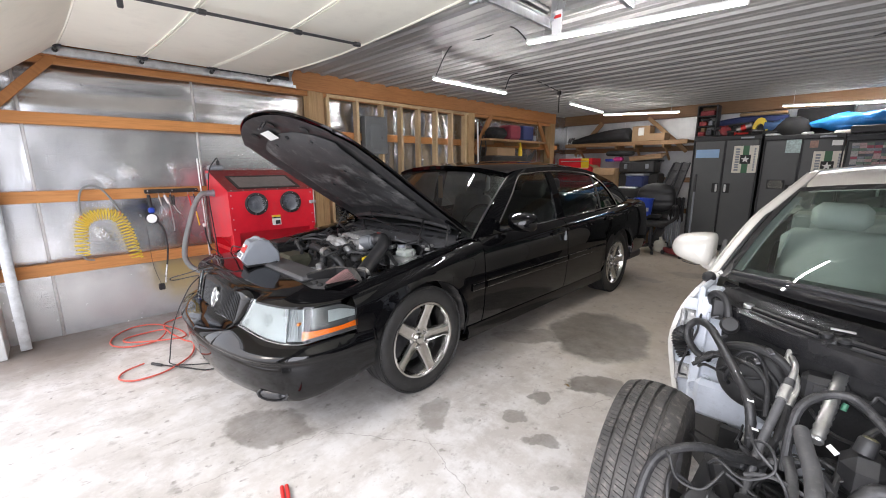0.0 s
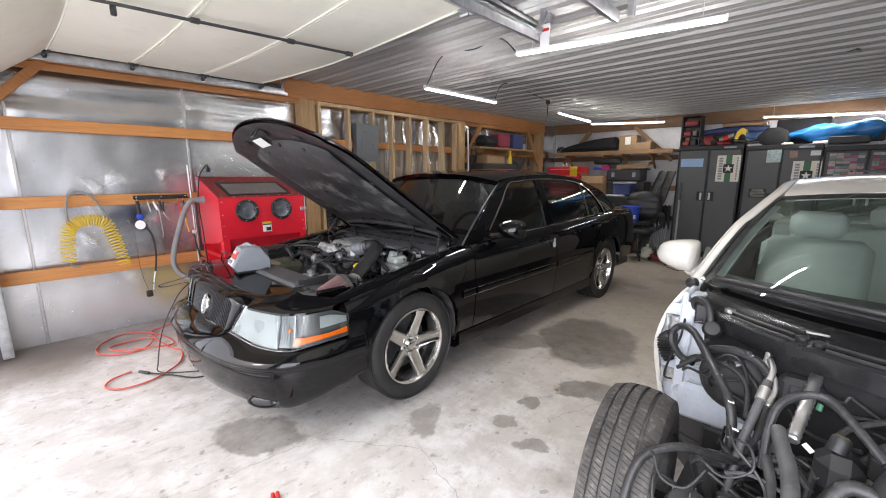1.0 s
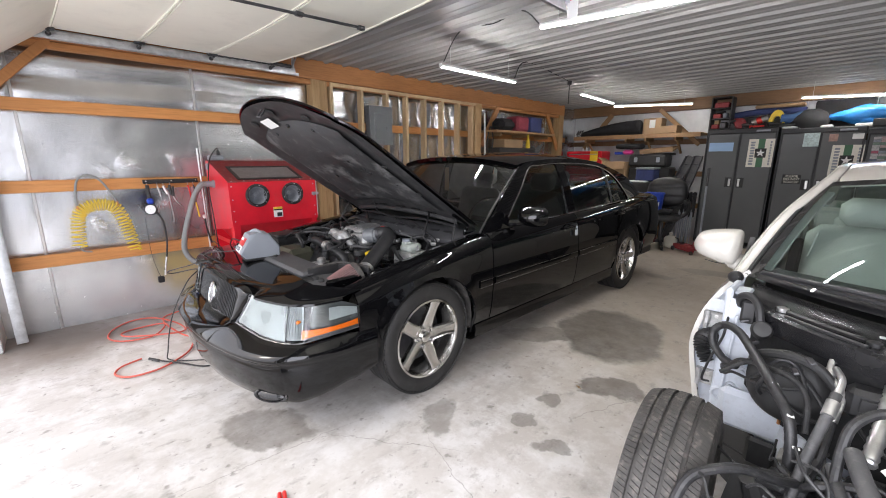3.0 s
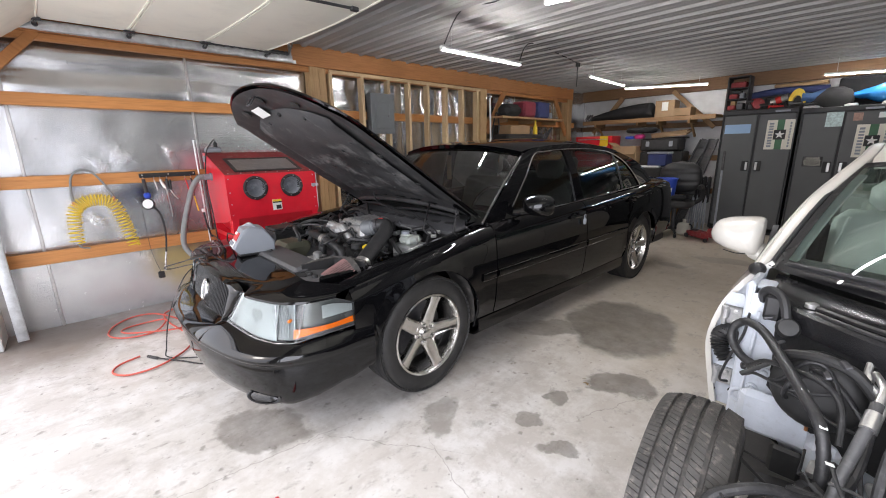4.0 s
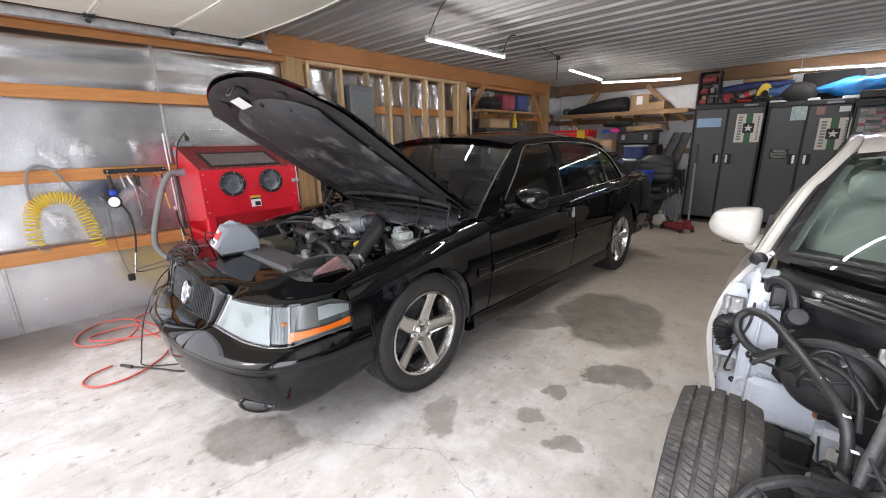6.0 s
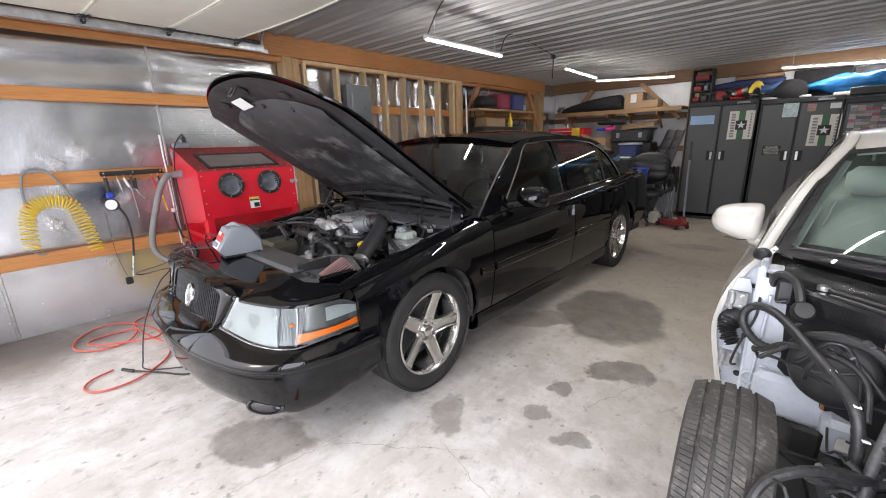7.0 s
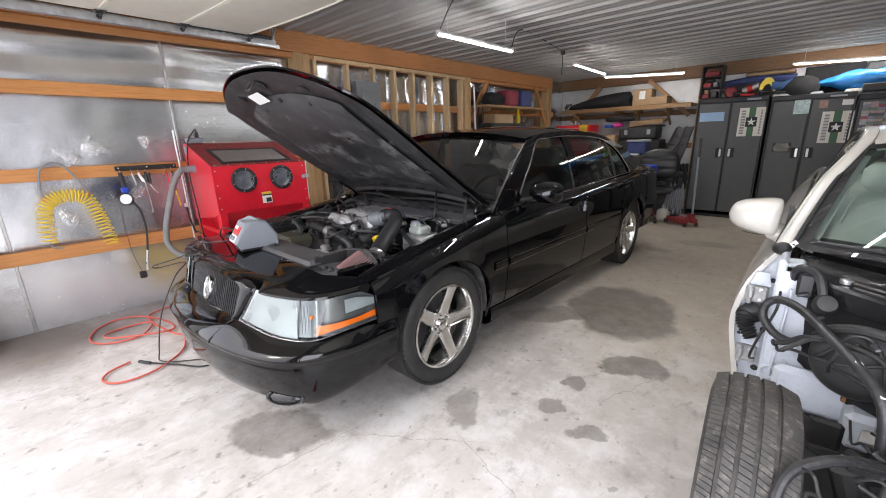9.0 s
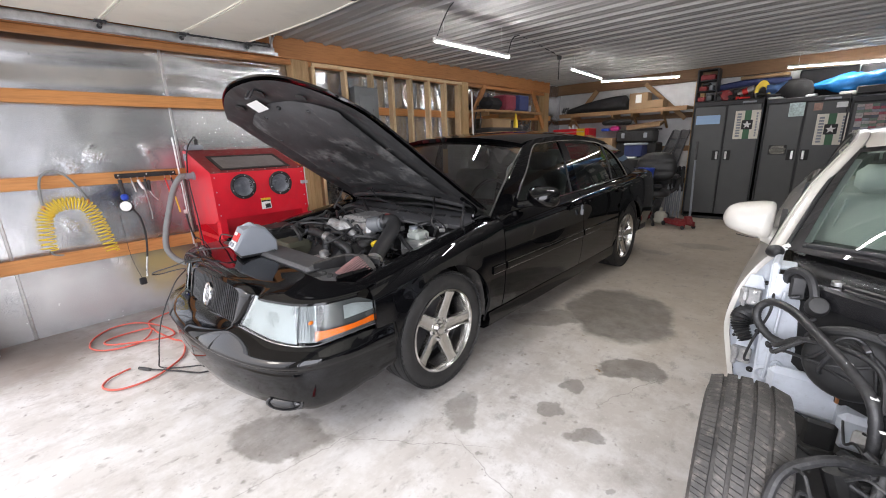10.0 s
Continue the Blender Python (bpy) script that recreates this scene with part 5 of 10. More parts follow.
for name, secs in (("rear_bumper", [(0.14, 0.37), (0.05, 0.375), (0.01, 0.40), (-0.012, 0.45), (-0.012, 0.54), (0.0, 0.575), (0.05, 0.59)]), ("tail_panel", [(0.05, 0.595), (0.035, 0.70), (0.04, 0.85), (0.06, 0.93), (0.12, 0.99), (0.2, 1.0)])):
    bm = BM()
    rows = []
    for off, z in secs:
        rr = []
        for p, q in zip(REAR, REAR[1:] + [REAR[-1] + (REAR[-1] - REAR[-2])]):
            t = (q - p).normalized()
            rr.append(p + V(t.y, -t.x, 0) * off)
        rows.append([C(-p.x, p.y, z) for p in rr[::-1]] + [C(p.x, p.y, z) for p in rr[1:]])
    quad_grid(bm, rows, flip=True)
    thicken(bm, 0.012)
    part(name, bm, M_BLACKPAINT, sedan, sharp=60)
for sg in (1, -1):
    bm = BM()
    quad_grid(bm, [[C(sg * (lerp(0.55, 0.80, i / 6)), 5.925 - 0.085 * (i / 6) ** 2, z) for i in range(7)] for z in (0.68, 0.80)], flip=sg > 0)
    part("tail_lamp", bm, surf("smoked_red_lens", (0.12, 0.008, 0.008), 0.2), sedan, "dark red tail lamp")
# underbody
bm = BM()
cbox(bm, C(0, 3.2, 0.27), (1.50, 4.9, 0.10), 0.02)
part("underbody", bm, M_BLACKPL, sedan)

# cabin
bm = BM()
rows = []
for i in range(7):
    t = i / 6
    rows.append([C(0.80 * j / 8, lerp(2.12, 2.62, t) + 0.12 * (j / 8) ** 2 * (1 - t), (0.93, 0.955, 0.96, 0.95, 0.93, 0.88, 0.70)[i] - 0.03 * (j / 8) ** 2) for j in range(-8, 9)])
quad_grid(bm, rows, flip=True)
part("dashboard", bm, M_GREYCOVER, sedan)
bm = BM()
m = Matrix.LocRotScale(C(0.38, 2.72, 0.90), Euler((radians(65), 0, 0)), None)
tube(bm, [m @ V(0.19 * math.cos(a), 0.19 * math.sin(a), 0) for a in [math.tau * k / 12 for k in range(12)]], 0.014, 8, closed=True, sub=3)
cbox(bm, (0, 0, -0.01), (0.36, 0.05, 0.02), 0.01, m)
part("steering_wheel", bm, M_LEATHER, sedan)


def car_seat(parent, x, y, z, w, mat, name="seat"):
    bm = BM()
    cbox(bm, (x, y - 0.02, z + 0.12), (w, 0.50, 0.16), 0.06)
    m = Matrix.LocRotScale((x, y + 0.28, z + 0.44), Euler((radians(-16), 0, 0)), None)
    cbox(bm, (0, 0, 0), (w * 0.96, 0.15, 0.62), 0.06, m)
    s = part(name, bm, mat, parent, sharp=60)
    bm = BM()
    cbox(bm, (0, 0.0, 0.40), (0.28 if w < 0.7 else 0.26, 0.10, 0.17), 0.045, m)
    tube(bm, [m @ V(-0.05, 0, 0.28), m @ V(-0.05, 0, 0.36)], 0.007, 6)
    tube(bm, [m @ V(0.05, 0, 0.28), m @ V(0.05, 0, 0.36)], 0.007, 6)
    part("head_restraint", bm, mat, s, sharp=60)
    return s


for sg in (1, -1):
    car_seat(sedan, XC + sg * 0.38, 3.15, 0.36, 0.56, M_DKSEAT)
car_seat(sedan, XC, 4.12, 0.36, 1.30, M_DKSEAT, "rear_seat")
# paper tag hanging behind the windscreen
bm = BM()
cbox(bm, C(-0.02, 2.62, 1.23), (0.055, 0.002, 0.20), 0.001)
solo("hanging_tag", bm, M_CARD, "buff paper tag hanging from the sedan's mirror", "tag")


# ---- wheels ----
def tyre_profile(R, r, w):
    h = w / 2
    prof = [(r, -h * 0.78), (r + 0.012, -h * 0.90), (lerp(r, R, 0.45), -h * 1.0), (R - 0.030, -h * 0.965), (R - 0.010, -h * 0.86), (R - 0.002, -h * 0.76)]
    for g in (-0.42, -0.14, 0.14, 0.42):
        c, k = g * w * 1.0, 0.005
        prof += [(R, c - k - 0.002), (R - 0.008, c - k), (R - 0.008, c + k), (R, c + k + 0.002)]
    prof += [(R - 0.002, h * 0.76), (R - 0.010, h * 0.86), (R - 0.030, h * 0.965), (lerp(r, R, 0.45), h), (r + 0.012, h * 0.90), (r, h * 0.78)]
    return prof


def sedan_wheel(parent, x, y, sg, R, turn=0.0):
    m = Matrix.LocRotScale((x, y, R), Euler((0, radians(90 * sg), radians(turn))), None)
    wh = part("wheel", lathe(BM(), [(0.234, 0.092), (0.243, 0.100), (0.243, 0.108), (0.232, 0.110), (0.224, 0.094), (0.216, 0.05), (0.205, -0.03), (0.205, -0.09)], 48, None, caps=False), M_WHEEL, parent, at=m, sharp=40)
    bm = BM()
    lathe(bm, tyre_profile(R, 0.232, 0.225), 56, None, caps=False)
    for k in range(72):
        a = math.tau * k / 72
        for e in (-1, 1):
            cbox(bm, (0, 0, 0), (0.007, 0.020, 0.040), 0.001, Matrix.Rotation(a, 4, "Z") @ Matrix.Translation((R - 0.0175, 0, e * 0.092)) @ Matrix.Rotation(e * 0.5, 4, "Y"))
    part("tyre", bm, M_TYRE, wh, at=m, sharp=40)
    bm = BM()
    lathe(bm, [(0.001, -0.01), (0.17, -0.01), (0.18, -0.02)], 32, None, caps=False)
    part("brake_disc", bm, M_DKSTEEL, wh, at=m)
    for k in range(5):
        a = math.tau * k / 5 + 0.32
        bm = BM()
        secs = []
        for r, w2, z in ((0.030, 0.034, 0.066), (0.070, 0.041, 0.072), (0.13, 0.037, 0.081), (0.19, 0.034, 0.092), (0.224, 0.042, 0.100)):
            secs.append([V(r, s * w2, z + dz) for s, dz in ((-1.12, -0.030), (-1.0, -0.006), (-0.72, 0.0), (-0.25, -0.004), (0.25, -0.004), (0.72, 0.0), (1.0, -0.006), (1.12, -0.030))])
        quad_grid(bm, secs)
        part("spoke", bm, M_WHEEL, wh, at=m @ Matrix.Rotation(a, 4, "Z"), sharp=40)
    bm = BM()
    lathe(bm, [(0.082, 0.03), (0.082, 0.064), (0.076, 0.070), (0.040, 0.068), (0.036, 0.066), (0.033, 0.078), (0.026, 0.083), (0.001, 0.084)], 30, None, caps=False)
    part("hub_cap", bm, M_WHEEL, wh, at=m)
    for k in range(5):
        a = math.tau * k / 5 + 0.32 + math.tau / 10
        bm = BM()
        lathe(bm, [(0.019, 0.069), (0.017, 0.0705), (0.0145, 0.066)], 14, Matrix.Translation((0.058 * math.cos(a), 0.058 * math.sin(a), 0)), caps=False)
        part("lug_seat", bm, M_INK, wh, at=m)
        bm = BM()
        lathe(bm, [(0.0115, 0.06), (0.0115, 0.082), (0.008, 0.088), (0.001, 0.088)], 6, Matrix.Translation((0.058 * math.cos(a), 0.058 * math.sin(a), 0)), caps=False)
        part("lug_nut", bm, M_CHROME, wh, at=m)
    return wh


for sg in (1, -1):
    sedan_wheel(sedan, XC + sg * 0.768, YF, sg, 0.343)
    sedan_wheel(sedan, XC + sg * 0.768, YR, sg, 0.347)

# ---- the raised hood ----
HINGE_Y, HINGE_Z, HDIR, HNOR = 2.12, 0.990, V(0, -0.8384, 0.545), V(0, 0.545, 0.8384)


def hood_pt(u, s, drop=0.0):
    """u: -1..1 across, s: 0 at the hinge .. 1 at the lip."""
    hw = soft_at([(0, 0.725), (0.5, 0.722), (0.85, 0.715), (1.0, 0.66)], s)
    L = 1.130 + 0.195 * (1 - abs(u) ** 2.6)
    crown = 0.060 * (1 - u * u) * (0.50 + 0.50 * s)
    lip = 0.032 * (1 - 0.6 * u * u) * max(0, (s - 0.90) / 0.10) ** 2
    edge = 0.008 * max(0, (abs(u) - 0.94) / 0.06) ** 2
    return V(XC + u * hw, HINGE_Y, HINGE_Z) + HDIR * (s * L - 0.085 * u * u * (1 - s)) + HNOR * (crown - lip - edge - drop)


hood = None
bm = BM()
rows = [[hood_pt(lerp(-1, 1, i / 28), lerp(0.0, 1, j / 22)) for i in range(29)] for j in range(23)]
quad_grid(bm, rows)
thicken(bm, -0.010)
hood = part("hood", bm, M_BLACKPAINT, sedan, "raised black hood showing its insulated underside", sharp=60)
# stamped inner frame with raised rim and hollows
bm = BM()
rows = []
for j in range(33):
    s = lerp(0.01, 0.988, j / 32)
    row = []
    for i in range(37):
        u = lerp(-0.985, 0.985, i / 36)
        e = min((1 - abs(u)) / 0.20, (1 - s) / 0.17, s / 0.12)
        d = 0.012 + 0.020 * max(0, min(1, e / 0.25)) - 0.014 * max(0, min(1, (e - 0.75) / 0.25))
        row.append(hood_pt(u, s, d))
    rows.append(row)
quad_grid(bm, rows, flip=True)
part("inner_frame", bm, M_SATIN, hood, sharp=60)
bm = BM()
rows = []
for j in range(25):
    s = lerp(0.14, 0.82 , j / 24)
    row = []
    for i in range(29):
        u = lerp(-0.74, 0.74, i / 28) * (1.0 - 0.06 * (j / 24))
        e = min((0.74 - abs(u)) / 0.1, (0.82 - s) / 0.06, (s - 0.14) / 0.06)
        row.append(hood_pt(u, s + 0.035 * (1 - (u / 0.74) ** 2) * (j / 24), 0.030 + 0.020 * max(0, min(1, e)) + 0.004 * noise.noise((u * 5, s * 6, 0.3))))
    rows.append(row)
quad_grid(bm, rows, flip=True)
part("insulation_pad", bm, M_HOODPAD, hood, "dusty black fibre insulation pad", sharp=80)


def hood_disc(name, u, s, r, h, mat, sx=1.0, drop=0.047):
    p = hood_pt(u, s, drop)
    q = HNOR.to_track_quat("Z", "Y").to_matrix().to_4x4()
    q.translation = p
    bm = BM()
    lathe(bm, [(r, h), (r, 0), (r * 0.8, -h * 0.6), (0.001, -h * 0.7)], 12, q @ Matrix.Diagonal((sx, 1, 1, 1)), caps=False)
    return part(name, bm, mat, hood)


for u, s in ((-0.30, 0.22), (0.30, 0.22), (-0.62, 0.40), (0.62, 0.40), (-0.60, 0.66), (0.60, 0.66), (0.0, 0.83), (-0.35, 0.80), (0.35, 0.80), (0.0, 0.45)):
    hood_disc("pad_clip", u, s, 0.013, 0.010, M_BLACKPL)
for u, s, r in ((0.0, 0.925, 0.034), (0.50, 0.895, 0.026), (-0.52, 0.905, 0.030), (0.80, 0.60, 0.016), (0.80, 0.35, 0.016)):
    hood_disc("stamped_recess", u, s, r, 0.004, M_INK, 1.5)
for u, s, r, sx in ((0.36, 0.50, 0.020, 1.6), (0.40, 0.47, 0.012, 2.2), (-0.30, 0.42, 0.014, 1.2), (0.28, 0.56, 0.010, 1.5)):
    hood_disc("pad_tear", u, s, r, 0.003, M_INK, sx, 0.0555)
for u in (-0.42, -0.22, 0.10, 0.34, 0.56):
    p, q = hood_pt(u - 0.055, 0.085, 0.040), hood_pt(u + 0.055, 0.085, 0.040)
    strut("slot", p, q, 0.045, 0.006, M_INK, hood, "z")
bm = BM()
quad_grid(bm, [[hood_pt(lerp(-0.86, 0.86, i / 24), s0 + 0.01 * math.cos(i * 0.26), dr) for i in range(25)] for s0, dr in ((0.022, 0.034), (0.030, 0.050), (0.050, 0.052), (0.060, 0.034))], flip=True)
part("hinge_beam", bm, M_SATIN, hood)
ex = (hood_pt(-0.13, 0.87) - hood_pt(-0.33, 0.87)).normalized()
ez = ex.cross(hood_pt(-0.23, 0.89) - hood_pt(-0.23, 0.85)).normalized()
ey = ez.cross(ex)
q = Matrix((ex, ey, ez)).transposed().to_4x4()
q.translation = hood_pt(-0.23, 0.87) - HNOR * 0.050
part("hood_sticker", cbox(BM(), (0, 0, 0), (0.150, 0.080, 0.003), 0.001, q), M_PAPER, hood, "white emissions sticker with faint print")
for dx in (-0.02, 0.0, 0.02):
    part("print_bar", cbox(BM(), (dx, 0.004, -0.0025), (0.010, 0.020, 0.002), 0.0005, q), M_GREYPL, hood)
# striker, hinges and washer hoses
bm = BM()
tube(bm, [hood_pt(-0.04, 0.955, 0.04), hood_pt(-0.04, 0.955, 0.09), hood_pt(0.04, 0.955, 0.09), hood_pt(0.04, 0.955, 0.04)], 0.006, 6, sub=2)
part("striker", bm, M_DKSTEEL, hood)
for sg in (1, -1):
    bm = BM()
    tube(bm, [C(sg * 0.73, 2.20, 0.86), C(sg * 0.73, 2.10, 0.90), hood_pt(sg * 0.95, 0.05, 0.03), hood_pt(sg * 0.95, 0.18, 0.04)], 0.012, 6, sub=3)
    cbox(bm, C(sg * 0.74, 2.14, 0.875), (0.02, 0.12, 0.06), 0.006)
    part("hood_hinge", bm, M_BLACKPAINT, hood)
    bm = BM()
    tube(bm, [C(sg * 0.775, 1.93, 0.84), hood_pt(sg * 0.93, 0.14, 0.035)], 0.005, 8)
    tube(bm, [C(sg * 0.775, 1.93, 0.84), C(sg * 0.775, 1.93, 0.84).lerp(hood_pt(sg * 0.93, 0.14, 0.035), 0.55)], 0.009, 8)
    part("gas_strut", bm, M_BLACKPL, hood)
bm = BM()
tube(bm, [hood_pt(0.60, 0.12, 0.06), C(0.60, 1.86, 0.98), C(0.64, 1.80, 0.90), C(0.68, 1.82, 0.86)], 0.006, 6)
tube(bm, [hood_pt(-0.25, 0.14, 0.06), C(-0.10, 1.93, 1.0), C(0.2, 1.9, 0.96), C(0.42, 1.88, 0.93)], 0.005, 6)
part("washer_hose", bm, M_BLACKPL, hood)

# ---- engine bay of the sedan ----
for sg in (1, -1):
    bm = BM()
    cbox(bm, C(sg * 0.735, 1.60, 0.60), (0.03, 1.12, 0.36), 0.01)
    rows = []
    for i in range(13):
        a = math.pi * i / 12
        rows.append([C(sg * dd, 1.62 + 0.26 * math.cos(a), 0.50 + 0.24 * math.sin(a)) for dd in (0.74, 0.48)])
    quad_grid(bm, rows, flip=sg > 0)
    cbox(bm, C(sg * 0.61, 1.62, 0.735), (0.20, 0.22, 0.04), 0.02)
    part("inner_fender", bm, M_BLACKPAINT, sedan)
bm = BM()
cbox(bm, C(0, 2.13, 0.62), (1.46, 0.03, 0.50), 0.006)
cbox(bm, C(0, 1.24, 0.33), (1.44, 0.5, 0.02), 0.006)
cbox(bm, C(0, 1.05, 0.55), (1.30, 0.06, 0.34), 0.01)
part("firewall", bm, M_BLACKPL, sedan)
# cowl grille
bm = BM()
rows = []
for v, (dy, z) in enumerate(((-0.14, 0.86), (-0.14, 0.885), (-0.10, 0.905), (0.0, 0.925), (0.08, 0.935))):
    rows.append([C(0.80 * j / 16, 1.99 + dy + 0.17 * (j / 16) ** 2, z - 0.03 * (j / 16) ** 2) for j in range(-16, 17)])
quad_grid(bm, rows)
M_COWLGREY = surf("faded_cowl_plastic", (0.085, 0.085, 0.090), 0.5, var=0.25, scale=10, bstr=0.2, dirt=0.4, dirtcol=(0.12, 0.115, 0.11))
cowl = part("cowl_grille", bm, M_COWLGREY, sedan)
for k in range(12):
    u = -0.62 + 0.112 * k
    y = 1.95 + 0.17 * (u / 0.8) ** 2
    part("louvre", cbox(BM(), (0, 0, 0), (0.075, 0.035, 0.008), 0.003, Matrix.LocRotScale(C(u, y, 0.916 - 0.03 * (u / 0.8) ** 2), Euler((radians(12), 0, 0.42 * u)), None)), M_INK if k % 2 else M_BLACKPL, cowl)
bm = BM()
for a, b in (((-0.55, 2.05, 0.955), (0.10, 1.96, 0.965)), ((0.08, 1.97, 0.965), (0.70, 2.06, 0.945))):
    tube(bm, [C(*a), C((a[0] + b[0]) / 2, (a[1] + b[1]) / 2 - 0.015, 0.975), C(*b)], 0.008, 6)
part("wiper", bm, M_BLACKPL, sedan)

# radiator support cover
bm = BM()
rows = []
for y, z in ((0.985, 0.742), (0.99, 0.758), (1.08, 0.762), (1.17, 0.755), (1.19, 0.735)):
    rows.append([C(0.74 * j / 12, y + 0.03 * (1 - (j / 12) ** 2), z) for j in range(-12, 13)])
quad_grid(bm, rows)
cover = part("radiator_cover", bm, M_GREYCOVER, sedan, "dusty black radiator cover panel")
m = Matrix.LocRotScale(C(0.19, 1.085, 0.772), Euler((0, 0, 0)), None)
part("raised_cover", cbox(BM(), (0, 0, 0), (0.62, 0.17, 0.035), 0.014, m), M_GREYCOVER, cover)
for dx in (0.60, 0.66, -0.55):
    bm = BM()
    lathe(bm, [(0.016, 0), (0.016, 0.012), (0.010, 0.018), (0.001, 0.018)], 10, Matrix.Translation(C(dx, 1.05, 0.758)), caps=False)
    part("push_clip", bm, M_INK, cover)
bm = BM()
lathe(bm, [(0.03, 0.0), (0.03, -0.004), (0.001, -0.004)], 16, Matrix.LocRotScale(C(0.56, 1.02, 0.764), None, (1.7, 0.9, 1)), caps=False)
part("hole", bm, M_INK, cover)

engine = None
bm = BM()
cbox(bm, C(-0.02, 1.72, 0.58), (0.44, 0.72, 0.34), 0.04)
cbox(bm, C(-0.02, 1.40, 0.56), (0.52, 0.14, 0.30), 0.03)
engine = part("engine", bm, M_DKSTEEL, sedan, "V8 engine with cast aluminium intake and black hoses")
for sg in (1, -1):
    m = Matrix.LocRotScale(C(-0.02 + sg * 0.30, 1.72, 0.72), Euler((0, radians(28 * sg), 0)), None)
    bm = BM()
    cbox(bm, (0, 0, 0), (0.17, 0.58, 0.09), 0.03, m)
    for k in range(5):
        cbox(bm, (0, -0.22 + 0.11 * k, 0.047), (0.13, 0.02, 0.012), 0.004, m)
    part("valve_cover", bm, M_BLACKPL, engine)
    bm = BM()
    tube(bm, [C(-0.02 + sg * 0.16, 1.48, 0.845), C(-0.02 + sg * 0.16, 1.95, 0.865)], 0.010, 8)
    for k in range(4):
        tube(bm, [C(-0.02 + sg * 0.16, 1.53 + 0.12 * k, 0.85), C(-0.02 + sg * 0.12, 1.53 + 0.12 * k, 0.79)], 0.012, 8)
        cbox(bm, C(-0.02 + sg * 0.18, 1.53 + 0.12 * k, 0.835), (0.03, 0.025, 0.04), 0.005)
    part("fuel_rail", bm, M_ALU if sg < 0 else M_BLACKPL, engine)
    for k in range(4):
        bm = BM()
        cbox(bm, C(-0.02 + sg * 0.27, 1.52 + 0.125 * k, 0.79), (0.04, 0.05, 0.035), 0.008)
        tube(bm, [C(-0.02 + sg * 0.27, 1.52 + 0.125 * k, 0.80), C(-0.02 + sg * 0.24, 1.54 + 0.125 * k, 0.85), C(-0.02 + sg * 0.20, 1.56 + 0.125 * k, 0.82)], 0.006, 6)
        part("ignition_coil", bm, M_BLACKPL, engine)
# intake manifold
for k in range(4):
    for sg in (1, -1):
        y = 1.51 + 0.115 * k
        bm = BM()
        tube(bm, [C(0.02, y, 0.875), C(0.02 + sg * 0.09, y, 0.885), C(0.02 + sg * 0.17, y + 0.01, 0.80)], 0.028, 10, sub=4)
        part("intake_runner", bm, M_CASTALU, engine)
bm = BM()
cbox(bm, C(0.03, 1.69, 0.865), (0.13, 0.44, 0.07), 0.025)
cbox(bm, C(0.16, 1.60, 0.865), (0.24, 0.11, 0.055), 0.018)
cbox(bm, C(0.30, 1.555, 0.875), (0.10, 0.09, 0.075), 0.02)
part("intake_manifold", bm, M_CASTALU, engine, "rough cast aluminium intake manifold")
bm = BM()
lathe(bm, [(0.046, -0.05), (0.050, -0.045), (0.050, 0.03), (0.044, 0.035), (0.044, 0.05)], 20, Matrix.LocRotScale(C(0.36, 1.575, 0.905), Euler((0, radians(80), radians(20))), None))
part("throttle_body", bm, M_PANEL, engine)
# fat intake tube with clamp
bm = BM()
tube(bm, [C(0.665, 1.30, 0.735), C(0.60, 1.38, 0.775), C(0.535, 1.50, 0.83), C(0.50, 1.595, 0.892), C(0.455, 1.625, 0.925), C(0.39, 1.59, 0.915)], 0.044, 16)
tub = part("intake_tube", bm, M_BLACKPL, engine, "fat black rubber intake tube")
bm = BM()
p, q = C(0.625, 1.345, 0.757), C(0.612, 1.365, 0.768)
tube(bm, [p, q], 0.0465, 16)
part("hose_clamp", bm, M_ALU, tub)
bm = BM()
tube(bm, [C(0.415, 1.605, 0.922), C(0.40, 1.597, 0.919)], 0.0465, 16)
part("hose_clamp", bm, M_DKSTEEL, tub)
part("logo_patch", cbox(BM(), (0, 0, 0), (0.03, 0.012, 0.003), 0.001, Matrix.LocRotScale(C(0.43, 1.615, 0.968), Euler((0, 0, 0.5)), None)), M_REDPL, tub)
# heat shield and cone filter
bm = BM()
rows = [[C(d, y, z) for d, y in ((0.515, 1.04), (0.520, 1.12), (0.530, 1.225), (0.63, 1.27), (0.755, 1.295))] for z in (0.58, 0.70, 0.79, 0.805)]
sheet(bm, rows, 0.006)
shield = part("heat_shield", bm, M_BLACKPL, engine)
bm = BM()
tube(bm, [C(0.515, 1.04, 0.80), C(0.520, 1.12, 0.808), C(0.530, 1.225, 0.812), C(0.63, 1.27, 0.812), C(0.755, 1.295, 0.812)], 0.007, 6, sub=2)
part("edge_seal", bm, M_RUBBER, shield)
bm = BM()
a, b = C(0.645, 1.095, 0.685), C(0.668, 1.262, 0.742)
d = (b - a).normalized()
up = V(0, 0, 1)
up = (up - d * up.dot(d)).normalized()
sd = d.cross(up)
rows = []
for t, r in ((0, 0.056), (0.02, 0.064), (0.9, 0.082), (1.0, 0.078)):
    rows.append([a.lerp(b, t) + (up * math.cos(k * math.tau / 44) + sd * math.sin(k * math.tau / 44)) * (r + 0.006 - (0.016 if k % 2 else 0)) for k in range(44)])
vs = quad_grid(bm, rows, closed=True)
bm.faces.new(vs[0])
filt = part("air_filter", bm, M_RUBBER, engine, "pleated red cone air filter", sharp=4)
bm = BM()
tube(bm, [b - d * 0.012, b + d * 0.022], 0.084, 24)
part("filter_band", bm, M_RUBBER, filt)
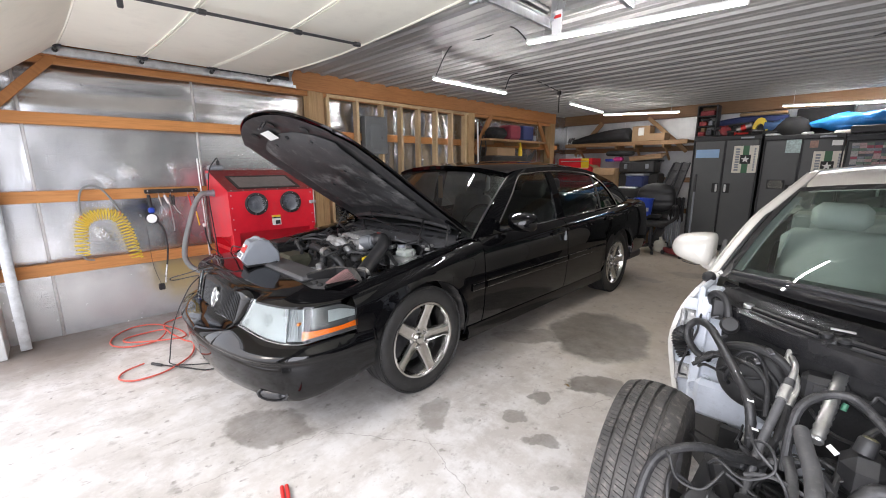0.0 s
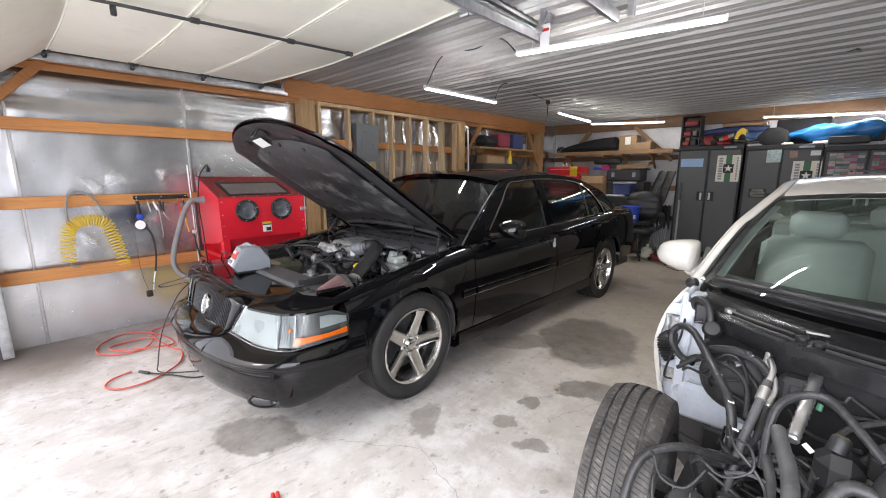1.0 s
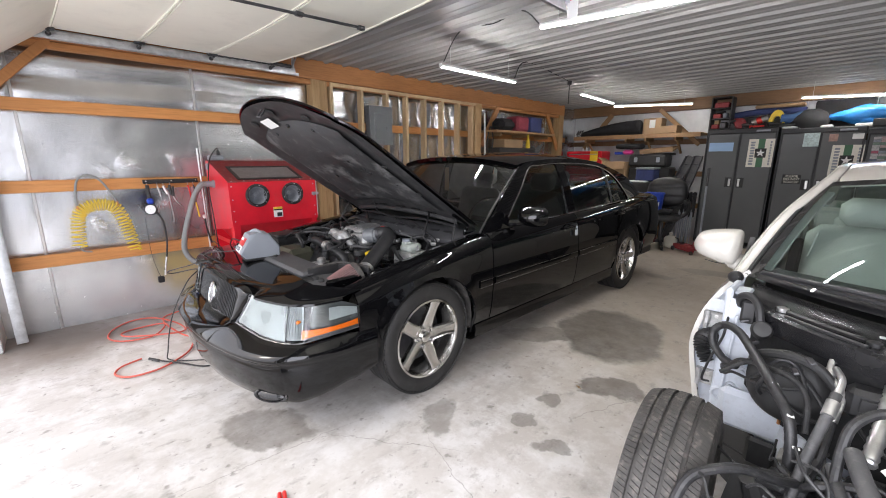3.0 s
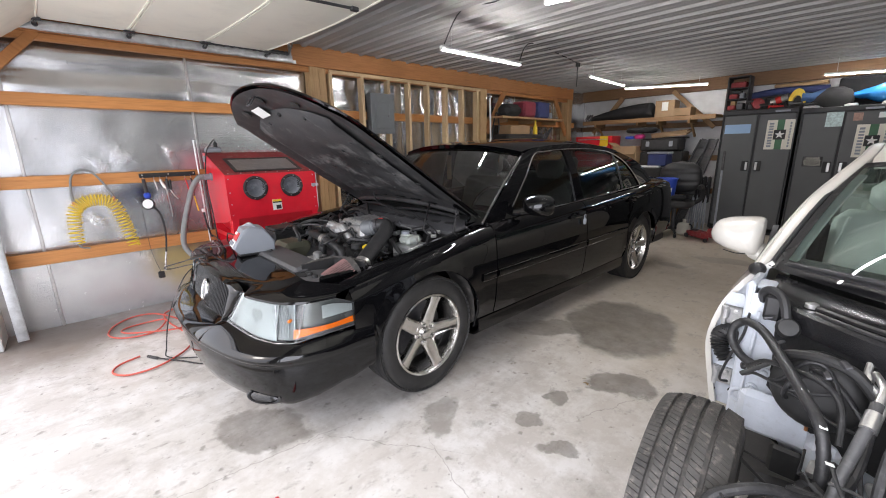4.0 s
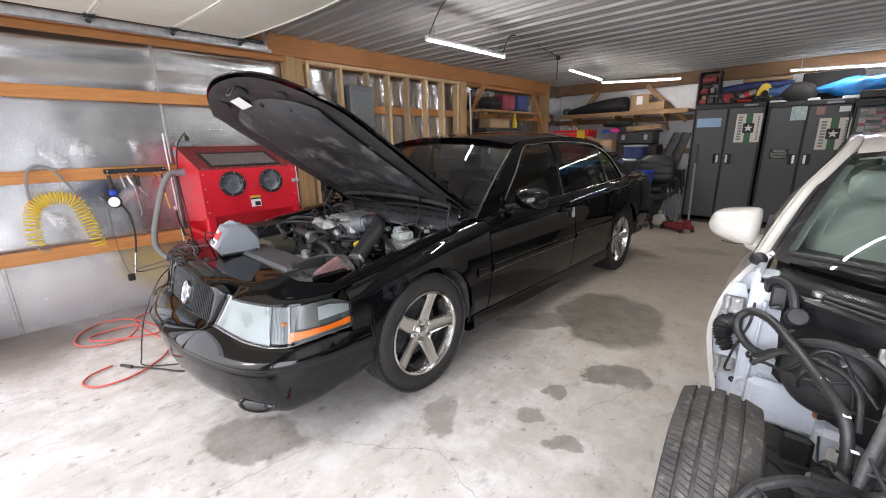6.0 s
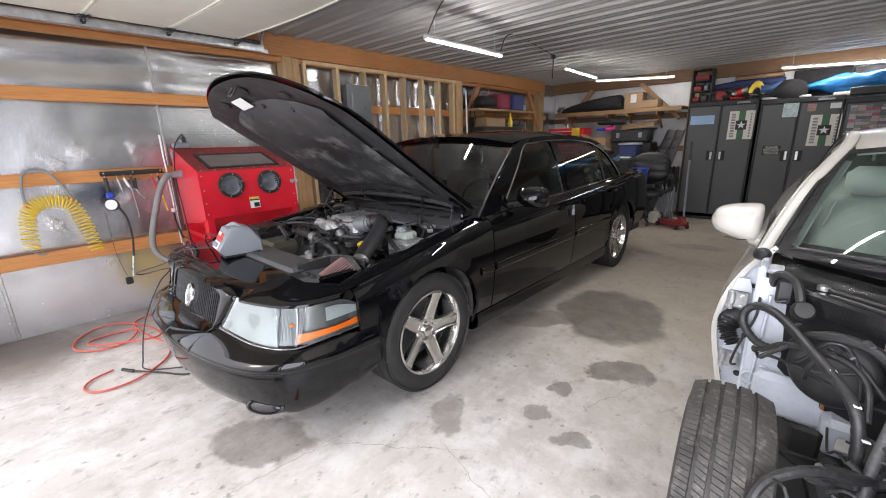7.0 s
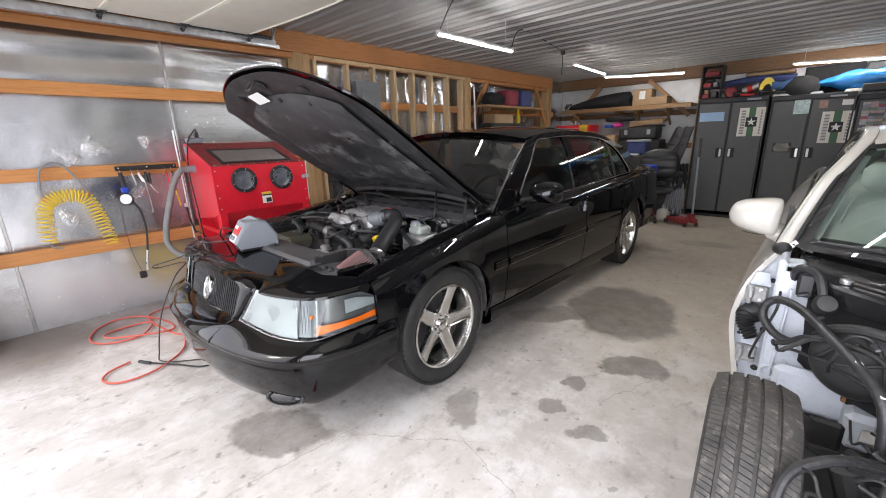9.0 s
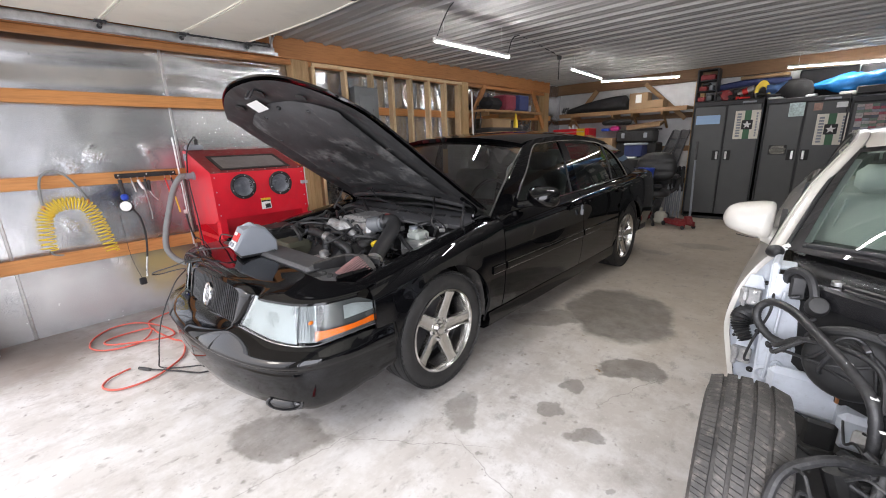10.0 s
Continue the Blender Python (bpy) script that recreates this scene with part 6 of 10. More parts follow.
for k in range(44):
    o = up * math.cos(k * math.tau / 44) + sd * math.sin(k * math.tau / 44)
    bm = BM()
    tube(bm, [a + o * 0.064, a.lerp(b, 0.03) + o * 0.070, a.lerp(b, 0.95) + o * 0.088], 0.0024, 5)
    part("pleat", bm, M_FILTER, filt)
# coolant hoses
bm = BM()
tube(bm, [C(-0.16, 1.40, 0.83), C(-0.05, 1.385, 0.835), C(0.10, 1.372, 0.826), C(0.235, 1.368, 0.81), C(0.33, 1.375, 0.775), C(0.345, 1.36, 0.70)], 0.026, 12)
tube(bm, [C(0.10, 1.365, 0.82), C(0.105, 1.35, 0.75), C(0.11, 1.34, 0.66)], 0.026, 12)
rh = part("radiator_hose", bm, M_HOSE, engine)
bm = BM()
tube(bm, [C(0.075, 1.373, 0.828), C(0.125, 1.372, 0.824)], 0.034, 12)
tube(bm, [C(0.10, 1.364, 0.80), C(0.10, 1.364, 0.85)], 0.022, 10)
part("hose_tee", bm, M_ALU, rh)
bm = BM()
tube(bm, [C(0.106, 1.348, 0.735), C(0.106, 1.345, 0.722)], 0.029, 12)
part("hose_clamp", bm, M_ALU, rh)
bm = BM()
lathe(bm, [(0.036, 0), (0.036, 0.02), (0.030, 0.028), (0.001, 0.028)], 16, Matrix.Translation(C(0.395, 1.45, 0.80)), caps=False)
part("oil_cap", bm, M_BLACKPL, engine)
bm = BM()
lathe(bm, [(0.020, 0), (0.022, 0.02), (0.001, 0.024)], 12, Matrix.LocRotScale(C(0.465, 1.475, 0.805), Euler((0.3, 0.2, 0)), (0.7, 1.2, 1)), caps=False)
part("dipstick_handle", bm, M_YELLOW, engine)
# brake reservoir on its box
bm = BM()
cbox(bm, C(0.585, 1.735, 0.775), (0.18, 0.17, 0.07), 0.012)
mc = part("brake_cylinder", bm, M_CASTALU, sedan)
bm = BM()
cbox(bm, C(0.575, 1.735, 0.832), (0.105, 0.115, 0.05), 0.016)
cbox(bm, C(0.555, 1.715, 0.862), (0.055, 0.055, 0.02), 0.01)
rsv = part("fluid_reservoir", bm, M_RESERVOIR, mc, "translucent white fluid reservoir")
bm = BM()
lathe(bm, [(0.026, 0), (0.026, 0.018), (0.001, 0.02)], 14, Matrix.Translation(C(0.555, 1.715, 0.870)), caps=False)
part("cap", bm, M_GREYPL, rsv)
bm = BM()
lathe(bm, [(0.12, -0.05), (0.125, 0.0), (0.11, 0.04), (0.001, 0.05)], 24, Matrix.LocRotScale(C(0.53, 2.00, 0.76), Euler((radians(90), 0, 0)), None), caps=False)
part("brake_booster", bm, M_BLACKPL, sedan)
# boxes and tanks on the far side
bm = BM()
cbox(bm, C(-0.27, 1.30, 0.70), (0.24, 0.20, 0.16), 0.03)
part("coolant_tank", bm, surf("aged_coolant_tank", (0.10, 0.10, 0.07), 0.4, var=0.2), sedan)
bm = BM()
cbox(bm, C(-0.60, 1.36, 0.745), (0.24, 0.24, 0.14), 0.02)
cbox(bm, C(-0.60, 1.36, 0.825), (0.20, 0.20, 0.02), 0.008)
part("fuse_box", bm, M_BLACKPL, sedan)
bm = BM()
cbox(bm, C(-0.58, 1.75, 0.72), (0.22, 0.28, 0.14), 0.02)
part("battery", bm, M_BLACKPL, sedan)
bm = BM()
cbox(bm, C(0.26, 1.225, 0.735), (0.16, 0.07, 0.05), 0.02)
lathe(bm, [(0.028, 0.02), (0.028, 0.045), (0.018, 0.052), (0.001, 0.055)], 14, Matrix.Translation(C(0.255, 1.25, 0.74)), caps=False)
part("radiator_neck", bm, M_CASTALU, sedan)
# wiring and small hoses
rng = random.Random(5)
for k in range(46):
    x0, y0 = rng.uniform(-0.55, 0.45), rng.uniform(1.35, 2.0)
    pts, z0 = [], rng.uniform(0.76, 0.86)
    a = rng.uniform(0, math.tau)
    for i in range(5):
        pts.append(C(max(-0.68, min(0.66, x0 + 0.07 * i * math.cos(a) + rng.uniform(-0.03, 0.03))), max(1.3, min(2.05, y0 + 0.07 * i * math.sin(a) + rng.uniform(-0.03, 0.03))), z0 + 0.035 * math.sin(i * 1.1) + rng.uniform(-0.015, 0.015)))
    bm = BM()
    tube(bm, pts, rng.choice((0.005, 0.007, 0.010, 0.014)), 7, sub=4)
    part("wiring_loom", bm, rng.choice((M_BLACKPL, M_HOSE, M_BLACKPL, M_GREYHOSE)), engine)
for k in range(64):
    c = C(rng.uniform(-0.5, 0.42), rng.uniform(1.38, 2.0), rng.uniform(0.74, 0.85))
    bm = BM()
    cbox(bm, (0, 0, 0), (rng.uniform(0.02, 0.05), rng.uniform(0.02, 0.06), rng.uniform(0.02, 0.045)), 0.006, Matrix.LocRotScale(c, Euler((rng.uniform(-0.6, 0.6), rng.uniform(-0.6, 0.6), rng.uniform(0, 3))), None))
    part("connector", bm, rng.choice((M_BLACKPL, M_BLACKPL, M_CASTALU, M_ALU, M_DKSTEEL, M_BLACKPL)), engine)
bm = BM()
tube(bm, [C(0.60, 1.85, 0.80), C(0.50, 1.96, 0.88), C(0.25, 1.95, 0.90), C(0.0, 2.0, 0.885), C(-0.4, 2.05, 0.87)], 0.008, 7)
part("heater_hose", bm, M_GREYHOSE, engine)

# pale speed-control cable along the cowl, and the hoses that drop from the hood
bm = BM()
tube(bm, [C(-0.42, 1.90, 0.865), C(-0.1, 1.885, 0.875), C(0.22, 1.875, 0.872), C(0.44, 1.86, 0.862), C(0.56, 1.80, 0.850), C(0.70, 1.70, 0.835)], 0.0055, 7)
part("control_cable", bm, M_PALEHOSE, engine, "pale grey control cable")
for pts, r in (([(0.30, 1.97, 0.955), (0.46, 1.93, 0.92), (0.62, 1.90, 0.885), (0.70, 1.86, 0.87)], 0.005), ([(-0.42, 2.02, 0.955), (-0.30, 1.95, 0.925), (-0.16, 1.885, 0.895)], 0.011), ([(-0.60, 1.95, 0.86), (-0.50, 1.82, 0.93), (-0.38, 1.80, 0.90), (-0.36, 1.84, 0.82)], 0.007), ([(-0.30, 1.90, 0.83), (-0.24, 1.80, 0.915), (-0.12, 1.80, 0.925), (-0.06, 1.86, 0.87)], 0.006), ([(-0.52, 1.55, 0.84), (-0.42, 1.50, 0.875), (-0.28, 1.56, 0.885), (-0.20, 1.64, 0.86)], 0.008), ([(-0.46, 1.42, 0.80), (-0.34, 1.40, 0.86), (-0.22, 1.46, 0.875), (-0.14, 1.52, 0.855)], 0.010)):
    bm = BM()
    tube(bm, [C(*p) for p in pts], r, 7)
    part("vacuum_hose", bm, M_HOSE, engine)
for x, y, z, rz in ((0.66, 1.90, 0.868, 0.3), (0.62, 1.86, 0.862, -0.4), (0.69, 1.84, 0.855, 0.8)):
    part("connector", cbox(BM(), (0, 0, 0), (0.035, 0.022, 0.020), 0.004, Matrix.LocRotScale(C(x, y, z), Euler((0.2, 0, rz)), None)), M_CASTALU, engine)
# bolts and silver fittings over the manifold
for k in range(26):
    c = C(rng.uniform(-0.14, 0.30), rng.uniform(1.47, 1.96), rng.uniform(0.885, 0.905))
    bm = BM()
    lathe(bm, [(0.010, -0.02), (0.010, 0.006), (0.006, 0.010), (0.001, 0.010)], 6, Matrix.LocRotScale(c, Euler((rng.uniform(-0.3, 0.3), rng.uniform(-0.3, 0.3), 0)), None), caps=False)
    part("bolt", bm, rng.choice((M_ALU, M_DKSTEEL, M_BLACKPL)), engine)
# flat finned cover on the intake
bm = BM()
cbox(bm, C(0.05, 1.72, 0.905), (0.24, 0.22, 0.022), 0.008)
for k in range(5):
    cbox(bm, C(-0.03 + 0.04 * k, 1.72, 0.918), (0.012, 0.19, 0.012), 0.003)
part("plenum_cover", bm, M_CASTALU, engine)

# battery charger resting on the radiator cover
chg = thing("battery_charger", "grey wedge-shaped battery charger with red dial panel resting on the car", "charger", Matrix.LocRotScale(V(-2.735, 1.005, 0.778), Euler((0, 0, radians(82))), (0.88, 0.90, 0.95)))
bm = BM()
sec = [(-0.115, 0.012), (-0.150, 0.05), (-0.075, 0.165), (-0.03, 0.178), (0.055, 0.165), (0.120, 0.075), (0.120, 0.012)]
rows = []
for x, k in ((-0.088, 0.93), (-0.080, 1.0), (0.080, 1.0), (0.088, 0.93)):
    rows.append([V(y * k, x, 0.012 + (z - 0.012) * k) for y, z in sec])
vs = quad_grid(bm, rows, closed=True)
bm.faces.new(vs[0][::-1])
bm.faces.new(vs[-1])
part("case", bm, M_GREYPL, chg, local=True)
part("base", cbox(BM(), (0.0, 0, 0.006), (0.24, 0.17, 0.026), 0.008), M_BLACKPL, chg, local=True)
tilt = math.atan2(0.115, 0.075)
m = Matrix.LocRotScale((-0.1145, 0, 0.109), Euler((0, -tilt, 0)), None)
pan = part("dial_panel", cbox(BM(), (0.012, 0, 0), (0.055, 0.12, 0.004), 0.001, m), M_REDPL, chg, "red control panel", local=True)
part("dial", cbox(BM(), (0.028, 0.02, 0.003), (0.020, 0.06, 0.003), 0.001, m), M_PAPER, pan, local=True)
part("switch_label", cbox(BM(), (-0.042, 0.0, 0.0), (0.045, 0.11, 0.004), 0.001, m), M_PAPER, chg, local=True)
for k in (-1, 1):
    bm = BM()
    lathe(bm, [(0.014, 0.0), (0.014, 0.012), (0.001, 0.013)], 12, m @ Matrix.Translation((-0.042, 0.026 * k, 0.002)), caps=False)
    part("knob", bm, M_GREYPL, chg, local=True)
bm = BM()
tube(bm, [V(-0.06, 0.07, 0.15), V(-0.02, 0.0, 0.186), V(0.02, -0.06, 0.16)], 0.012, 8)
part("carry_handle", bm, M_GREYPL, chg, local=True)
bm = BM()
tube(bm, [(-2.78, 1.02, 0.80), (-2.72, 0.98, 0.765), (-2.68, 1.0, 0.77), (-2.60, 1.06, 0.80)], 0.007, 7)
part("clamp_lead", bm, M_BLACKPL, chg)

# ---- red blast cabinet against the side wall ----
RY0, RY1 = 1.195, 1.985
blast = thing("blast_cabinet", "red steel sandblasting cabinet with two glove ports on legs", "blast cabinet", Matrix.Translation((-4.25, 1.62, 0)))
PROFILE = [(-4.475, 0.72), (-4.475, 1.385), (-4.42, 1.385), (-3.875, 1.200), (-3.860, 0.825), (-3.95, 0.79)]


def red_panel(name, poly_rows, mat=M_REDPAINT, t=0.006, label=""):
    bm = BM()
    sheet(bm, poly_rows, t)
    return part(name, bm, mat, blast, label)


def across(a, b, n=6):
    return [[V(lerp(a[0], b[0], j / 4), lerp(RY0, RY1, i / n), lerp(a[1], b[1], j / 4)) for i in range(n + 1)] for j in range(5)]


PORTS = ((1.425, 1.078), (1.750, 1.080))


def pierced_front():
    """The upright front sheet with a round hole for each glove port."""
    bm = BM()

    def at(y, z):
        return bm.verts.new((lerp(-3.860, -3.875, (z - 0.825) / 0.375), y, z))

    def plate(y0, y1, z0, z1):
        bm.faces.new([at(y0, z0), at(y1, z0), at(y1, z1), at(y0, z1)])

    zl, zh, h, n = 0.97, 1.188, 0.109, 24
    plate(RY0, RY1, 0.825, zl)
    plate(RY0, RY1, zh, 1.200)
    edges = [RY0] + [v for y, _ in PORTS for v in (y - h, y + h)] + [RY1]
    for y0, y1 in zip(edges[::2], edges[1::2]):
        plate(y0, y1, zl, zh)
    for yc, zc in PORTS:
        ring, rim = [], []
        for k in range(n):
            a = math.tau * k / n
            c, s2 = math.cos(a), math.sin(a)
            r = h / max(abs(c), abs(s2))
            rim.append(at(yc + r * c, max(zl, min(zh, zc + r * s2))))
            ring.append(at(yc + 0.079 * c, zc + 0.079 * s2))
        for k in range(n):
            bm.faces.new((rim[k], rim[(k + 1) % n], ring[(k + 1) % n], ring[k]))
    bmesh.ops.recalc_face_normals(bm, faces=bm.faces[:])
    return part("front_panel", bm, M_REDPAINT, blast)


pierced_front()
red_panel("lid", across((-4.42, 1.385), (-3.875, 1.200)), M_REDDUST, label="dust-covered sloping red lid")
red_panel("top", across((-4.475, 1.385), (-4.42, 1.385)), M_REDDUST)
red_panel("back_panel", across((-4.475, 0.72), (-4.475, 1.385)))
red_panel("hopper_front", across((-3.865, 0.825), (-4.08, 0.50)))
red_panel("hopper_back", across((-4.30, 0.50), (-4.47, 0.815)))
for y, sg in ((RY0, -1), (RY1, 1)):
    bm = BM()
    a = [bm.verts.new((x, y, z)) for x, z in PROFILE]
    bm.faces.new(a if sg < 0 else a[::-1])
    thicken(bm, 0.006)
    part("side_panel", bm, M_REDPAINT, blast)
    bm = BM()
    a = [bm.verts.new(p) for p in ((-3.868, y, 0.82), (-4.08, y + sg * -0.22, 0.50), (-4.30, y + sg * -0.22, 0.50), (-4.47, y, 0.81))]
    bm.faces.new(a)
    thicken(bm, 0.005)
    part("hopper_side", bm, M_REDPAINT, blast)
    for x in (-4.44, -3.905):
        bm = BM()
        cbox(bm, (x, y - sg * 0.004, 0.42), (0.075 if x > -4.2 else 0.05, 0.005, 0.84), 0.001)
        cbox(bm, (x + (0.036 if x > -4.2 else -0.024), y - sg * 0.030, 0.42), (0.005, 0.055, 0.84), 0.001)
        part("leg", bm, M_REDPAINT, blast)
    bm = BM()
    cbox(bm, (-4.17, y - sg * 0.004, 0.66), (0.52, 0.005, 0.035), 0.001)
    part("cross_brace", bm, M_REDPAINT, blast)
# viewing window in the lid
lid_u = (V(-3.875, 0, 1.200) - V(-4.42, 0, 1.385)).normalized()
lid_n = V(0.3214, 0, 0.9469)
lid_m = Matrix((V(0, 1, 0), lid_u, lid_n)).transposed().to_4x4()
lid_m.translation = V(-4.085, 1.59, 1.2713)
lid_m = lid_m @ Matrix.Translation((0, 0, 0.002))
bm = BM()
for x, y, sx, sy in ((0, -0.155, 0.60, 0.030), (0, 0.155, 0.60, 0.030), (-0.285, 0, 0.030, 0.284), (0.285, 0, 0.030, 0.284)):
    cbox(bm, (x, y, 0.003), (sx, sy, 0.008), 0.002, lid_m)
win = part("window_frame", bm, M_BLACKPL, blast)
part("window_pane", cbox(BM(), (0, 0, 0.002), (0.55, 0.290, 0.004), 0.001, lid_m), surf("dusty_window", (0.20, 0.19, 0.19), 0.35, var=0.2, scale=7, bstr=0.1, dirt=0.5, dirtcol=(0.34, 0.32, 0.31)), win, "cloudy dusty window")
# glove ports
fr_n = V(0.9992, 0, 0.04)
for yc, zc in PORTS:
    fm = Matrix((V(0, 1, 0), V(-0.04, 0, 0.9992), fr_n)).transposed().to_4x4()
    fm.translation = V(-3.870, yc, zc) + fr_n * 0.003
    bm = BM()
    lathe(bm, [(0.0775, -0.05), (0.078, 0.0), (0.104, 0.0), (0.104, 0.010), (0.098, 0.013), (0.084, 0.013), (0.080, 0.009), (0.080, 0.0)], 36, fm, caps=False)
    port = part("glove_port", bm, M_BLACKPL, blast)
    bm = BM()
    rows = []
    for r, h, dx in ((0.079, 0.006, 0), (0.076, -0.03, 0.002), (0.072, -0.08, 0.006), (0.064, -0.13, 0.014), (0.050, -0.17, 0.022), (0.030, -0.19, 0.028), (0.001, -0.195, 0.030)):
        rows.append([fm @ V(dx + r * math.cos(k * math.tau / 24), r * math.sin(k * math.tau / 24) * (1 - 0.2 * (dx / 0.024)), h + 0.010 * math.sin(k * math.tau / 24 * 3 + r * 40) * (h < 0)) for k in range(24)])
    quad_grid(bm, rows, closed=True)
    part("glove", bm, surf("rubber_glove", (0.42, 0.43, 0.46), 0.55, var=0.3, scale=12, bstr=0.3), port, "grey rubber glove pushed into the port")
    for k in range(6):
        a = math.tau * k / 6 + 0.3
        bm = BM()
        lathe(bm, [(0.005, 0.011), (0.005, 0.016), (0.001, 0.017)], 8, fm @ Matrix.Translation((0.092 * math.cos(a), 0.092 * math.sin(a), 0)), caps=False)
        part("screw", bm, M_ALU, port)
fm = Matrix((V(0, 1, 0), V(-0.04, 0, 0.9992), fr_n)).transposed().to_4x4()
fm.translation = V(-3.8636, 1.595, 0.915) + fr_n * 0.005
lab = part("caution_label", cbox(BM(), (0, 0, 0), (0.085, 0.095, 0.002), 0.0005, fm), M_PAPER, blast, "worn caution label in yellow, white and black")
part("label_band", cbox(BM(), (0, 0.038, 0.001), (0.083, 0.018, 0.0025), 0.0005, fm), M_YELLOW, lab)
part("label_band", cbox(BM(), (0, 0.022, 0.001), (0.083, 0.012, 0.0025), 0.0005, fm), M_INK, lab)
part("label_picture", cbox(BM(), (0.012, -0.022, 0.001), (0.046, 0.036, 0.0025), 0.0005, fm), M_BLACKPL, lab)
# rows of screws along the edges
scr = bpy.data.meshes.new("screw")
bm = BM()
lathe(bm, [(0.0055, -0.001), (0.0055, 0.002), (0.003, 0.0035), (0.0005, 0.004)], 8, None, caps=False)
bm.to_mesh(scr)
bm.free()
scr.materials.append(M_ALU)
for k in range(8):
    yy = lerp(RY0 + 0.03, RY1 - 0.03, k / 7)
    part("screw", scr, None, blast, at=Matrix.Translation((-4.445, yy, 1.391)))
    part("screw", scr, None, blast, at=lid_m @ Matrix.Translation((yy - 1.59, 0.198, 0.001)))
for z in (1.165, 1.05, 0.95, 0.86):
    for yy in (RY0 + 0.018, RY1 - 0.018):
        part("screw", scr, None, blast, at=Matrix.LocRotScale(V(-3.871 + (1.10 - z) * 0.04 + 0.001, yy, z), Euler((0, radians(90), 0)), None))
# latch and door strip at the end
bm = BM()
cbox(bm, (-3.855, RY1 + 0.010, 1.07), (0.05, 0.012, 0.025), 0.003)
cbox(bm, (-3.855, RY1 - 0.02, 1.07), (0.012, 0.05, 0.03), 0.003)
part("latch", bm, M_GALV, blast)
part("door_edge", cbox(BM(), (-3.868, RY1 + 0.012, 1.03), (0.012, 0.006, 0.36), 0.002), M_ALU, blast)
# hose port on the end panel
bm = BM()
lathe(bm, [(0.035, 0), (0.035, 0.02), (0.028, 0.022), (0.028, 0.07)], 16, Matrix.LocRotScale(V(-4.27, RY0, 1.175), Euler((radians(90), 0, 0)), None))
part("hose_port", bm, M_GREYPL, blast)
bm = BM()
cbox(bm, (-4.40, RY0 - 0.012, 1.33), (0.05, 0.02, 0.06), 0.006)
part("switch_box", bm, M_GREYPL, blast)
bm = BM()
tube(bm, [(-4.27, 1.13, 1.175), (-4.27, 1.08, 1.168), (-4.29, 1.02, 1.07), (-4.31, 0.97, 0.92), (-4.34, 0.915, 0.72), (-4.35, 0.90, 0.57), (-4.31, 0.95, 0.47), (-4.24, 1.06, 0.42), (-4.15, 1.22, 0.43), (-4.08, 1.40, 0.45)], 0.024, 12, sub=12, ripple=0.0015)
part("vacuum_hose", bm, M_PALEHOSE, blast, "ribbed grey vacuum hose")
# small transformer on top with its cable
tr = thing("power_adapter", "grey power adapter box with a black plug on the cabinet", "adapter", Matrix.Translation((-4.40, 1.26, 1.39)))
bm = BM()
cbox(bm, (-4.43, 1.27, 1.411), (0.09, 0.13, 0.045), 0.012)
part("case", bm, M_GREYPL, tr)
bm = BM()
cbox(bm, (-4.41, 1.29, 1.455), (0.022, 0.03, 0.05), 0.006)
tube(bm, [(-4.41, 1.29, 1.48), (-4.405, 1.28, 1.50), (-4.37, 1.21, 1.42), (-4.33, 1.17, 1.30), (-4.25, 1.135, 1.10), (-4.22, 1.14, 0.85), (-4.2, 1.145, 0.55)], 0.005, 6)
part("cable", bm, M_BLACKPL, tr)

# electrical panel on the studs
pan = thing("breaker_panel", "grey steel electrical breaker panel with closed door", "electrical panel", Matrix.Translation((-4.48, 3.22, 1.58)))
bm = BM()
cbox(bm, (-4.475, 3.222, 1.815), (0.10, 0.345, 0.47), 0.006)
part("box", bm, M_PANEL, pan)
bm = BM()
cbox(bm, (-4.421, 3.215, 1.80), (0.012, 0.20, 0.32), 0.004)
door = part("door", bm, M_PANEL, pan)
part("door_latch", cbox(BM(), (-4.411, 3.295, 1.79), (0.010, 0.012, 0.03), 0.003), M_DKSTEEL, door)

# ---- air hose, tool rack and inflator on the wall ----
coil = thing("coiled_air_hose", "yellow coiled air hose hanging from a grey hose loop", "air hose", Matrix.Translation((-4.44, 0.34, 1.0)))
bm = BM()
centre = smooth_path([(-4.43, 0.193, 0.70), (-4.43, 0.203, 0.85), (-4.43, 0.224, 0.96), (-4.43, 0.29, 1.018), (-4.43, 0.38, 1.03), (-4.43, 0.462, 0.995), (-4.42, 0.503, 0.88), (-4.42, 0.527, 0.76), (-4.42, 0.548, 0.62)], 60)
pts, turns = [], 38
n = len(centre)
for i in range(n):
    d = (centre[min(i + 1, n - 1)] - centre[max(i - 1, 0)]).normalized()
    a = V(1, 0, 0)
    b = d.cross(a).normalized()
    ph = math.tau * turns * i / n
    r = 0.044 + 0.004 * math.sin(i * 0.21)
    pts.append(centre[i] + a * (r * 0.55 * math.cos(ph)) + b * (r * math.sin(ph)))
tube(bm, pts, 0.0044, 6, sub=1)
part("coil", bm, M_YELLOW, coil)
bm = BM()
tube(bm, [(-4.43, 0.222, 1.03), (-4.45, 0.225, 1.12), (-4.46, 0.25, 1.23), (-4.46, 0.315, 1.272), (-4.46, 0.385, 1.235), (-4.45, 0.44, 1.14), (-4.43, 0.475, 1.045)], 0.008, 8)
part("hose_tail", bm, M_PALEHOSE, coil)
bm = BM()
tube(bm, [(-4.43, 0.193, 0.695), (-4.44, 0.21, 0.66), (-4.45, 0.26, 0.645)], 0.007, 8)
part("hose_tail", bm, M_PALEHOSE, coil)
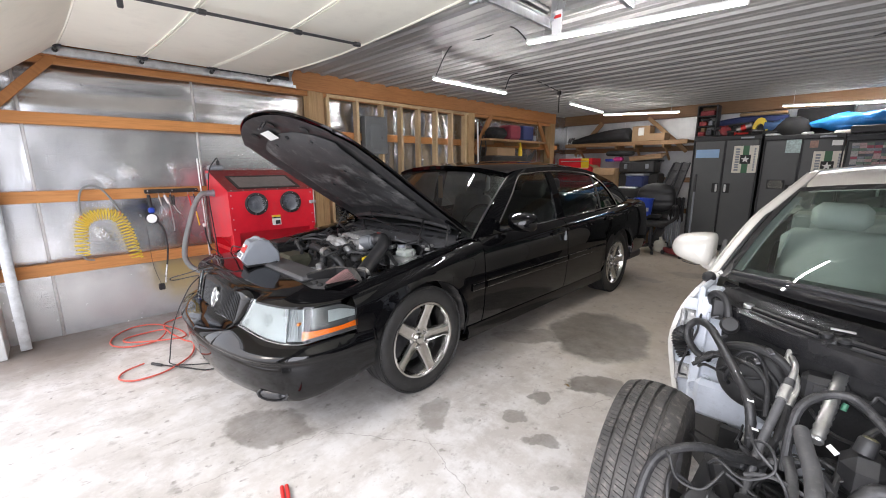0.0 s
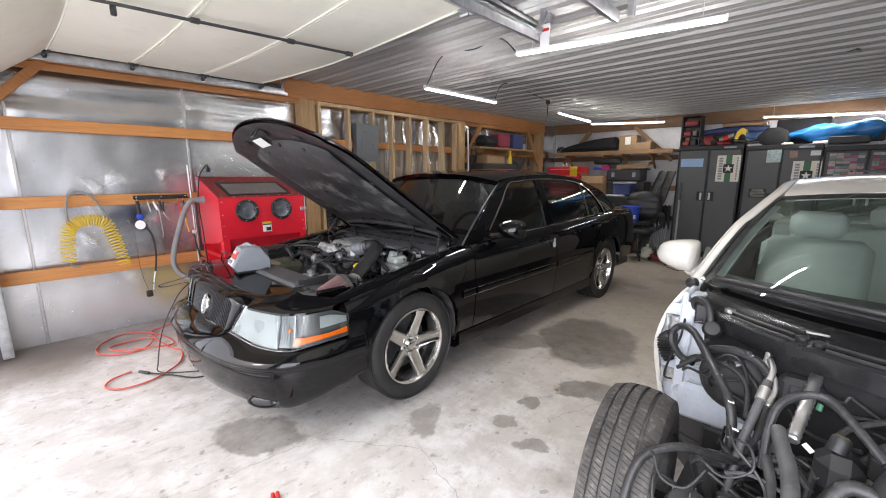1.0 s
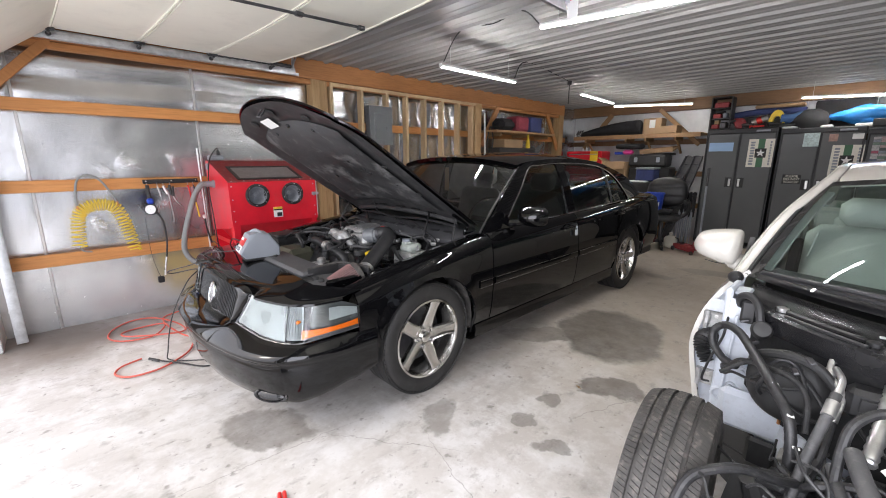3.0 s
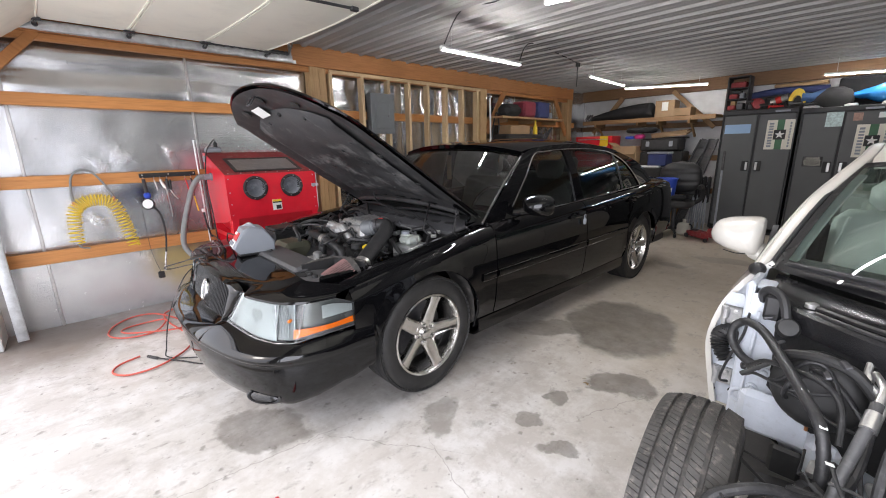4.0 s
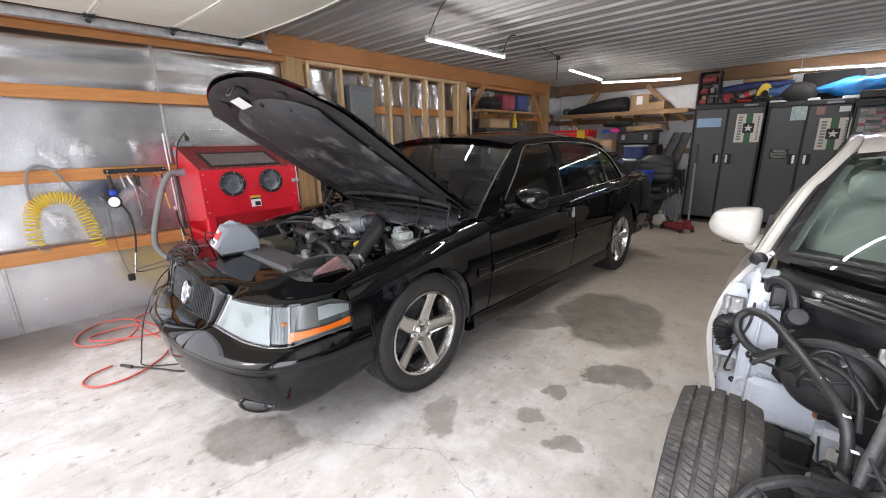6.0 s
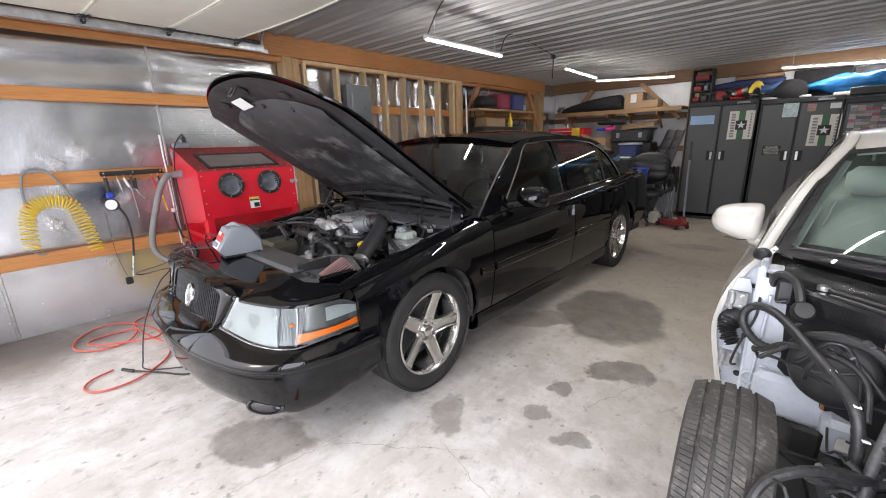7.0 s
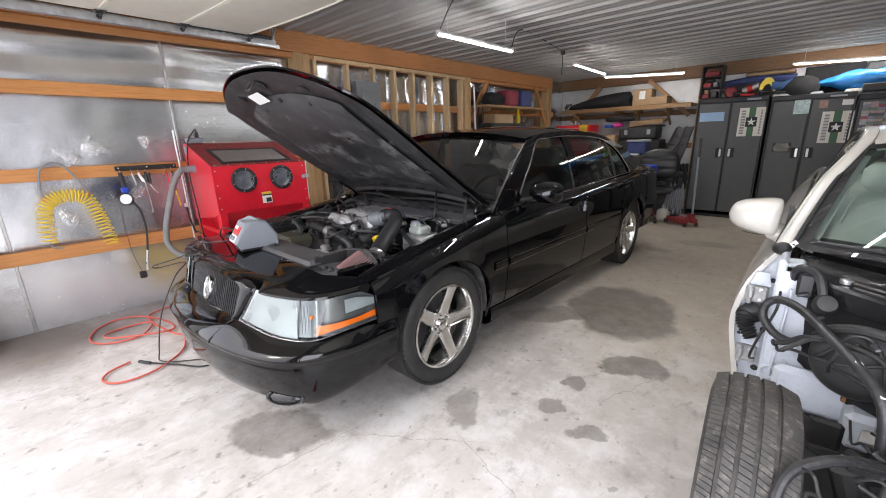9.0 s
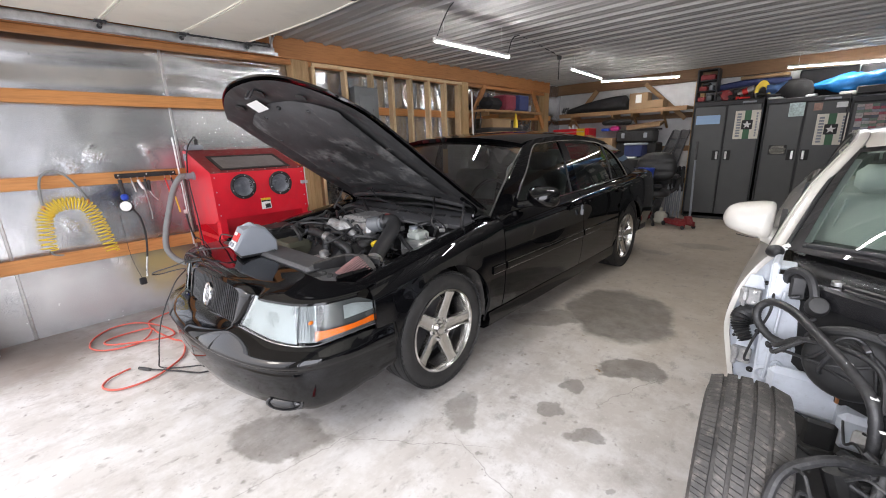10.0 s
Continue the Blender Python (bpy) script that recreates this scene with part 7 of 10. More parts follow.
for p in ((-4.43, 0.222, 1.03), (-4.43, 0.475, 1.05)):
    bm = BM()
    tube(bm, [V(*p), V(*p) + V(0, 0, -0.035)], 0.010, 8)
    part("fitting", bm, M_COPPER, coil)

rack = thing("tool_rack", "black magnetic tool bar with hooks screwed to the timber", "tool rack", Matrix.Translation((-4.48, 0.89, 1.2)))
bm = BM()
cbox(bm, (-4.475, 0.89, 1.205), (0.022, 0.425, 0.034), 0.004)
cbox(bm, (-4.462, 0.90, 1.188), (0.02, 0.44, 0.006), 0.002)
part("bar", bm, M_BLACKPL, rack)
for y in (0.70, 0.89, 1.085):
    bm = BM()
    lathe(bm, [(0.006, 0), (0.006, 0.004), (0.001, 0.005)], 10, Matrix.LocRotScale(V(-4.463, y, 1.208), Euler((0, radians(90), 0)), None), caps=False)
    part("screw", bm, M_ALU, rack)
for y in (0.70, 0.775, 0.82, 0.87, 1.01, 1.055):
    bm = BM()
    tube(bm, [(-4.462, y, 1.19), (-4.445, y, 1.185), (-4.44, y, 1.17), (-4.45, y, 1.16)], 0.0025, 5)
    part("hook", bm, M_ALU, rack)


def hung(name, pts, r, mat, label, cat="tool", extra=()):
    bm = BM()
    tube(bm, pts, r, 7)
    t = thing(name, label, cat, Matrix.Translation(pts[0]))
    part("shaft", bm, mat, t)
    for nm, q, rr, mm in extra:
        bm = BM()
        tube(bm, q, rr, 8)
        part(nm, bm, mm, t)
    return t


hung("blow_gun", [(-4.44, 0.835, 1.13), (-4.43, 0.85, 1.08), (-4.44, 0.862, 0.95), (-4.44, 0.865, 0.86), (-4.44, 0.86, 0.83)], 0.005, M_ALU, "slim chrome air nozzle hanging from the rack", extra=(("body", [(-4.44, 0.82, 1.165), (-4.44, 0.83, 1.13), (-4.435, 0.845, 1.09)], 0.012, M_ALU),))
hung("blow_gun", [(-4.44, 0.775, 1.16), (-4.44, 0.785, 1.10), (-4.44, 0.79, 1.07)], 0.006, M_ALU, "short chrome air fitting hanging from the rack")
hung("pliers", [(-4.44, 0.87, 1.165), (-4.44, 0.875, 1.10), (-4.44, 0.90, 1.03), (-4.44, 0.93, 0.985)], 0.005, M_ALU, "dark handled pliers hanging from the rack", extra=(("handle", [(-4.44, 0.865, 1.17), (-4.43, 0.87, 1.08)], 0.010, M_BLACKPL), ("handle", [(-4.44, 0.89, 1.16), (-4.43, 0.885, 1.07)], 0.009, M_BLACKPL)))
hung("hook_tool", [(-4.44, 1.01, 1.165), (-4.44, 1.02, 1.10), (-4.44, 1.025, 1.05)], 0.006, M_REDPL, "red and silver hand tool hanging from the rack", extra=(("tip", [(-4.44, 1.025, 1.05), (-4.44, 1.035, 0.98)], 0.010, M_COPPER),))
hung("screwdriver", [(-4.44, 1.055, 1.165), (-4.44, 1.065, 1.09), (-4.44, 1.06, 1.0)], 0.006, M_BLACKPL, "dark hand tool hanging from the rack", extra=(("tip", [(-4.44, 1.06, 1.0), (-4.44, 1.075, 0.86)], 0.0065, M_YELLOW),))
infl = thing("tyre_inflator", "tyre inflator with round white gauge and black hose hanging", "inflator", Matrix.Translation((-4.44, 0.70, 0.96)))
bm = BM()
tube(bm, [(-4.445, 0.70, 1.175), (-4.44, 0.705, 1.05)], 0.014, 10)
part("grip", bm, M_BLACKPL, infl)
bm = BM()
cbox(bm, (-4.435, 0.705, 1.035), (0.04, 0.05, 0.05), 0.012)
part("valve_body", bm, M_BLUE, infl, "blue valve body")
gm = Matrix.LocRotScale(V(-4.42, 0.70, 0.962), Euler((0, radians(78), radians(-25))), None)
bm = BM()
lathe(bm, [(0.046, -0.02), (0.048, 0.010), (0.044, 0.014), (0.040, 0.010)], 28, gm)
g = part("gauge_case", bm, M_BLACKPL, infl)
bm = BM()
lathe(bm, [(0.040, 0.0125), (0.001, 0.013)], 28, gm, caps=False)
part("gauge_face", bm, M_PAPER, g, "white dial face")
bm = BM()
tube(bm, [(-4.43, 0.74, 0.93), (-4.42, 0.775, 0.85), (-4.43, 0.785, 0.68), (-4.44, 0.765, 0.52), (-4.44, 0.74, 0.40)], 0.0075, 8)
part("hose", bm, M_BLACKPL, infl)
bm = BM()
tube(bm, [(-4.44, 0.765, 0.52), (-4.44, 0.745, 0.42), (-4.44, 0.735, 0.35)], 0.008, 8)
part("chuck", bm, M_ALU, infl)
bm = BM()
cbox(bm, (-4.445, 0.70, 0.315), (0.035, 0.05, 0.06), 0.008)
tube(bm, [(-4.46, 0.70, 0.34), (-4.46, 0.66, 0.55), (-4.47, 0.655, 0.9)], 0.002, 5)
solo("plug_block", bm, M_BLACKPL, "small black plug block hanging by a thin wire", "plug")
bm = BM()
cbox(bm, (-4.43, 1.115, 0.86), (0.03, 0.03, 0.035), 0.006)
solo("socket_end", bm, M_WHITEPL, "small white socket end on a hanging lead", "plug")
bm = BM()
tube(bm, [(-4.43, 1.115, 0.845), (-4.43, 1.12, 0.75), (-4.43, 1.14, 0.64), (-4.42, 1.15, 0.60)], 0.008, 7)
solo("hanging_lead", bm, M_BLACKPL, "black power lead hanging down the wall", "cable")
bm = BM()
tube(bm, [(-4.47, 1.13, 1.50), (-4.47, 1.135, 1.0), (-4.47, 1.14, 0.55)], 0.008, 8)
solo("wall_conduit", bm, M_ALU, "thin upright metal rod beside the cabinet", "rod")

# ---- hoses and leads on the floor ----
bm = BM()
tube(bm, [(-4.36, 0.86, 0.012), (-4.26, 0.65, 0.012), (-4.00, 0.61, 0.020), (-3.85, 0.50, 0.012), (-3.89, 0.32, 0.012), (-4.04, 0.24, 0.012), (-4.23, 0.29, 0.012), (-4.35, 0.43, 0.012), (-4.25, 0.58, 0.026), (-4.03, 0.70, 0.012), (-3.82, 0.72, 0.012), (-3.76, 0.62, 0.028), (-3.92, 0.37, 0.026), (-4.02, 0.32, 0.026), (-4.11, 0.38, 0.012), (-4.12, 0.50, 0.012), (-4.04, 0.61, 0.030), (-3.90, 0.63, 0.030), (-3.72, 0.68, 0.012), (-3.59, 0.72, 0.012), (-3.38, 0.66, 0.012), (-3.26, 0.55, 0.012), (-3.19, 0.42, 0.012), (-3.20, 0.28, 0.012), (-3.30, 0.21, 0.012), (-3.40, 0.25, 0.012), (-3.45, 0.37, 0.012)], 0.0065, 8, sub=6)
air = solo("air_hose", bm, M_ORANGEHOSE, "red rubber air hose lying in loops on the floor", "hose")
bm = BM()
tube(bm, [(-3.40, 0.41, 0.016), (-3.30, 0.47, 0.016), (-3.16, 0.57, 0.014), (-3.02, 0.66, 0.014), (-2.99, 0.76, 0.012)], 0.0055, 7)
tube(bm, [(-3.40, 0.41, 0.016), (-3.32, 0.455, 0.016)], 0.010, 8)
solo("hose_whip", bm, M_BLACKPL, "black whip end coupled to the red hose", "hose")
bm = BM()
tube(bm, [(-2.80, 0.98, 0.82), (-2.95, 0.86, 0.80), (-3.15, 0.80, 0.765), (-3.36, 0.76, 0.66), (-3.50, 0.62, 0.60), (-3.62, 0.66, 0.55), (-3.50, 0.80, 0.58), (-3.40, 0.70, 0.52), (-3.38, 0.58, 0.30), (-3.36, 0.52, 0.06), (-3.28, 0.52, 0.012), (-3.1, 0.72, 0.012)], 0.0042, 7)
solo("charger_lead", bm, M_BLACKPL, "black mains lead looping from the charger to the floor", "cable")
bm = BM()
tube(bm, [(-2.80, 1.0, 0.83), (-3.0, 0.95, 0.86), (-3.3, 1.0, 0.80), (-3.55, 1.05, 0.62), (-3.8, 1.10, 0.50), (-4.1, 1.14, 0.60), (-4.4, 1.15, 0.62)], 0.0045, 7)
solo("extension_lead", bm, M_BLACKPL, "black extension lead running from the car to the wall", "cable")
# red-handled pliers on the floor, and a fallen leaf
pl = thing("floor_pliers", "red handled pliers lying on the concrete", "pliers", Matrix.Translation((-1.52, 0.575, 0)))
for e in (-0.007, 0.007):
    bm = BM()
    tube(bm, [(-1.590 + 0.5 * e, 0.597 + 1.3 * e, 0.012), (-1.53 + 0.4 * e, 0.578 + 1.4 * e, 0.014), (-1.44, 0.55 + 0.3 * e, 0.012)], (0.009, 0.008), 8)
    part("handle", bm, M_REDPL, pl)
bm = BM()
tube(bm, [(-1.44, 0.55, 0.012), (-1.375, 0.53, 0.010)], (0.011, 0.005), 8)
part("jaw", bm, M_DKSTEEL, pl)
bm = BM()
rows = [[V(-1.135 + 0.03 * i / 4 + 0.01 * j / 2, 2.27 + 0.022 * j / 2 * math.sin(math.pi * (i + 0.6) / 5), 0.004 + 0.006 * math.sin(i + j)) for i in range(5)] for j in range(3)]
sheet(bm, rows, 0.001)
solo("dry_leaf", bm, M_CARD, "curled tan dry leaf on the floor", "leaf")

# ---- white car with its front end stripped ----
WC = 0.40
wcar = thing("stripped_car", "pearl white car with fenders, hood and bumper removed", "car", Matrix.Translation((WC, 3.4, 0)))
WSIDE = [(0.26, 0.885), (0.32, 0.898), (0.42, 0.918), (0.54, 0.938), (0.62, 0.936), (0.74, 0.908), (0.84, 0.858), (0.91, 0.806), (0.935, 0.775)]


def wside(y, z):
    return soft_at(WSIDE, z) - 0.020 * max(0, (2.5 - y) / 0.4) ** 2 - 0.03 * max(0, (y - 5.0)) ** 2


for sg in (-1, 1):
    for name, y0, y1 in (("front_door", 2.115, 3.30), ("rear_door", 3.31, 4.40), ("quarter_panel", 4.41, 6.25)):
        bm = BM()
        rows = []
        n = 16
        for i in range(n + 1):
            y = lerp(y0, y1, i / n)
            row = []
            for k in range(15):
                z = lerp(0.28, 0.935 + (0.0 if y < 5 else 0.02), k / 14)
                row.append(V(WC + sg * wside(y, z), y + 0.10 * max(0, z - 0.62) ** 1.5 * (1 - i / n) * 4 * (name == "front_door"), z))
            rows.append(row)
        quad_grid(bm, rows, flip=sg > 0)
        thicken(bm, 0.02)
        part(name, bm, M_WHITEPAINT, wcar, sharp=60)
    # pillar, rail and tail of the cabin
    post = [(WC + sg * 0.800, 2.20, 0.895), (WC + sg * 0.765, 2.36, 1.005), (WC + sg * 0.705, 2.58, 1.145), (WC + sg * 0.640, 2.80, 1.242), (WC + sg * 0.588, 3.02, 1.315), (WC + sg * 0.565, 3.35, 1.362), (WC + sg * 0.56, 4.1, 1.360), (WC + sg * 0.59, 4.6, 1.27), (WC + sg * 0.66, 5.2, 1.03)]
    path = smooth_path(post, 5)
    bm = BM()
    rows = []
    for i, q in enumerate(path):
        d = (path[min(i + 1, len(path) - 1)] - path[max(i - 1, 0)]).normalized()
        s = V(sg, 0, 0)
        s = (s - d * s.dot(d)).normalized()
        u = d.cross(s) * sg
        if u.z < 0:
            u = -u
        rows.append([q + s * a + u * b for a, b in ((-0.036, 0.000), (-0.033, 0.010), (-0.022, 0.014), (-0.004, 0.013), (0.008, 0.008), (0.012, 0.001), (0.017, 0.003), (0.022, -0.003), (0.024, -0.014), (0.018, -0.030), (-0.016, -0.034))])
    quad_grid(bm, rows, closed=True)
    part("roof_pillar", bm, M_WHITEPAINT, wcar, sharp=50)
    # side glass with black surround
    bm = BM()
    top = smooth_path(post, 5)[2:]
    rows = []
    for q in top:
        zb = 0.93
        xb = WC + sg * (wside(q.y, zb) - 0.02)
        rows.append([V(lerp(xb, q.x + sg * 0.012, t), q.y, lerp(zb, q.z - 0.022, t)) for t in (0, 0.33, 0.66, 1)])
    quad_grid(bm, rows, flip=sg > 0)
    part("side_glass", bm, M_WSGREEN, wcar).visible_shadow = False
    bm = BM()
    tube(bm, [V(WC + sg * (wside(y, 0.935) - 0.012), y, 0.937) for y in (2.30, 2.8, 3.3, 4.0, 4.8)], 0.010, 6)
    part("belt_seal", bm, M_BLACKPL, wcar)
    bm = BM()
    tube(bm, [V(q.x + sg * 0.022, q.y + 0.02, q.z - 0.020) for q in path[1:]], 0.009, 6, sub=1)
    part("door_seal", bm, M_BLACKPL, wcar)
    for yy in (3.32,):
        bm = BM()
        cbox(bm, (0, 0, 0), (0.02, 0.09, 0.46), 0.006, Matrix.LocRotScale((WC + sg * 0.66, yy, 1.15), Euler((0, radians(-sg * 24), 0)), None))
        part("center_pillar", bm, M_BLACKPL, wcar)
    # mirror
    mc = V(WC + sg * 0.920, 2.37, 0.990)
    shell = smooth_path([(1.02, -0.08, 0), (0.97, 0.32, 0), (0.80, 0.66, 0), (0.45, 0.86, 0), (-0.10, 0.98, 0), (-0.60, 1.04, 0), (-0.90, 0.98, 0), (-1.0, 0.72, 0), (-1.0, 0.10, 0), (-0.98, -0.55, 0), (-0.88, -0.95, 0), (-0.55, -1.04, 0), (-0.10, -0.92, 0), (0.42, -0.74, 0), (0.82, -0.50, 0)], 3, closed=True)
    bm = BM()
    rows = []
    for yy, r, dx in ((0.060, 0.96, 0.0), (0.055, 1.0, 0.0), (0.02, 1.02, 0.0), (-0.02, 0.99, 0.004), (-0.05, 0.90, 0.010), (-0.075, 0.72, 0.018), (-0.090, 0.44, 0.026), (-0.094, 0.05, 0.030)):
        rows.append([mc + V(-sg * dx + sg * 0.095 * r * q.x, yy, 0.080 * r * q.y) for q in shell])
    vs = quad_grid(bm, rows, closed=True, flip=sg < 0)
    bm.faces.new(vs[-1])
    mir = part("door_mirror", bm, M_WHITEPAINT, wcar, "white door mirror housing", sharp=70)
    bm = BM()
    bm.faces.new([bm.verts.new(mc + V(sg * 0.088 * q.x, 0.0595, 0.074 * q.y)) for q in shell])
    part("mirror_glass", bm, M_CHROME, mir)
    bm = BM()
    tube(bm, [mc + V(sg * 0.03, -0.052, -0.064), mc + V(-sg * 0.02, -0.064, -0.070), mc + V(-sg * 0.055, -0.066, -0.066)], 0.0022, 5)
    part("shut_line", bm, M_INK, mir)
    bm = BM()
    rows = []
    for t, w, h in ((0, 0.062, 0.040), (0.35, 0.058, 0.040), (0.7, 0.070, 0.048), (1.0, 0.095, 0.060)):
        c = (mc + V(-sg * 0.060, -0.005, -0.052)).lerp(V(WC + sg * 0.795, 2.40, 0.900), t)
        rows.append([c + V(0, w * math.cos(a), h * math.sin(a)) for a in [math.tau * k / 14 for k in range(14)]])
    quad_grid(bm, rows, closed=True, flip=sg > 0)
    part("mirror_arm", bm, M_WHITEPAINT, mir, sharp=60)
    bm = BM()
    prism(bm, [(0.0, 0.0), (0.17, 0.0), (0.13, 0.115)], -0.01, 0.01, Matrix.LocRotScale((WC + sg * 0.795, 2.31, 0.925), Euler((radians(90), 0, radians(90))), None))
    part("mirror_sail", bm, M_BLACKPL, mir)

# roof
bm = BM()
rows = []
for i in range(21):
    t = i / 20
    y = lerp(2.93, 4.62, t)
    zr = soft_at([(2.93, 1.288), (3.05, 1.322), (3.3, 1.358), (3.7, 1.375), (4.2, 1.355), (4.62, 1.27)], y)
    xr = 0.555
    rows.append([V(WC + xr * j / 10, y - 0.25 * (1 - (j / 10) ** 2) * (1 - t) ** 3, zr + 0.048 * (1 - abs(j / 10) ** 2.2)) for j in range(-10, 11)])
quad_grid(bm, rows, flip=True)
thicken(bm, 0.03)
part("roof", bm, M_WHITEPAINT, wcar, sharp=60)
bm = BM()
tube(bm, [V(WC - 0.30, 3.28, 1.428), V(WC - 0.30, 3.9, 1.432)], 0.006, 6)
tube(bm, [V(WC - 0.28, 3.24, 1.429), V(WC, 3.20, 1.443), V(WC + 0.28, 3.24, 1.429)], 0.006, 6)
part("sunroof_seal", bm, M_BLACKPL, wcar)


def screen_pt(u, t, off=0.0):
    xb, yb, zb = WC + 0.775 * u, 1.76 + 0.44 * u * u, 0.928 - 0.02 * u * u
    xt, yt, zt = WC + 0.605 * u, 2.70 + 0.24 * u * u, 1.335 - 0.050 * u * u
    p = V(xb, yb, zb).lerp(V(xt, yt, zt), t)
    return p + V(0, -0.4, 0.9) * (0.035 * math.sin(t * math.pi) + off)


bm = BM()
quad_grid(bm, [[screen_pt(lerp(-0.97, 0.97, i / 24), lerp(0.0, 0.985, j / 12)) for i in range(25)] for j in range(13)])
scrn = part("windscreen", bm, M_WSGREEN, wcar, "green tinted windscreen")
scrn.visible_shadow = False
M_FRIT = surf("black_frit", (0.006, 0.006, 0.007), 0.5, var=0.1, bstr=0, coat=1.0, spec=0.1)
bm = BM()
for u0, u1, t0, t1 in ((-0.975, -0.93, 0.0, 0.99), (0.93, 0.975, 0.0, 0.99), (-0.93, 0.93, 0.92, 0.99), (-0.93, 0.93, 0.0, 0.07)):
    quad_grid(bm, [[screen_pt(lerp(u0, u1, i / 12), lerp(t0, t1, j / 12), 0.003) for i in range(13)] for j in range(13)])
part("frit_band", bm, M_FRIT, scrn)
bm = BM()
tube(bm, [screen_pt(-0.985, t, 0.004) for t in (0.0, 0.25, 0.5, 0.75, 0.99)], 0.009, 6)
part("screen_seal", bm, M_BLACKPL, scrn)
bm = BM()
cbox(bm, (0, 0, 0), (0.01, 0.03, 0.14), 0.004, Matrix.LocRotScale(V(-0.20, 2.85, 0.98), Euler((0, 0.2, 0)), None))
part("inner_trim", bm, M_GREYSEAT, wcar)
for sg in (-1, 1):
    bm = BM()
    quad_grid(bm, [[screen_pt(sg * u, lerp(0.06, 0.97, j / 8), -0.05 - 0.10 * (0.93 - u)) for u in (0.965, 0.95, 0.935, 0.92)] for j in range(9)], flip=sg < 0)
    thicken(bm, 0.01)
    part("pillar_trim", bm, M_GREYSEAT, wcar)
# cowl, with trough, ribs and slots
bm = BM()
rows = []
for dy, z in ((0.02, 0.900), (-0.02, 0.898), (-0.05, 0.880), (-0.09, 0.872), (-0.15, 0.868), (-0.19, 0.872), (-0.205, 0.862), (-0.205, 0.80)):
    rows.append([V(WC + 0.755 * u, 1.76 + 0.44 * u * u + dy, z - 0.014 * u * u) for u in [lerp(-0.97, 0.97, i / 30) for i in range(31)]])
quad_grid(bm, rows, flip=True)
wcowl = part("cowl_panel", bm, M_COWL, wcar, "satin black plastic cowl", sharp=40)
for u0, u1 in ((-0.78, -0.52), (-0.42, -0.18), (0.0, 0.3), (0.4, 0.7)):
    bm = BM()
    tube(bm, [V(WC + 0.755 * u, 1.76 + 0.44 * u * u - 0.12, 0.874 - 0.014 * u * u) for u in (u0, (u0 + u1) / 2, u1)], 0.009, 6)
    tube(bm, [V(WC + 0.755 * u, 1.76 + 0.44 * u * u - 0.185, 0.878 - 0.014 * u * u) for u in (u0, (u0 + u1) / 2, u1)], 0.006, 6)
    part("cowl_rib", bm, M_BLACKPL, wcowl)
for u in (-0.80, -0.50, -0.44, -0.1):
    bm = BM()
    lathe(bm, [(0.018, -0.01), (0.018, 0.004), (0.008, 0.008), (0.001, 0.008)], 12, Matrix.Translation((WC + 0.755 * u, 1.76 + 0.44 * u * u - 0.125, 0.872)), caps=False)
    part("cowl_fastener", bm, M_ALU if u < -0.6 else M_BLACKPL, wcowl)
bm = BM()
cbox(bm, (0.06, 1.78, 0.885), (0.06, 0.012, 0.006), 0.002, None)
part("cowl_clip", bm, M_ALU, wcowl)
bm = BM()
tube(bm, [V(-0.30, 2.10, 0.955), V(-0.05, 1.93, 0.975), V(0.25, 1.79, 0.985), V(0.6, 1.74, 0.985)], (0.007, 0.012), 7)
tube(bm, [V(-0.31, 2.12, 0.945), V(0.0, 1.90, 0.960), V(0.30, 1.77, 0.965)], 0.006, 6)
part("wiper", bm, M_BLACKPL, wcar)

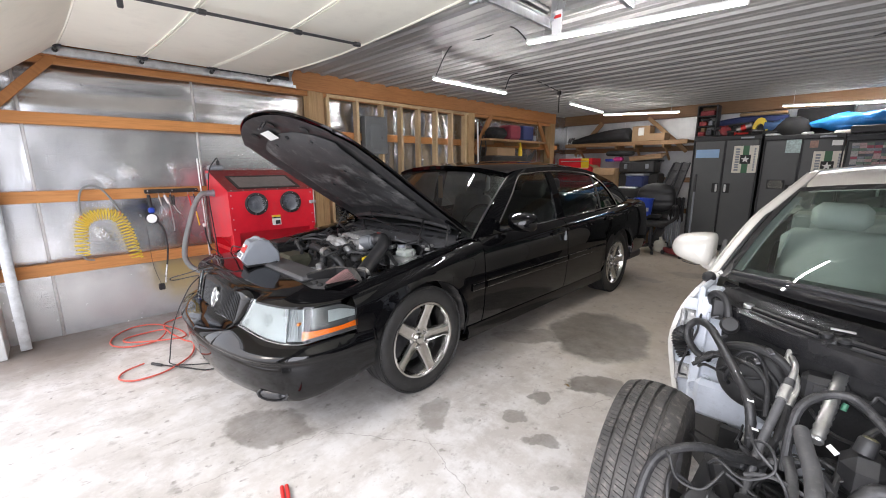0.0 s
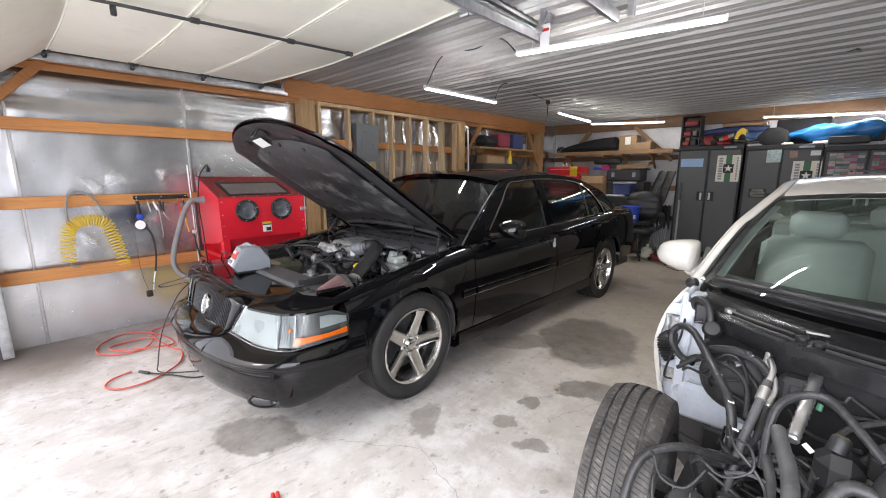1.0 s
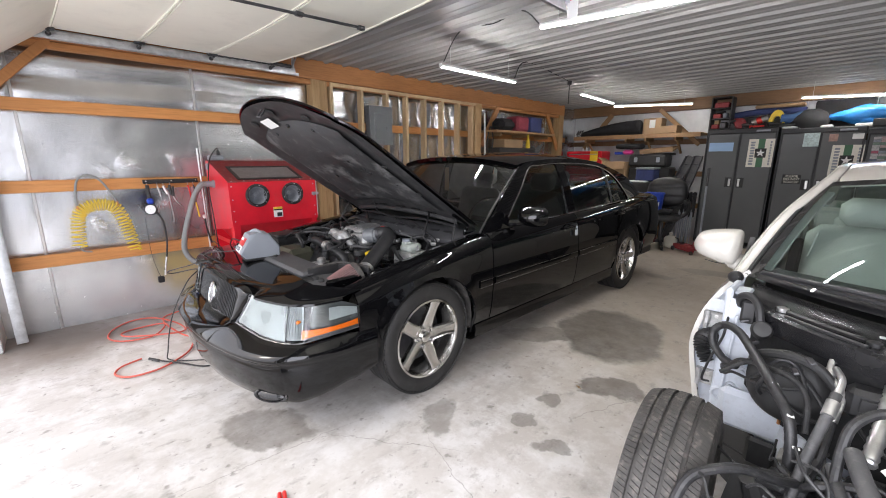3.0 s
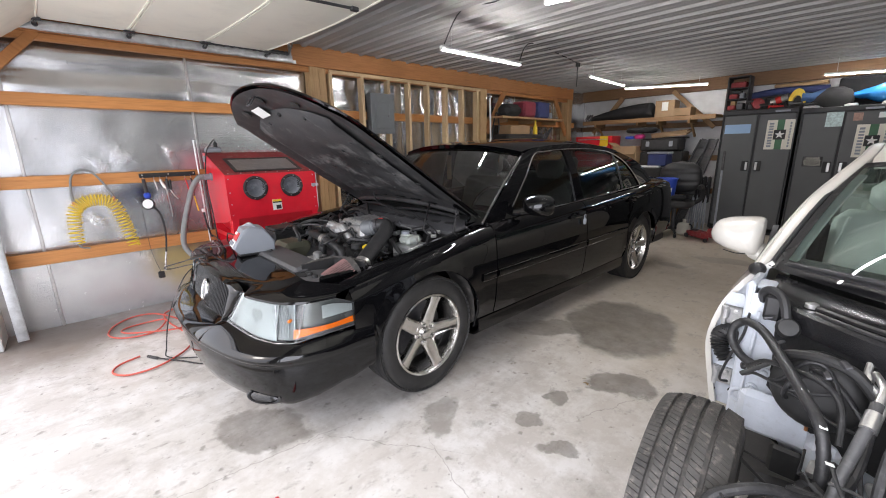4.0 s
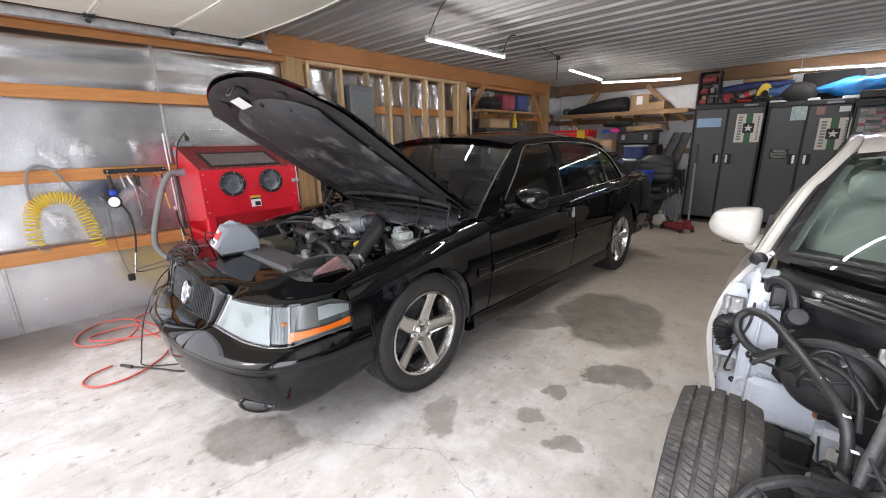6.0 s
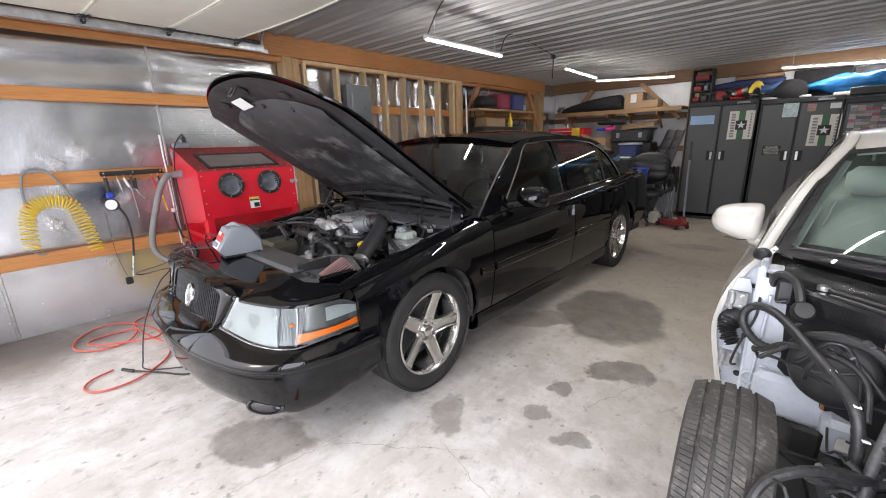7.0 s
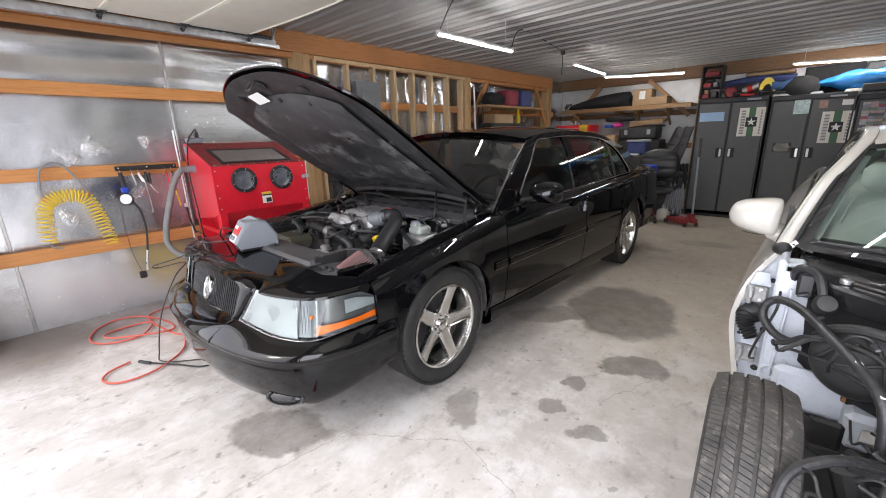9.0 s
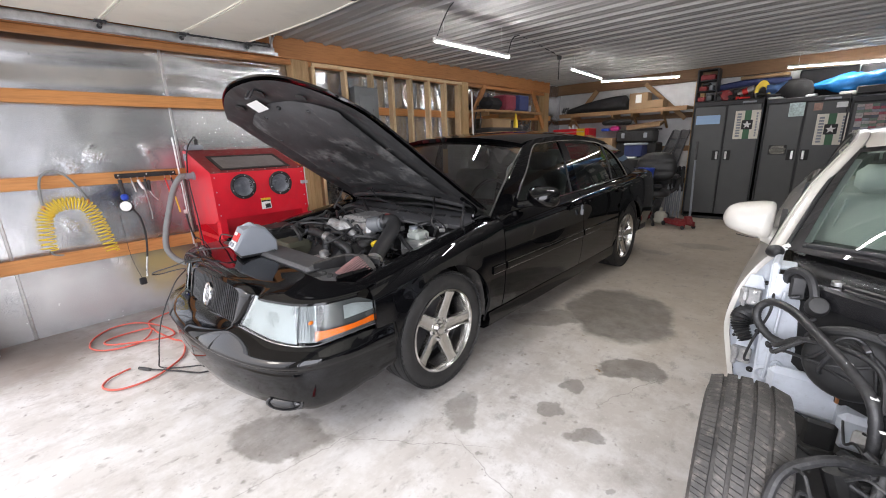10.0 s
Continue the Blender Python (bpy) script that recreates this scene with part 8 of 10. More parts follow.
# hinge pillar, aprons and firewall in bare body colour
for sg in (-1, 1):
    bm = BM()
    rows = []
    for k in range(15):
        z = lerp(0.28, 0.915, k / 14)
        rows.append([V(WC + sg * lerp(0.765, wside(2.2, z) - 0.024, t), 2.150 + 0.012 * math.sin(z * 22) * (t > 0.2) * (t < 0.8) + 0.18 * max(0, z - 0.70), z) for t in (0, 0.2, 0.4, 0.6, 0.8, 1.0)])
    sheet(bm, rows, 0.01)
    cbox(bm, (WC + sg * 0.775, 2.06, 0.60), (0.025, 0.20, 0.60), 0.008)
    pil = part("hinge_pillar", bm, M_PRIMER, wcar, "pale unpainted hinge pillar")
    bm = BM()
    rows = []
    for z, w in ((0.34, 0.10), (0.45, 0.13), (0.60, 0.15), (0.74, 0.13), (0.86, 0.07)):
        rows.append([V(WC + sg * (0.775 - dd), 1.955 + 0.01 * math.sin(z * 9), z) for dd in (0.0, w * 0.35, w * 0.7, w)])
    sheet(bm, rows, 0.006)
    cbox(bm, (WC + sg * 0.745, 2.05, 0.875), (0.06, 0.10, 0.016), 0.006)
    part("cowl_side", bm, M_PRIMER, pil)
    for z, yy in ((0.700, 2.125), (0.425, 2.125)):
        bm = BM()
        cbox(bm, (WC + sg * 0.845, yy, z), (0.075, 0.022, 0.075), 0.006)
        cbox(bm, (WC + sg * 0.862, yy - 0.02, z + 0.01), (0.020, 0.04, 0.045), 0.005)
        tube(bm, [(WC + sg * 0.865, yy - 0.03, z - 0.035), (WC + sg * 0.865, yy - 0.03, z + 0.045)], 0.009, 8)
        h = part("door_hinge", bm, M_CASTALU, pil)
        for dz in (-0.022, 0.022):
            bm = BM()
            lathe(bm, [(0.009, 0), (0.009, 0.008), (0.001, 0.009)], 6, Matrix.LocRotScale((WC + sg * 0.83, yy - 0.011, z + dz), Euler((radians(90), 0, 0)), None), caps=False)
            part("hinge_bolt", bm, M_ALU, h)
    for dx, z in ((0.72, 0.50), (0.69, 0.575), (0.715, 0.43)):
        bm = BM()
        lathe(bm, [(0.020, 0), (0.018, 0.005), (0.010, 0.006), (0.009, 0.014), (0.001, 0.015)], 12, Matrix.LocRotScale((WC + sg * dx, 1.948, z), Euler((radians(90), 0, 0)), None), caps=False)
        part("body_bolt", bm, M_PRIMER, pil)
    # rubber seal lump at the pillar's foot
    bm = BM()
    lathe(bm, [(0.001, -0.055), (0.018, -0.048), (0.026, -0.020), (0.027, 0.015), (0.020, 0.044), (0.001, 0.055)], 14, Matrix.LocRotScale((WC + sg * 0.795, 2.165, 0.900), Euler((radians(75), 0, radians(-20 * sg))), None), caps=False)
    part("seal_end", bm, M_BLACKPL, pil, sharp=80)
    # holes, seam flange, boss and door edge
    for dx, z, r in ((0.800, 0.765, 0.010), (0.870, 0.645, 0.008), (0.800, 0.545, 0.012), (0.880, 0.505, 0.007), (0.805, 0.360, 0.014), (0.870, 0.345, 0.008), (0.865, 0.775, 0.007)):
        bm = BM()
        lathe(bm, [(r, 0.0), (r * 0.8, 0.003), (0.001, 0.003)], 12, Matrix.LocRotScale((WC + sg * dx, 2.132 + 0.18 * max(0, z - 0.70), z), Euler((radians(90), 0, 0)), None), caps=False)
        part("pressed_hole", bm, M_INK, pil)
    bm = BM()
    tube(bm, [(WC + sg * 0.735, 1.945, 0.80), (WC + sg * 0.742, 1.943, 0.62), (WC + sg * 0.752, 1.945, 0.42), (WC + sg * 0.756, 1.95, 0.34)], 0.006, 6)
    part("seam_flange", bm, M_PRIMER, pil)
    bm = BM()
    lathe(bm, [(0.032, 0.0), (0.032, 0.006), (0.024, 0.010), (0.018, 0.006), (0.016, 0.004)], 20, Matrix.LocRotScale((WC + sg * 0.755, 1.948, 0.452), Euler((radians(90), 0, 0)), None), caps=False)
    part("round_boss", bm, M_PRIMER, pil)
    bm = BM()
    tube(bm, [V(WC + sg * (wside(2.13, z) - 0.016), 2.128 + 0.4 * max(0, z - 0.62) ** 1.5, z) for z in (0.30, 0.42, 0.54, 0.66, 0.78, 0.88)], 0.0035, 6)
    part("edge_seam", bm, M_GREYPL, pil)
    for z in (0.700, 0.425):
        bm = BM()
        prism(bm, [(-0.036, -0.022), (0.036, -0.022), (0.020, 0.034), (-0.020, 0.034)], -0.003, 0.003, Matrix.LocRotScale((WC + sg * 0.835, 2.118, z + 0.066), Euler((radians(90), 0, 0)), None))
        part("hinge_plate", bm, M_PRIMER, pil)
    # ribbed wiring boot between pillar and door
    bm = BM()
    tube(bm, [(WC + sg * 0.845, 2.13, 0.615), (WC + sg * 0.862, 2.085, 0.61), (WC + sg * 0.858, 2.07, 0.575), (WC + sg * 0.83, 2.06, 0.525)], (0.042, 0.024), 14, sub=10, ripple=0.004)
    part("wiring_boot", bm, M_BLACKPL, pil, "ribbed black rubber wiring boot")
bm = BM()
rows = []
for z in (0.20, 0.36, 0.52, 0.68, 0.84):
    rows.append([V(WC + 0.66 * u, 1.64 + 0.40 * u * u + 0.10 * max(0, 0.5 - z) , z) for u in [lerp(-1, 1, i / 20) for i in range(21)]])
sheet(bm, rows, 0.006)
fw = part("firewall", bm, M_PRIMER, wcar)
bm = BM()
rows = []
for j in range(9):
    z = lerp(0.47, 0.835, j / 8)
    rows.append([V(WC + 0.69 * u, 1.60 + 0.36 * u * u + 0.014 * noise.noise((u * 6, z * 9, 1)), z + 0.35 * max(0, -u - 0.82) * (1 - j / 8)) for u in [lerp(-1, 1, i / 24) for i in range(25)]])
sheet(bm, rows, 0.02)
part("sound_pad", bm, M_PADBLACK, fw, "dusty black firewall insulation")
# black splash shield below the rails
bm = BM()
rows = []
for j in range(7):
    z = lerp(0.05, 0.350, j / 6)
    rows.append([V(WC + 0.77 * u, 1.585 + 0.44 * u * u + 0.10 * max(0, 0.5 - z) + 0.012 * noise.noise((u * 5, z * 7, 4)), z) for u in [lerp(-1, 1, i / 24) for i in range(25)]])
sheet(bm, rows, 0.006)
part("splash_shield", bm, M_BLACKPL, wcar, "black plastic splash shield")
bm = BM()
cbox(bm, (-0.180, 1.725, 0.395), (0.085, 0.024, 0.105), 0.016)
part("bracket", bm, M_DUSTPL, wcar)
# brake booster
bm = BM()
lathe(bm, [(0.10, -0.08), (0.118, -0.03), (0.122, -0.005), (0.118, 0.0), (0.118, 0.010), (0.108, 0.026), (0.085, 0.036), (0.045, 0.041), (0.001, 0.042)], 32, Matrix.LocRotScale((-0.145, 1.77, 0.650), Euler((radians(80), 0, radians(-14))), None), caps=False)
part("brake_booster", bm, M_DUSTPL, wcar)
for sg in (-1, 1):
    bm = BM()
    cbox(bm, (WC + sg * 0.50, 1.88, 0.42), (0.09, 0.28, 0.13), 0.02)
    cbox(bm, (WC + sg * 0.60, 1.86, 0.46), (0.28, 0.05, 0.16), 0.02)
    part("front_rail", bm, M_PRIMER, wcar)
    bm = BM()
    cbox(bm, (WC + sg * 0.47, 1.30, 0.30), (0.10, 0.90, 0.09), 0.02)
    cbox(bm, (WC + sg * 0.60, 1.38, 0.30), (0.22, 0.07, 0.05), 0.015)
    tube(bm, [(WC + sg * 0.50, 1.38, 0.34), (WC + sg * 0.56, 1.38, 0.52)], 0.035, 10)
    part("suspension_arm", bm, M_DUSTPL, wcar)
bm = BM()
cbox(bm, (WC, 1.15, 0.26), (1.0, 0.18, 0.10), 0.03)
cbox(bm, (WC, 3.8, 0.24), (1.5, 3.6, 0.10), 0.03)
part("subframe", bm, M_DUSTPL, wcar)
bm = BM()
cbox(bm, (0.30, 1.38, 0.40), (0.42, 0.40, 0.30), 0.05)
cbox(bm, (0.10, 1.30, 0.44), (0.16, 0.22, 0.18), 0.05)
lathe(bm, [(0.11, 0), (0.13, 0.05), (0.13, 0.12), (0.10, 0.16), (0.001, 0.16)], 24, Matrix.LocRotScale((0.02, 1.20, 0.42), Euler((radians(70), 0.2, 0)), None), caps=False)
powertrain = part("transmission", bm, M_DUSTPL, wcar)
bm = BM()
lathe(bm, [(0.05, -0.05), (0.06, 0.02), (0.055, 0.05), (0.03, 0.06), (0.001, 0.06)], 18, Matrix.LocRotScale((-0.15, 1.16, 0.475), Euler((0.5, 0.3, 0)), None), caps=False)
cbox(bm, (-0.05, 1.16, 0.46), (0.10, 0.08, 0.07), 0.02)
part("pump", bm, M_DUSTPL, powertrain)


def bay_hose(name, pts, r, mat, label="", n=9, sub=6, ripple=0.0):
    bm = BM()
    tube(bm, pts, r * 0.6, n, sub=sub, ripple=ripple)
    return part(name, bm, mat, wcar, label)


bay_hose("wiring_loom", [(-0.30, 1.87, 0.625), (-0.355, 1.90, 0.63), (-0.40, 1.93, 0.675), (-0.40, 1.94, 0.725), (-0.365, 1.93, 0.757), (-0.31, 1.86, 0.765), (-0.25, 1.73, 0.758), (-0.169, 1.566, 0.728), (-0.119, 1.481, 0.687), (-0.10, 1.45, 0.60), (-0.10, 1.44, 0.48)], 0.024, M_HOSE, "thick taped wiring loom", 16, 8, 0.0006)
bay_hose("wiring_loom", [(-0.36, 2.03, 0.60), (-0.355, 1.93, 0.58), (-0.33, 1.92, 0.60), (-0.22, 1.80, 0.70), (-0.12, 1.72, 0.72), (-0.04, 1.68, 0.64)], 0.013, M_HOSE)
bay_hose("wiring_loom", [(-0.345, 2.03, 0.57), (-0.34, 1.90, 0.57), (-0.30, 1.82, 0.62), (-0.20, 1.74, 0.63), (-0.10, 1.68, 0.61), (-0.02, 1.64, 0.62)], 0.009, M_HOSE)
pipe = bay_hose("coolant_pipe", [(-0.055, 1.72, 0.80), (-0.055, 1.69, 0.765), (-0.025, 1.66, 0.735), (-0.02, 1.62, 0.705), (-0.032, 1.57, 0.672)], 0.014, M_ALU, "silver metal coolant pipe")
bay_hose("coolant_hose", [(-0.032, 1.57, 0.672), (-0.04, 1.50, 0.60), (-0.06, 1.44, 0.50), (-0.07, 1.40, 0.40)], 0.018, M_HOSE)
bm = BM()
tube(bm, [(-0.055, 1.70, 0.775), (-0.055, 1.68, 0.755)], 0.014, 12)
part("pipe_collar", bm, M_ALU, pipe)
bm = BM()
tube(bm, [(-0.028, 1.60, 0.69), (-0.032, 1.575, 0.674)], 0.013, 12)
part("pipe_collar", bm, M_ALU, pipe)
gh = bay_hose("heater_hose", [(-0.036, 1.53, 0.775), (-0.042, 1.492, 0.746), (-0.055, 1.455, 0.68), (-0.07, 1.42, 0.60), (-0.08, 1.38, 0.52), (-0.085, 1.34, 0.45), (-0.08, 1.30, 0.38)], 0.021, M_GREYHOSE, "grey ribbed heater hose", 12)
bm = BM()
tube(bm, [(-0.039, 1.51, 0.76), (-0.045, 1.475, 0.732)], 0.0155, 16)
part("hose_collar", bm, M_ALU, gh, "pale clamp collar")
bm = BM()
tube(bm, [(-0.037, 1.52, 0.768), (-0.030, 1.57, 0.800), (-0.045, 1.64, 0.805)], 0.009, 12)
part("hose_stub", bm, M_ALU, gh)
bay_hose("vacuum_hose", [(-0.012, 1.33, 0.60), (-0.012, 1.36, 0.70), (0.0, 1.40, 0.765), (0.045, 1.44, 0.800), (0.10, 1.44, 0.808), (0.155, 1.39, 0.775), (0.21, 1.34, 0.73)], 0.019, M_HOSE, "", 10)
bay_hose("coolant_hose", [(0.008, 1.36, 0.715), (0.025, 1.29, 0.70), (0.042, 1.22, 0.69), (0.055, 1.12, 0.66), (0.06, 1.0, 0.58)], 0.031, M_GREYHOSE, "fat grey coolant hose", 14)
bay_hose("coolant_hose", [(-0.02, 1.40, 0.635), (-0.005, 1.33, 0.632), (0.012, 1.25, 0.62), (0.02, 1.15, 0.58)], 0.021, M_GREYHOSE, "", 12)
bay_hose("brake_hose", [(-0.28, 1.02, 0.44), (-0.287, 1.10, 0.535), (-0.27, 1.16, 0.595), (-0.22, 1.21, 0.622), (-0.17, 1.26, 0.618), (-0.12, 1.32, 0.585), (-0.07, 1.40, 0.55)], 0.021, M_HOSE, "", 10)
bay_hose("cable", [(-0.22, 1.10, 0.50), (-0.235, 1.16, 0.56), (-0.18, 1.20, 0.52), (-0.12, 1.22, 0.48), (-0.06, 1.25, 0.47)], 0.008, M_BLACKPL)
bay_hose("cable", [(-0.34, 1.76, 0.372), (-0.30, 1.74, 0.370), (-0.215, 1.735, 0.355), (-0.13, 1.735, 0.336)], 0.007, M_DUSTPL)
bay_hose("foil_sleeve", [(0.075, 1.70, 0.78), (0.066, 1.62, 0.75), (0.055, 1.52, 0.715), (0.04, 1.43, 0.66)], 0.028, M_ALU, "foil wrapped pipe", 12, 10, 0.0015)
bay_hose("coolant_hose", [(0.25, 1.55, 0.76), (0.15, 1.52, 0.70), (0.10, 1.42, 0.62), (0.08, 1.30, 0.55)], 0.016, M_HOSE)
bay_hose("coolant_hose", [(0.10, 1.20, 0.60), (0.15, 1.26, 0.68), (0.24, 1.25, 0.66), (0.32, 1.18, 0.58)], 0.030, M_HOSE, "", 12)
bay_hose("wiring_loom", [(0.05, 1.66, 0.74), (0.14, 1.60, 0.71), (0.22, 1.56, 0.73), (0.34, 1.50, 0.70)], 0.010, M_HOSE)
bay_hose("wiring_loom", [(-0.14, 1.36, 0.50), (-0.04, 1.34, 0.47), (0.04, 1.26, 0.50), (0.12, 1.20, 0.54)], 0.014, M_HOSE)
# black bracket at the cowl's end and clutter round the booster
bm = BM()
tube(bm, [(-0.335, 1.98, 0.83), (-0.335, 1.94, 0.875), (-0.31, 1.92, 0.895), (-0.275, 1.89, 0.88), (-0.255, 1.86, 0.82), (-0.26, 1.86, 0.78)], 0.014, 8, sub=4)
cbox(bm, (-0.30, 1.93, 0.83), (0.05, 0.03, 0.09), 0.008)
part("cowl_bracket", bm, M_BLACKPL, wcar)
bay_hose("vacuum_hose", [(-0.25, 1.80, 0.70), (-0.22, 1.74, 0.755), (-0.15, 1.70, 0.785), (-0.08, 1.68, 0.775), (-0.03, 1.68, 0.72)], 0.026, M_DUSTPL, "", 10)
bay_hose("wiring_loom", [(-0.345, 2.03, 0.60), (-0.335, 1.90, 0.60), (-0.28, 1.76, 0.70), (-0.20, 1.68, 0.735), (-0.13, 1.64, 0.735), (-0.09, 1.60, 0.70), (-0.08, 1.55, 0.62)], 0.014, M_HOSE)
bay_hose("wiring_loom", [(-0.16, 1.68, 0.745), (-0.20, 1.68, 0.70), (-0.215, 1.70, 0.64), (-0.20, 1.80, 0.58), (-0.19, 1.90, 0.56)], 0.011, M_HOSE)
bay_hose("cable", [(-0.375, 2.06, 0.84), (-0.365, 1.94, 0.76), (-0.37, 1.93, 0.70), (-0.40, 1.93, 0.60), (-0.42, 1.94, 0.50), (-0.41, 2.03, 0.45)], 0.008, M_BLACKPL)
bay_hose("cable", [(-0.31, 1.58, 0.47), (-0.22, 1.52, 0.45), (-0.12, 1.45, 0.45), (0.0, 1.40, 0.45)], 0.009, M_DUSTPL)
bm = BM()
cbox(bm, (-0.165, 1.93, 0.40), (0.075, 0.02, 0.10), 0.012)
part("slotted_bracket", bm, M_BLACKPL, wcar)
bm = BM()
lathe(bm, [(0.03, -0.03), (0.034, 0.0), (0.026, 0.02), (0.001, 0.022)], 16, Matrix.LocRotScale((-0.245, 1.84, 0.80), Euler((radians(60), 0.3, 0)), None))
part("check_valve", bm, M_DUSTPL, wcar)
for p in ((-0.255, 1.80, 0.76), (-0.10, 1.66, 0.80), (-0.13, 1.66, 0.755), (-0.305, 1.90, 0.80)):
    bm = BM()
    cbox(bm, (0, 0, 0), (0.030, 0.018, 0.010), 0.003, Matrix.LocRotScale(V(*p), Euler((0.4, 0.3, p[0] * 9)), None))
    part("clip", bm, M_DKSTEEL, wcar)
for pts, r, mt in (
    ([(-0.33, 1.74, 0.642), (-0.252, 1.74, 0.718), (-0.177, 1.735, 0.762), (-0.12, 1.73, 0.722), (-0.093, 1.73, 0.640), (-0.09, 1.74, 0.56)], 0.013, M_DUSTPL),
    ([(-0.25, 1.74, 0.65), (-0.22, 1.72, 0.685), (-0.181, 1.715, 0.752), (-0.136, 1.71, 0.757), (-0.10, 1.70, 0.694), (-0.085, 1.69, 0.60)], 0.011, M_HOSE),
    ([(-0.25, 1.72, 0.655), (-0.206, 1.695, 0.661), (-0.153, 1.69, 0.672), (-0.104, 1.69, 0.691)], 0.009, M_BLACKPL),
    ([(-0.16, 1.22, 0.60), (-0.133, 1.18, 0.647), (-0.08, 1.17, 0.630), (-0.024, 1.18, 0.674), (-0.04, 1.22, 0.715), (-0.09, 1.25, 0.70)], 0.006, M_HOSE),
    ([(-0.25, 1.16, 0.62), (-0.234, 1.12, 0.64), (-0.209, 1.12, 0.582), (-0.154, 1.13, 0.577), (-0.12, 1.18, 0.62)], 0.006, M_DUSTPL),
    ([(-0.09, 1.26, 0.73), (-0.067, 1.20, 0.711), (-0.021, 1.19, 0.671), (0.007, 1.18, 0.63), (0.01, 1.2, 0.56)], 0.007, M_HOSE),
    ([(0.09, 1.66, 0.74), (0.137, 1.62, 0.736), (0.149, 1.62, 0.758), (0.166, 1.62, 0.749), (0.22, 1.60, 0.72)], 0.008, M_HOSE),
    ([(0.10, 1.70, 0.70), (0.14, 1.62, 0.69), (0.19, 1.56, 0.70), (0.25, 1.50, 0.71)], 0.008, M_DUSTPL),
    ([(0.02, 1.62, 0.66), (0.06, 1.56, 0.64), (0.11, 1.50, 0.655), (0.18, 1.46, 0.68)], 0.010, M_HOSE),
):
    bay_hose("harness_wire", pts, r, mt, "", 8, 5)
bm = BM()
cbox(bm, (0.036, 1.755, 0.735), (0.085, 0.05, 0.095), 0.010)
ecu = part("control_box", bm, M_DUSTPL, wcar, "dusty black control box with a pale label")
part("box_label", cbox(BM(), (0.036, 1.7285, 0.742), (0.030, 0.003, 0.026), 0.001), M_TAN, ecu)
for x, z in ((0.004, 0.772), (0.068, 0.772), (0.004, 0.698), (0.068, 0.698)):
    bm = BM()
    lathe(bm, [(0.006, 0.0), (0.006, 0.005), (0.001, 0.006)], 8, Matrix.LocRotScale(V(x, 1.730, z), Euler((radians(90), 0, 0)), None), caps=False)
    part("bolt", bm, M_ALU, ecu)
bm = BM()
tube(bm, [(-0.305, 1.955, 0.815), (-0.237, 1.945, 0.777), (-0.072, 1.925, 0.762), (0.032, 1.925, 0.748), (0.175, 1.925, 0.742), (0.5, 1.93, 0.74)], 0.006, 6)
part("cowl_seal", bm, M_RUBBER, wcar, "rubber seal along the cowl's edge")
rng = random.Random(11)
for k in range(44):
    x0, y0, z0 = rng.uniform(-0.12, 0.35), rng.uniform(1.02, 1.6), rng.uniform(0.40, 0.60)
    a = rng.uniform(0, math.tau)
    pts = []
    for i in range(5):
        pts.append(V(min(0.4, max(-0.14, x0 + 0.06 * i * math.cos(a) + rng.uniform(-0.03, 0.03))), min(1.66, max(0.98, y0 + 0.06 * i * math.sin(a) + rng.uniform(-0.03, 0.03))), z0 + 0.03 * math.sin(i * 1.3) + rng.uniform(-0.02, 0.02)))
    bay_hose("loose_wire", pts, rng.choice((0.004, 0.006, 0.009, 0.013, 0.018)), rng.choice((M_BLACKPL, M_HOSE, M_DUSTPL, M_HOSE, M_GREYHOSE)), "", 7, 4)
for k in range(30):
    c = V(rng.uniform(-0.14, 0.35), rng.uniform(1.02, 1.62), rng.uniform(0.40, 0.60))
    bm = BM()
    cbox(bm, (0, 0, 0), (rng.uniform(0.02, 0.07), rng.uniform(0.03, 0.08), rng.uniform(0.02, 0.05)), 0.007, Matrix.LocRotScale(c, Euler((rng.uniform(-0.7, 0.7), rng.uniform(-0.7, 0.7), rng.uniform(0, 3))), None))
    part("connector", bm, rng.choice((M_BLACKPL, M_DUSTPL, M_CASTALU, M_BLACKPL, M_DKSTEEL, M_BLACKPL)), powertrain)
bm = BM()
cbox(bm, (0.04, 1.66, 0.72), (0.11, 0.07, 0.09), 0.015)
cbox(bm, (0.04, 1.62, 0.725), (0.05, 0.008, 0.04), 0.002)
part("relay_module", bm, M_BLACKPL, wcar)
for p, r, mat, nm in (((0.135, 1.42, 0.71), 0.022, M_BLACKPL, "filler_cap"), ((0.11, 1.70, 0.735), 0.011, M_GREEN, "service_cap"), ((0.09, 1.62, 0.70), 0.008, M_GREEN, "service_cap")):
    bm = BM()
    lathe(bm, [(r, -0.03 if r > 0.02 else -0.010), (r, 0.005), (r * 0.85, 0.012), (0.001, 0.012)], 18, Matrix.LocRotScale(p, Euler((-0.35, 0.2, 0)), None))
    cap = part(nm, bm, mat, wcar)
    if nm == "filler_cap":
        bm = BM()
        lathe(bm, [(r * 0.72, 0.010), (r * 0.72, 0.014), (r * 0.5, 0.0165), (0.001, 0.0165)], 18, Matrix.LocRotScale(p, Euler((-0.35, 0.2, 0)), None))
        part("cap_face", bm, surf("olive_cap", (0.11, 0.10, 0.055), 0.5), cap, "olive cap face")
bm = BM()
cbox(bm, (0.14, 1.42, 0.62), (0.10, 0.11, 0.12), 0.03)
part("fluid_tank", bm, M_BLACKPL, wcar)
bm = BM()
cbox(bm, (0.27, 1.42, 0.68), (0.16, 0.16, 0.15), 0.05)
part("intake_box", bm, M_DUSTPL, wcar)
bm = BM()
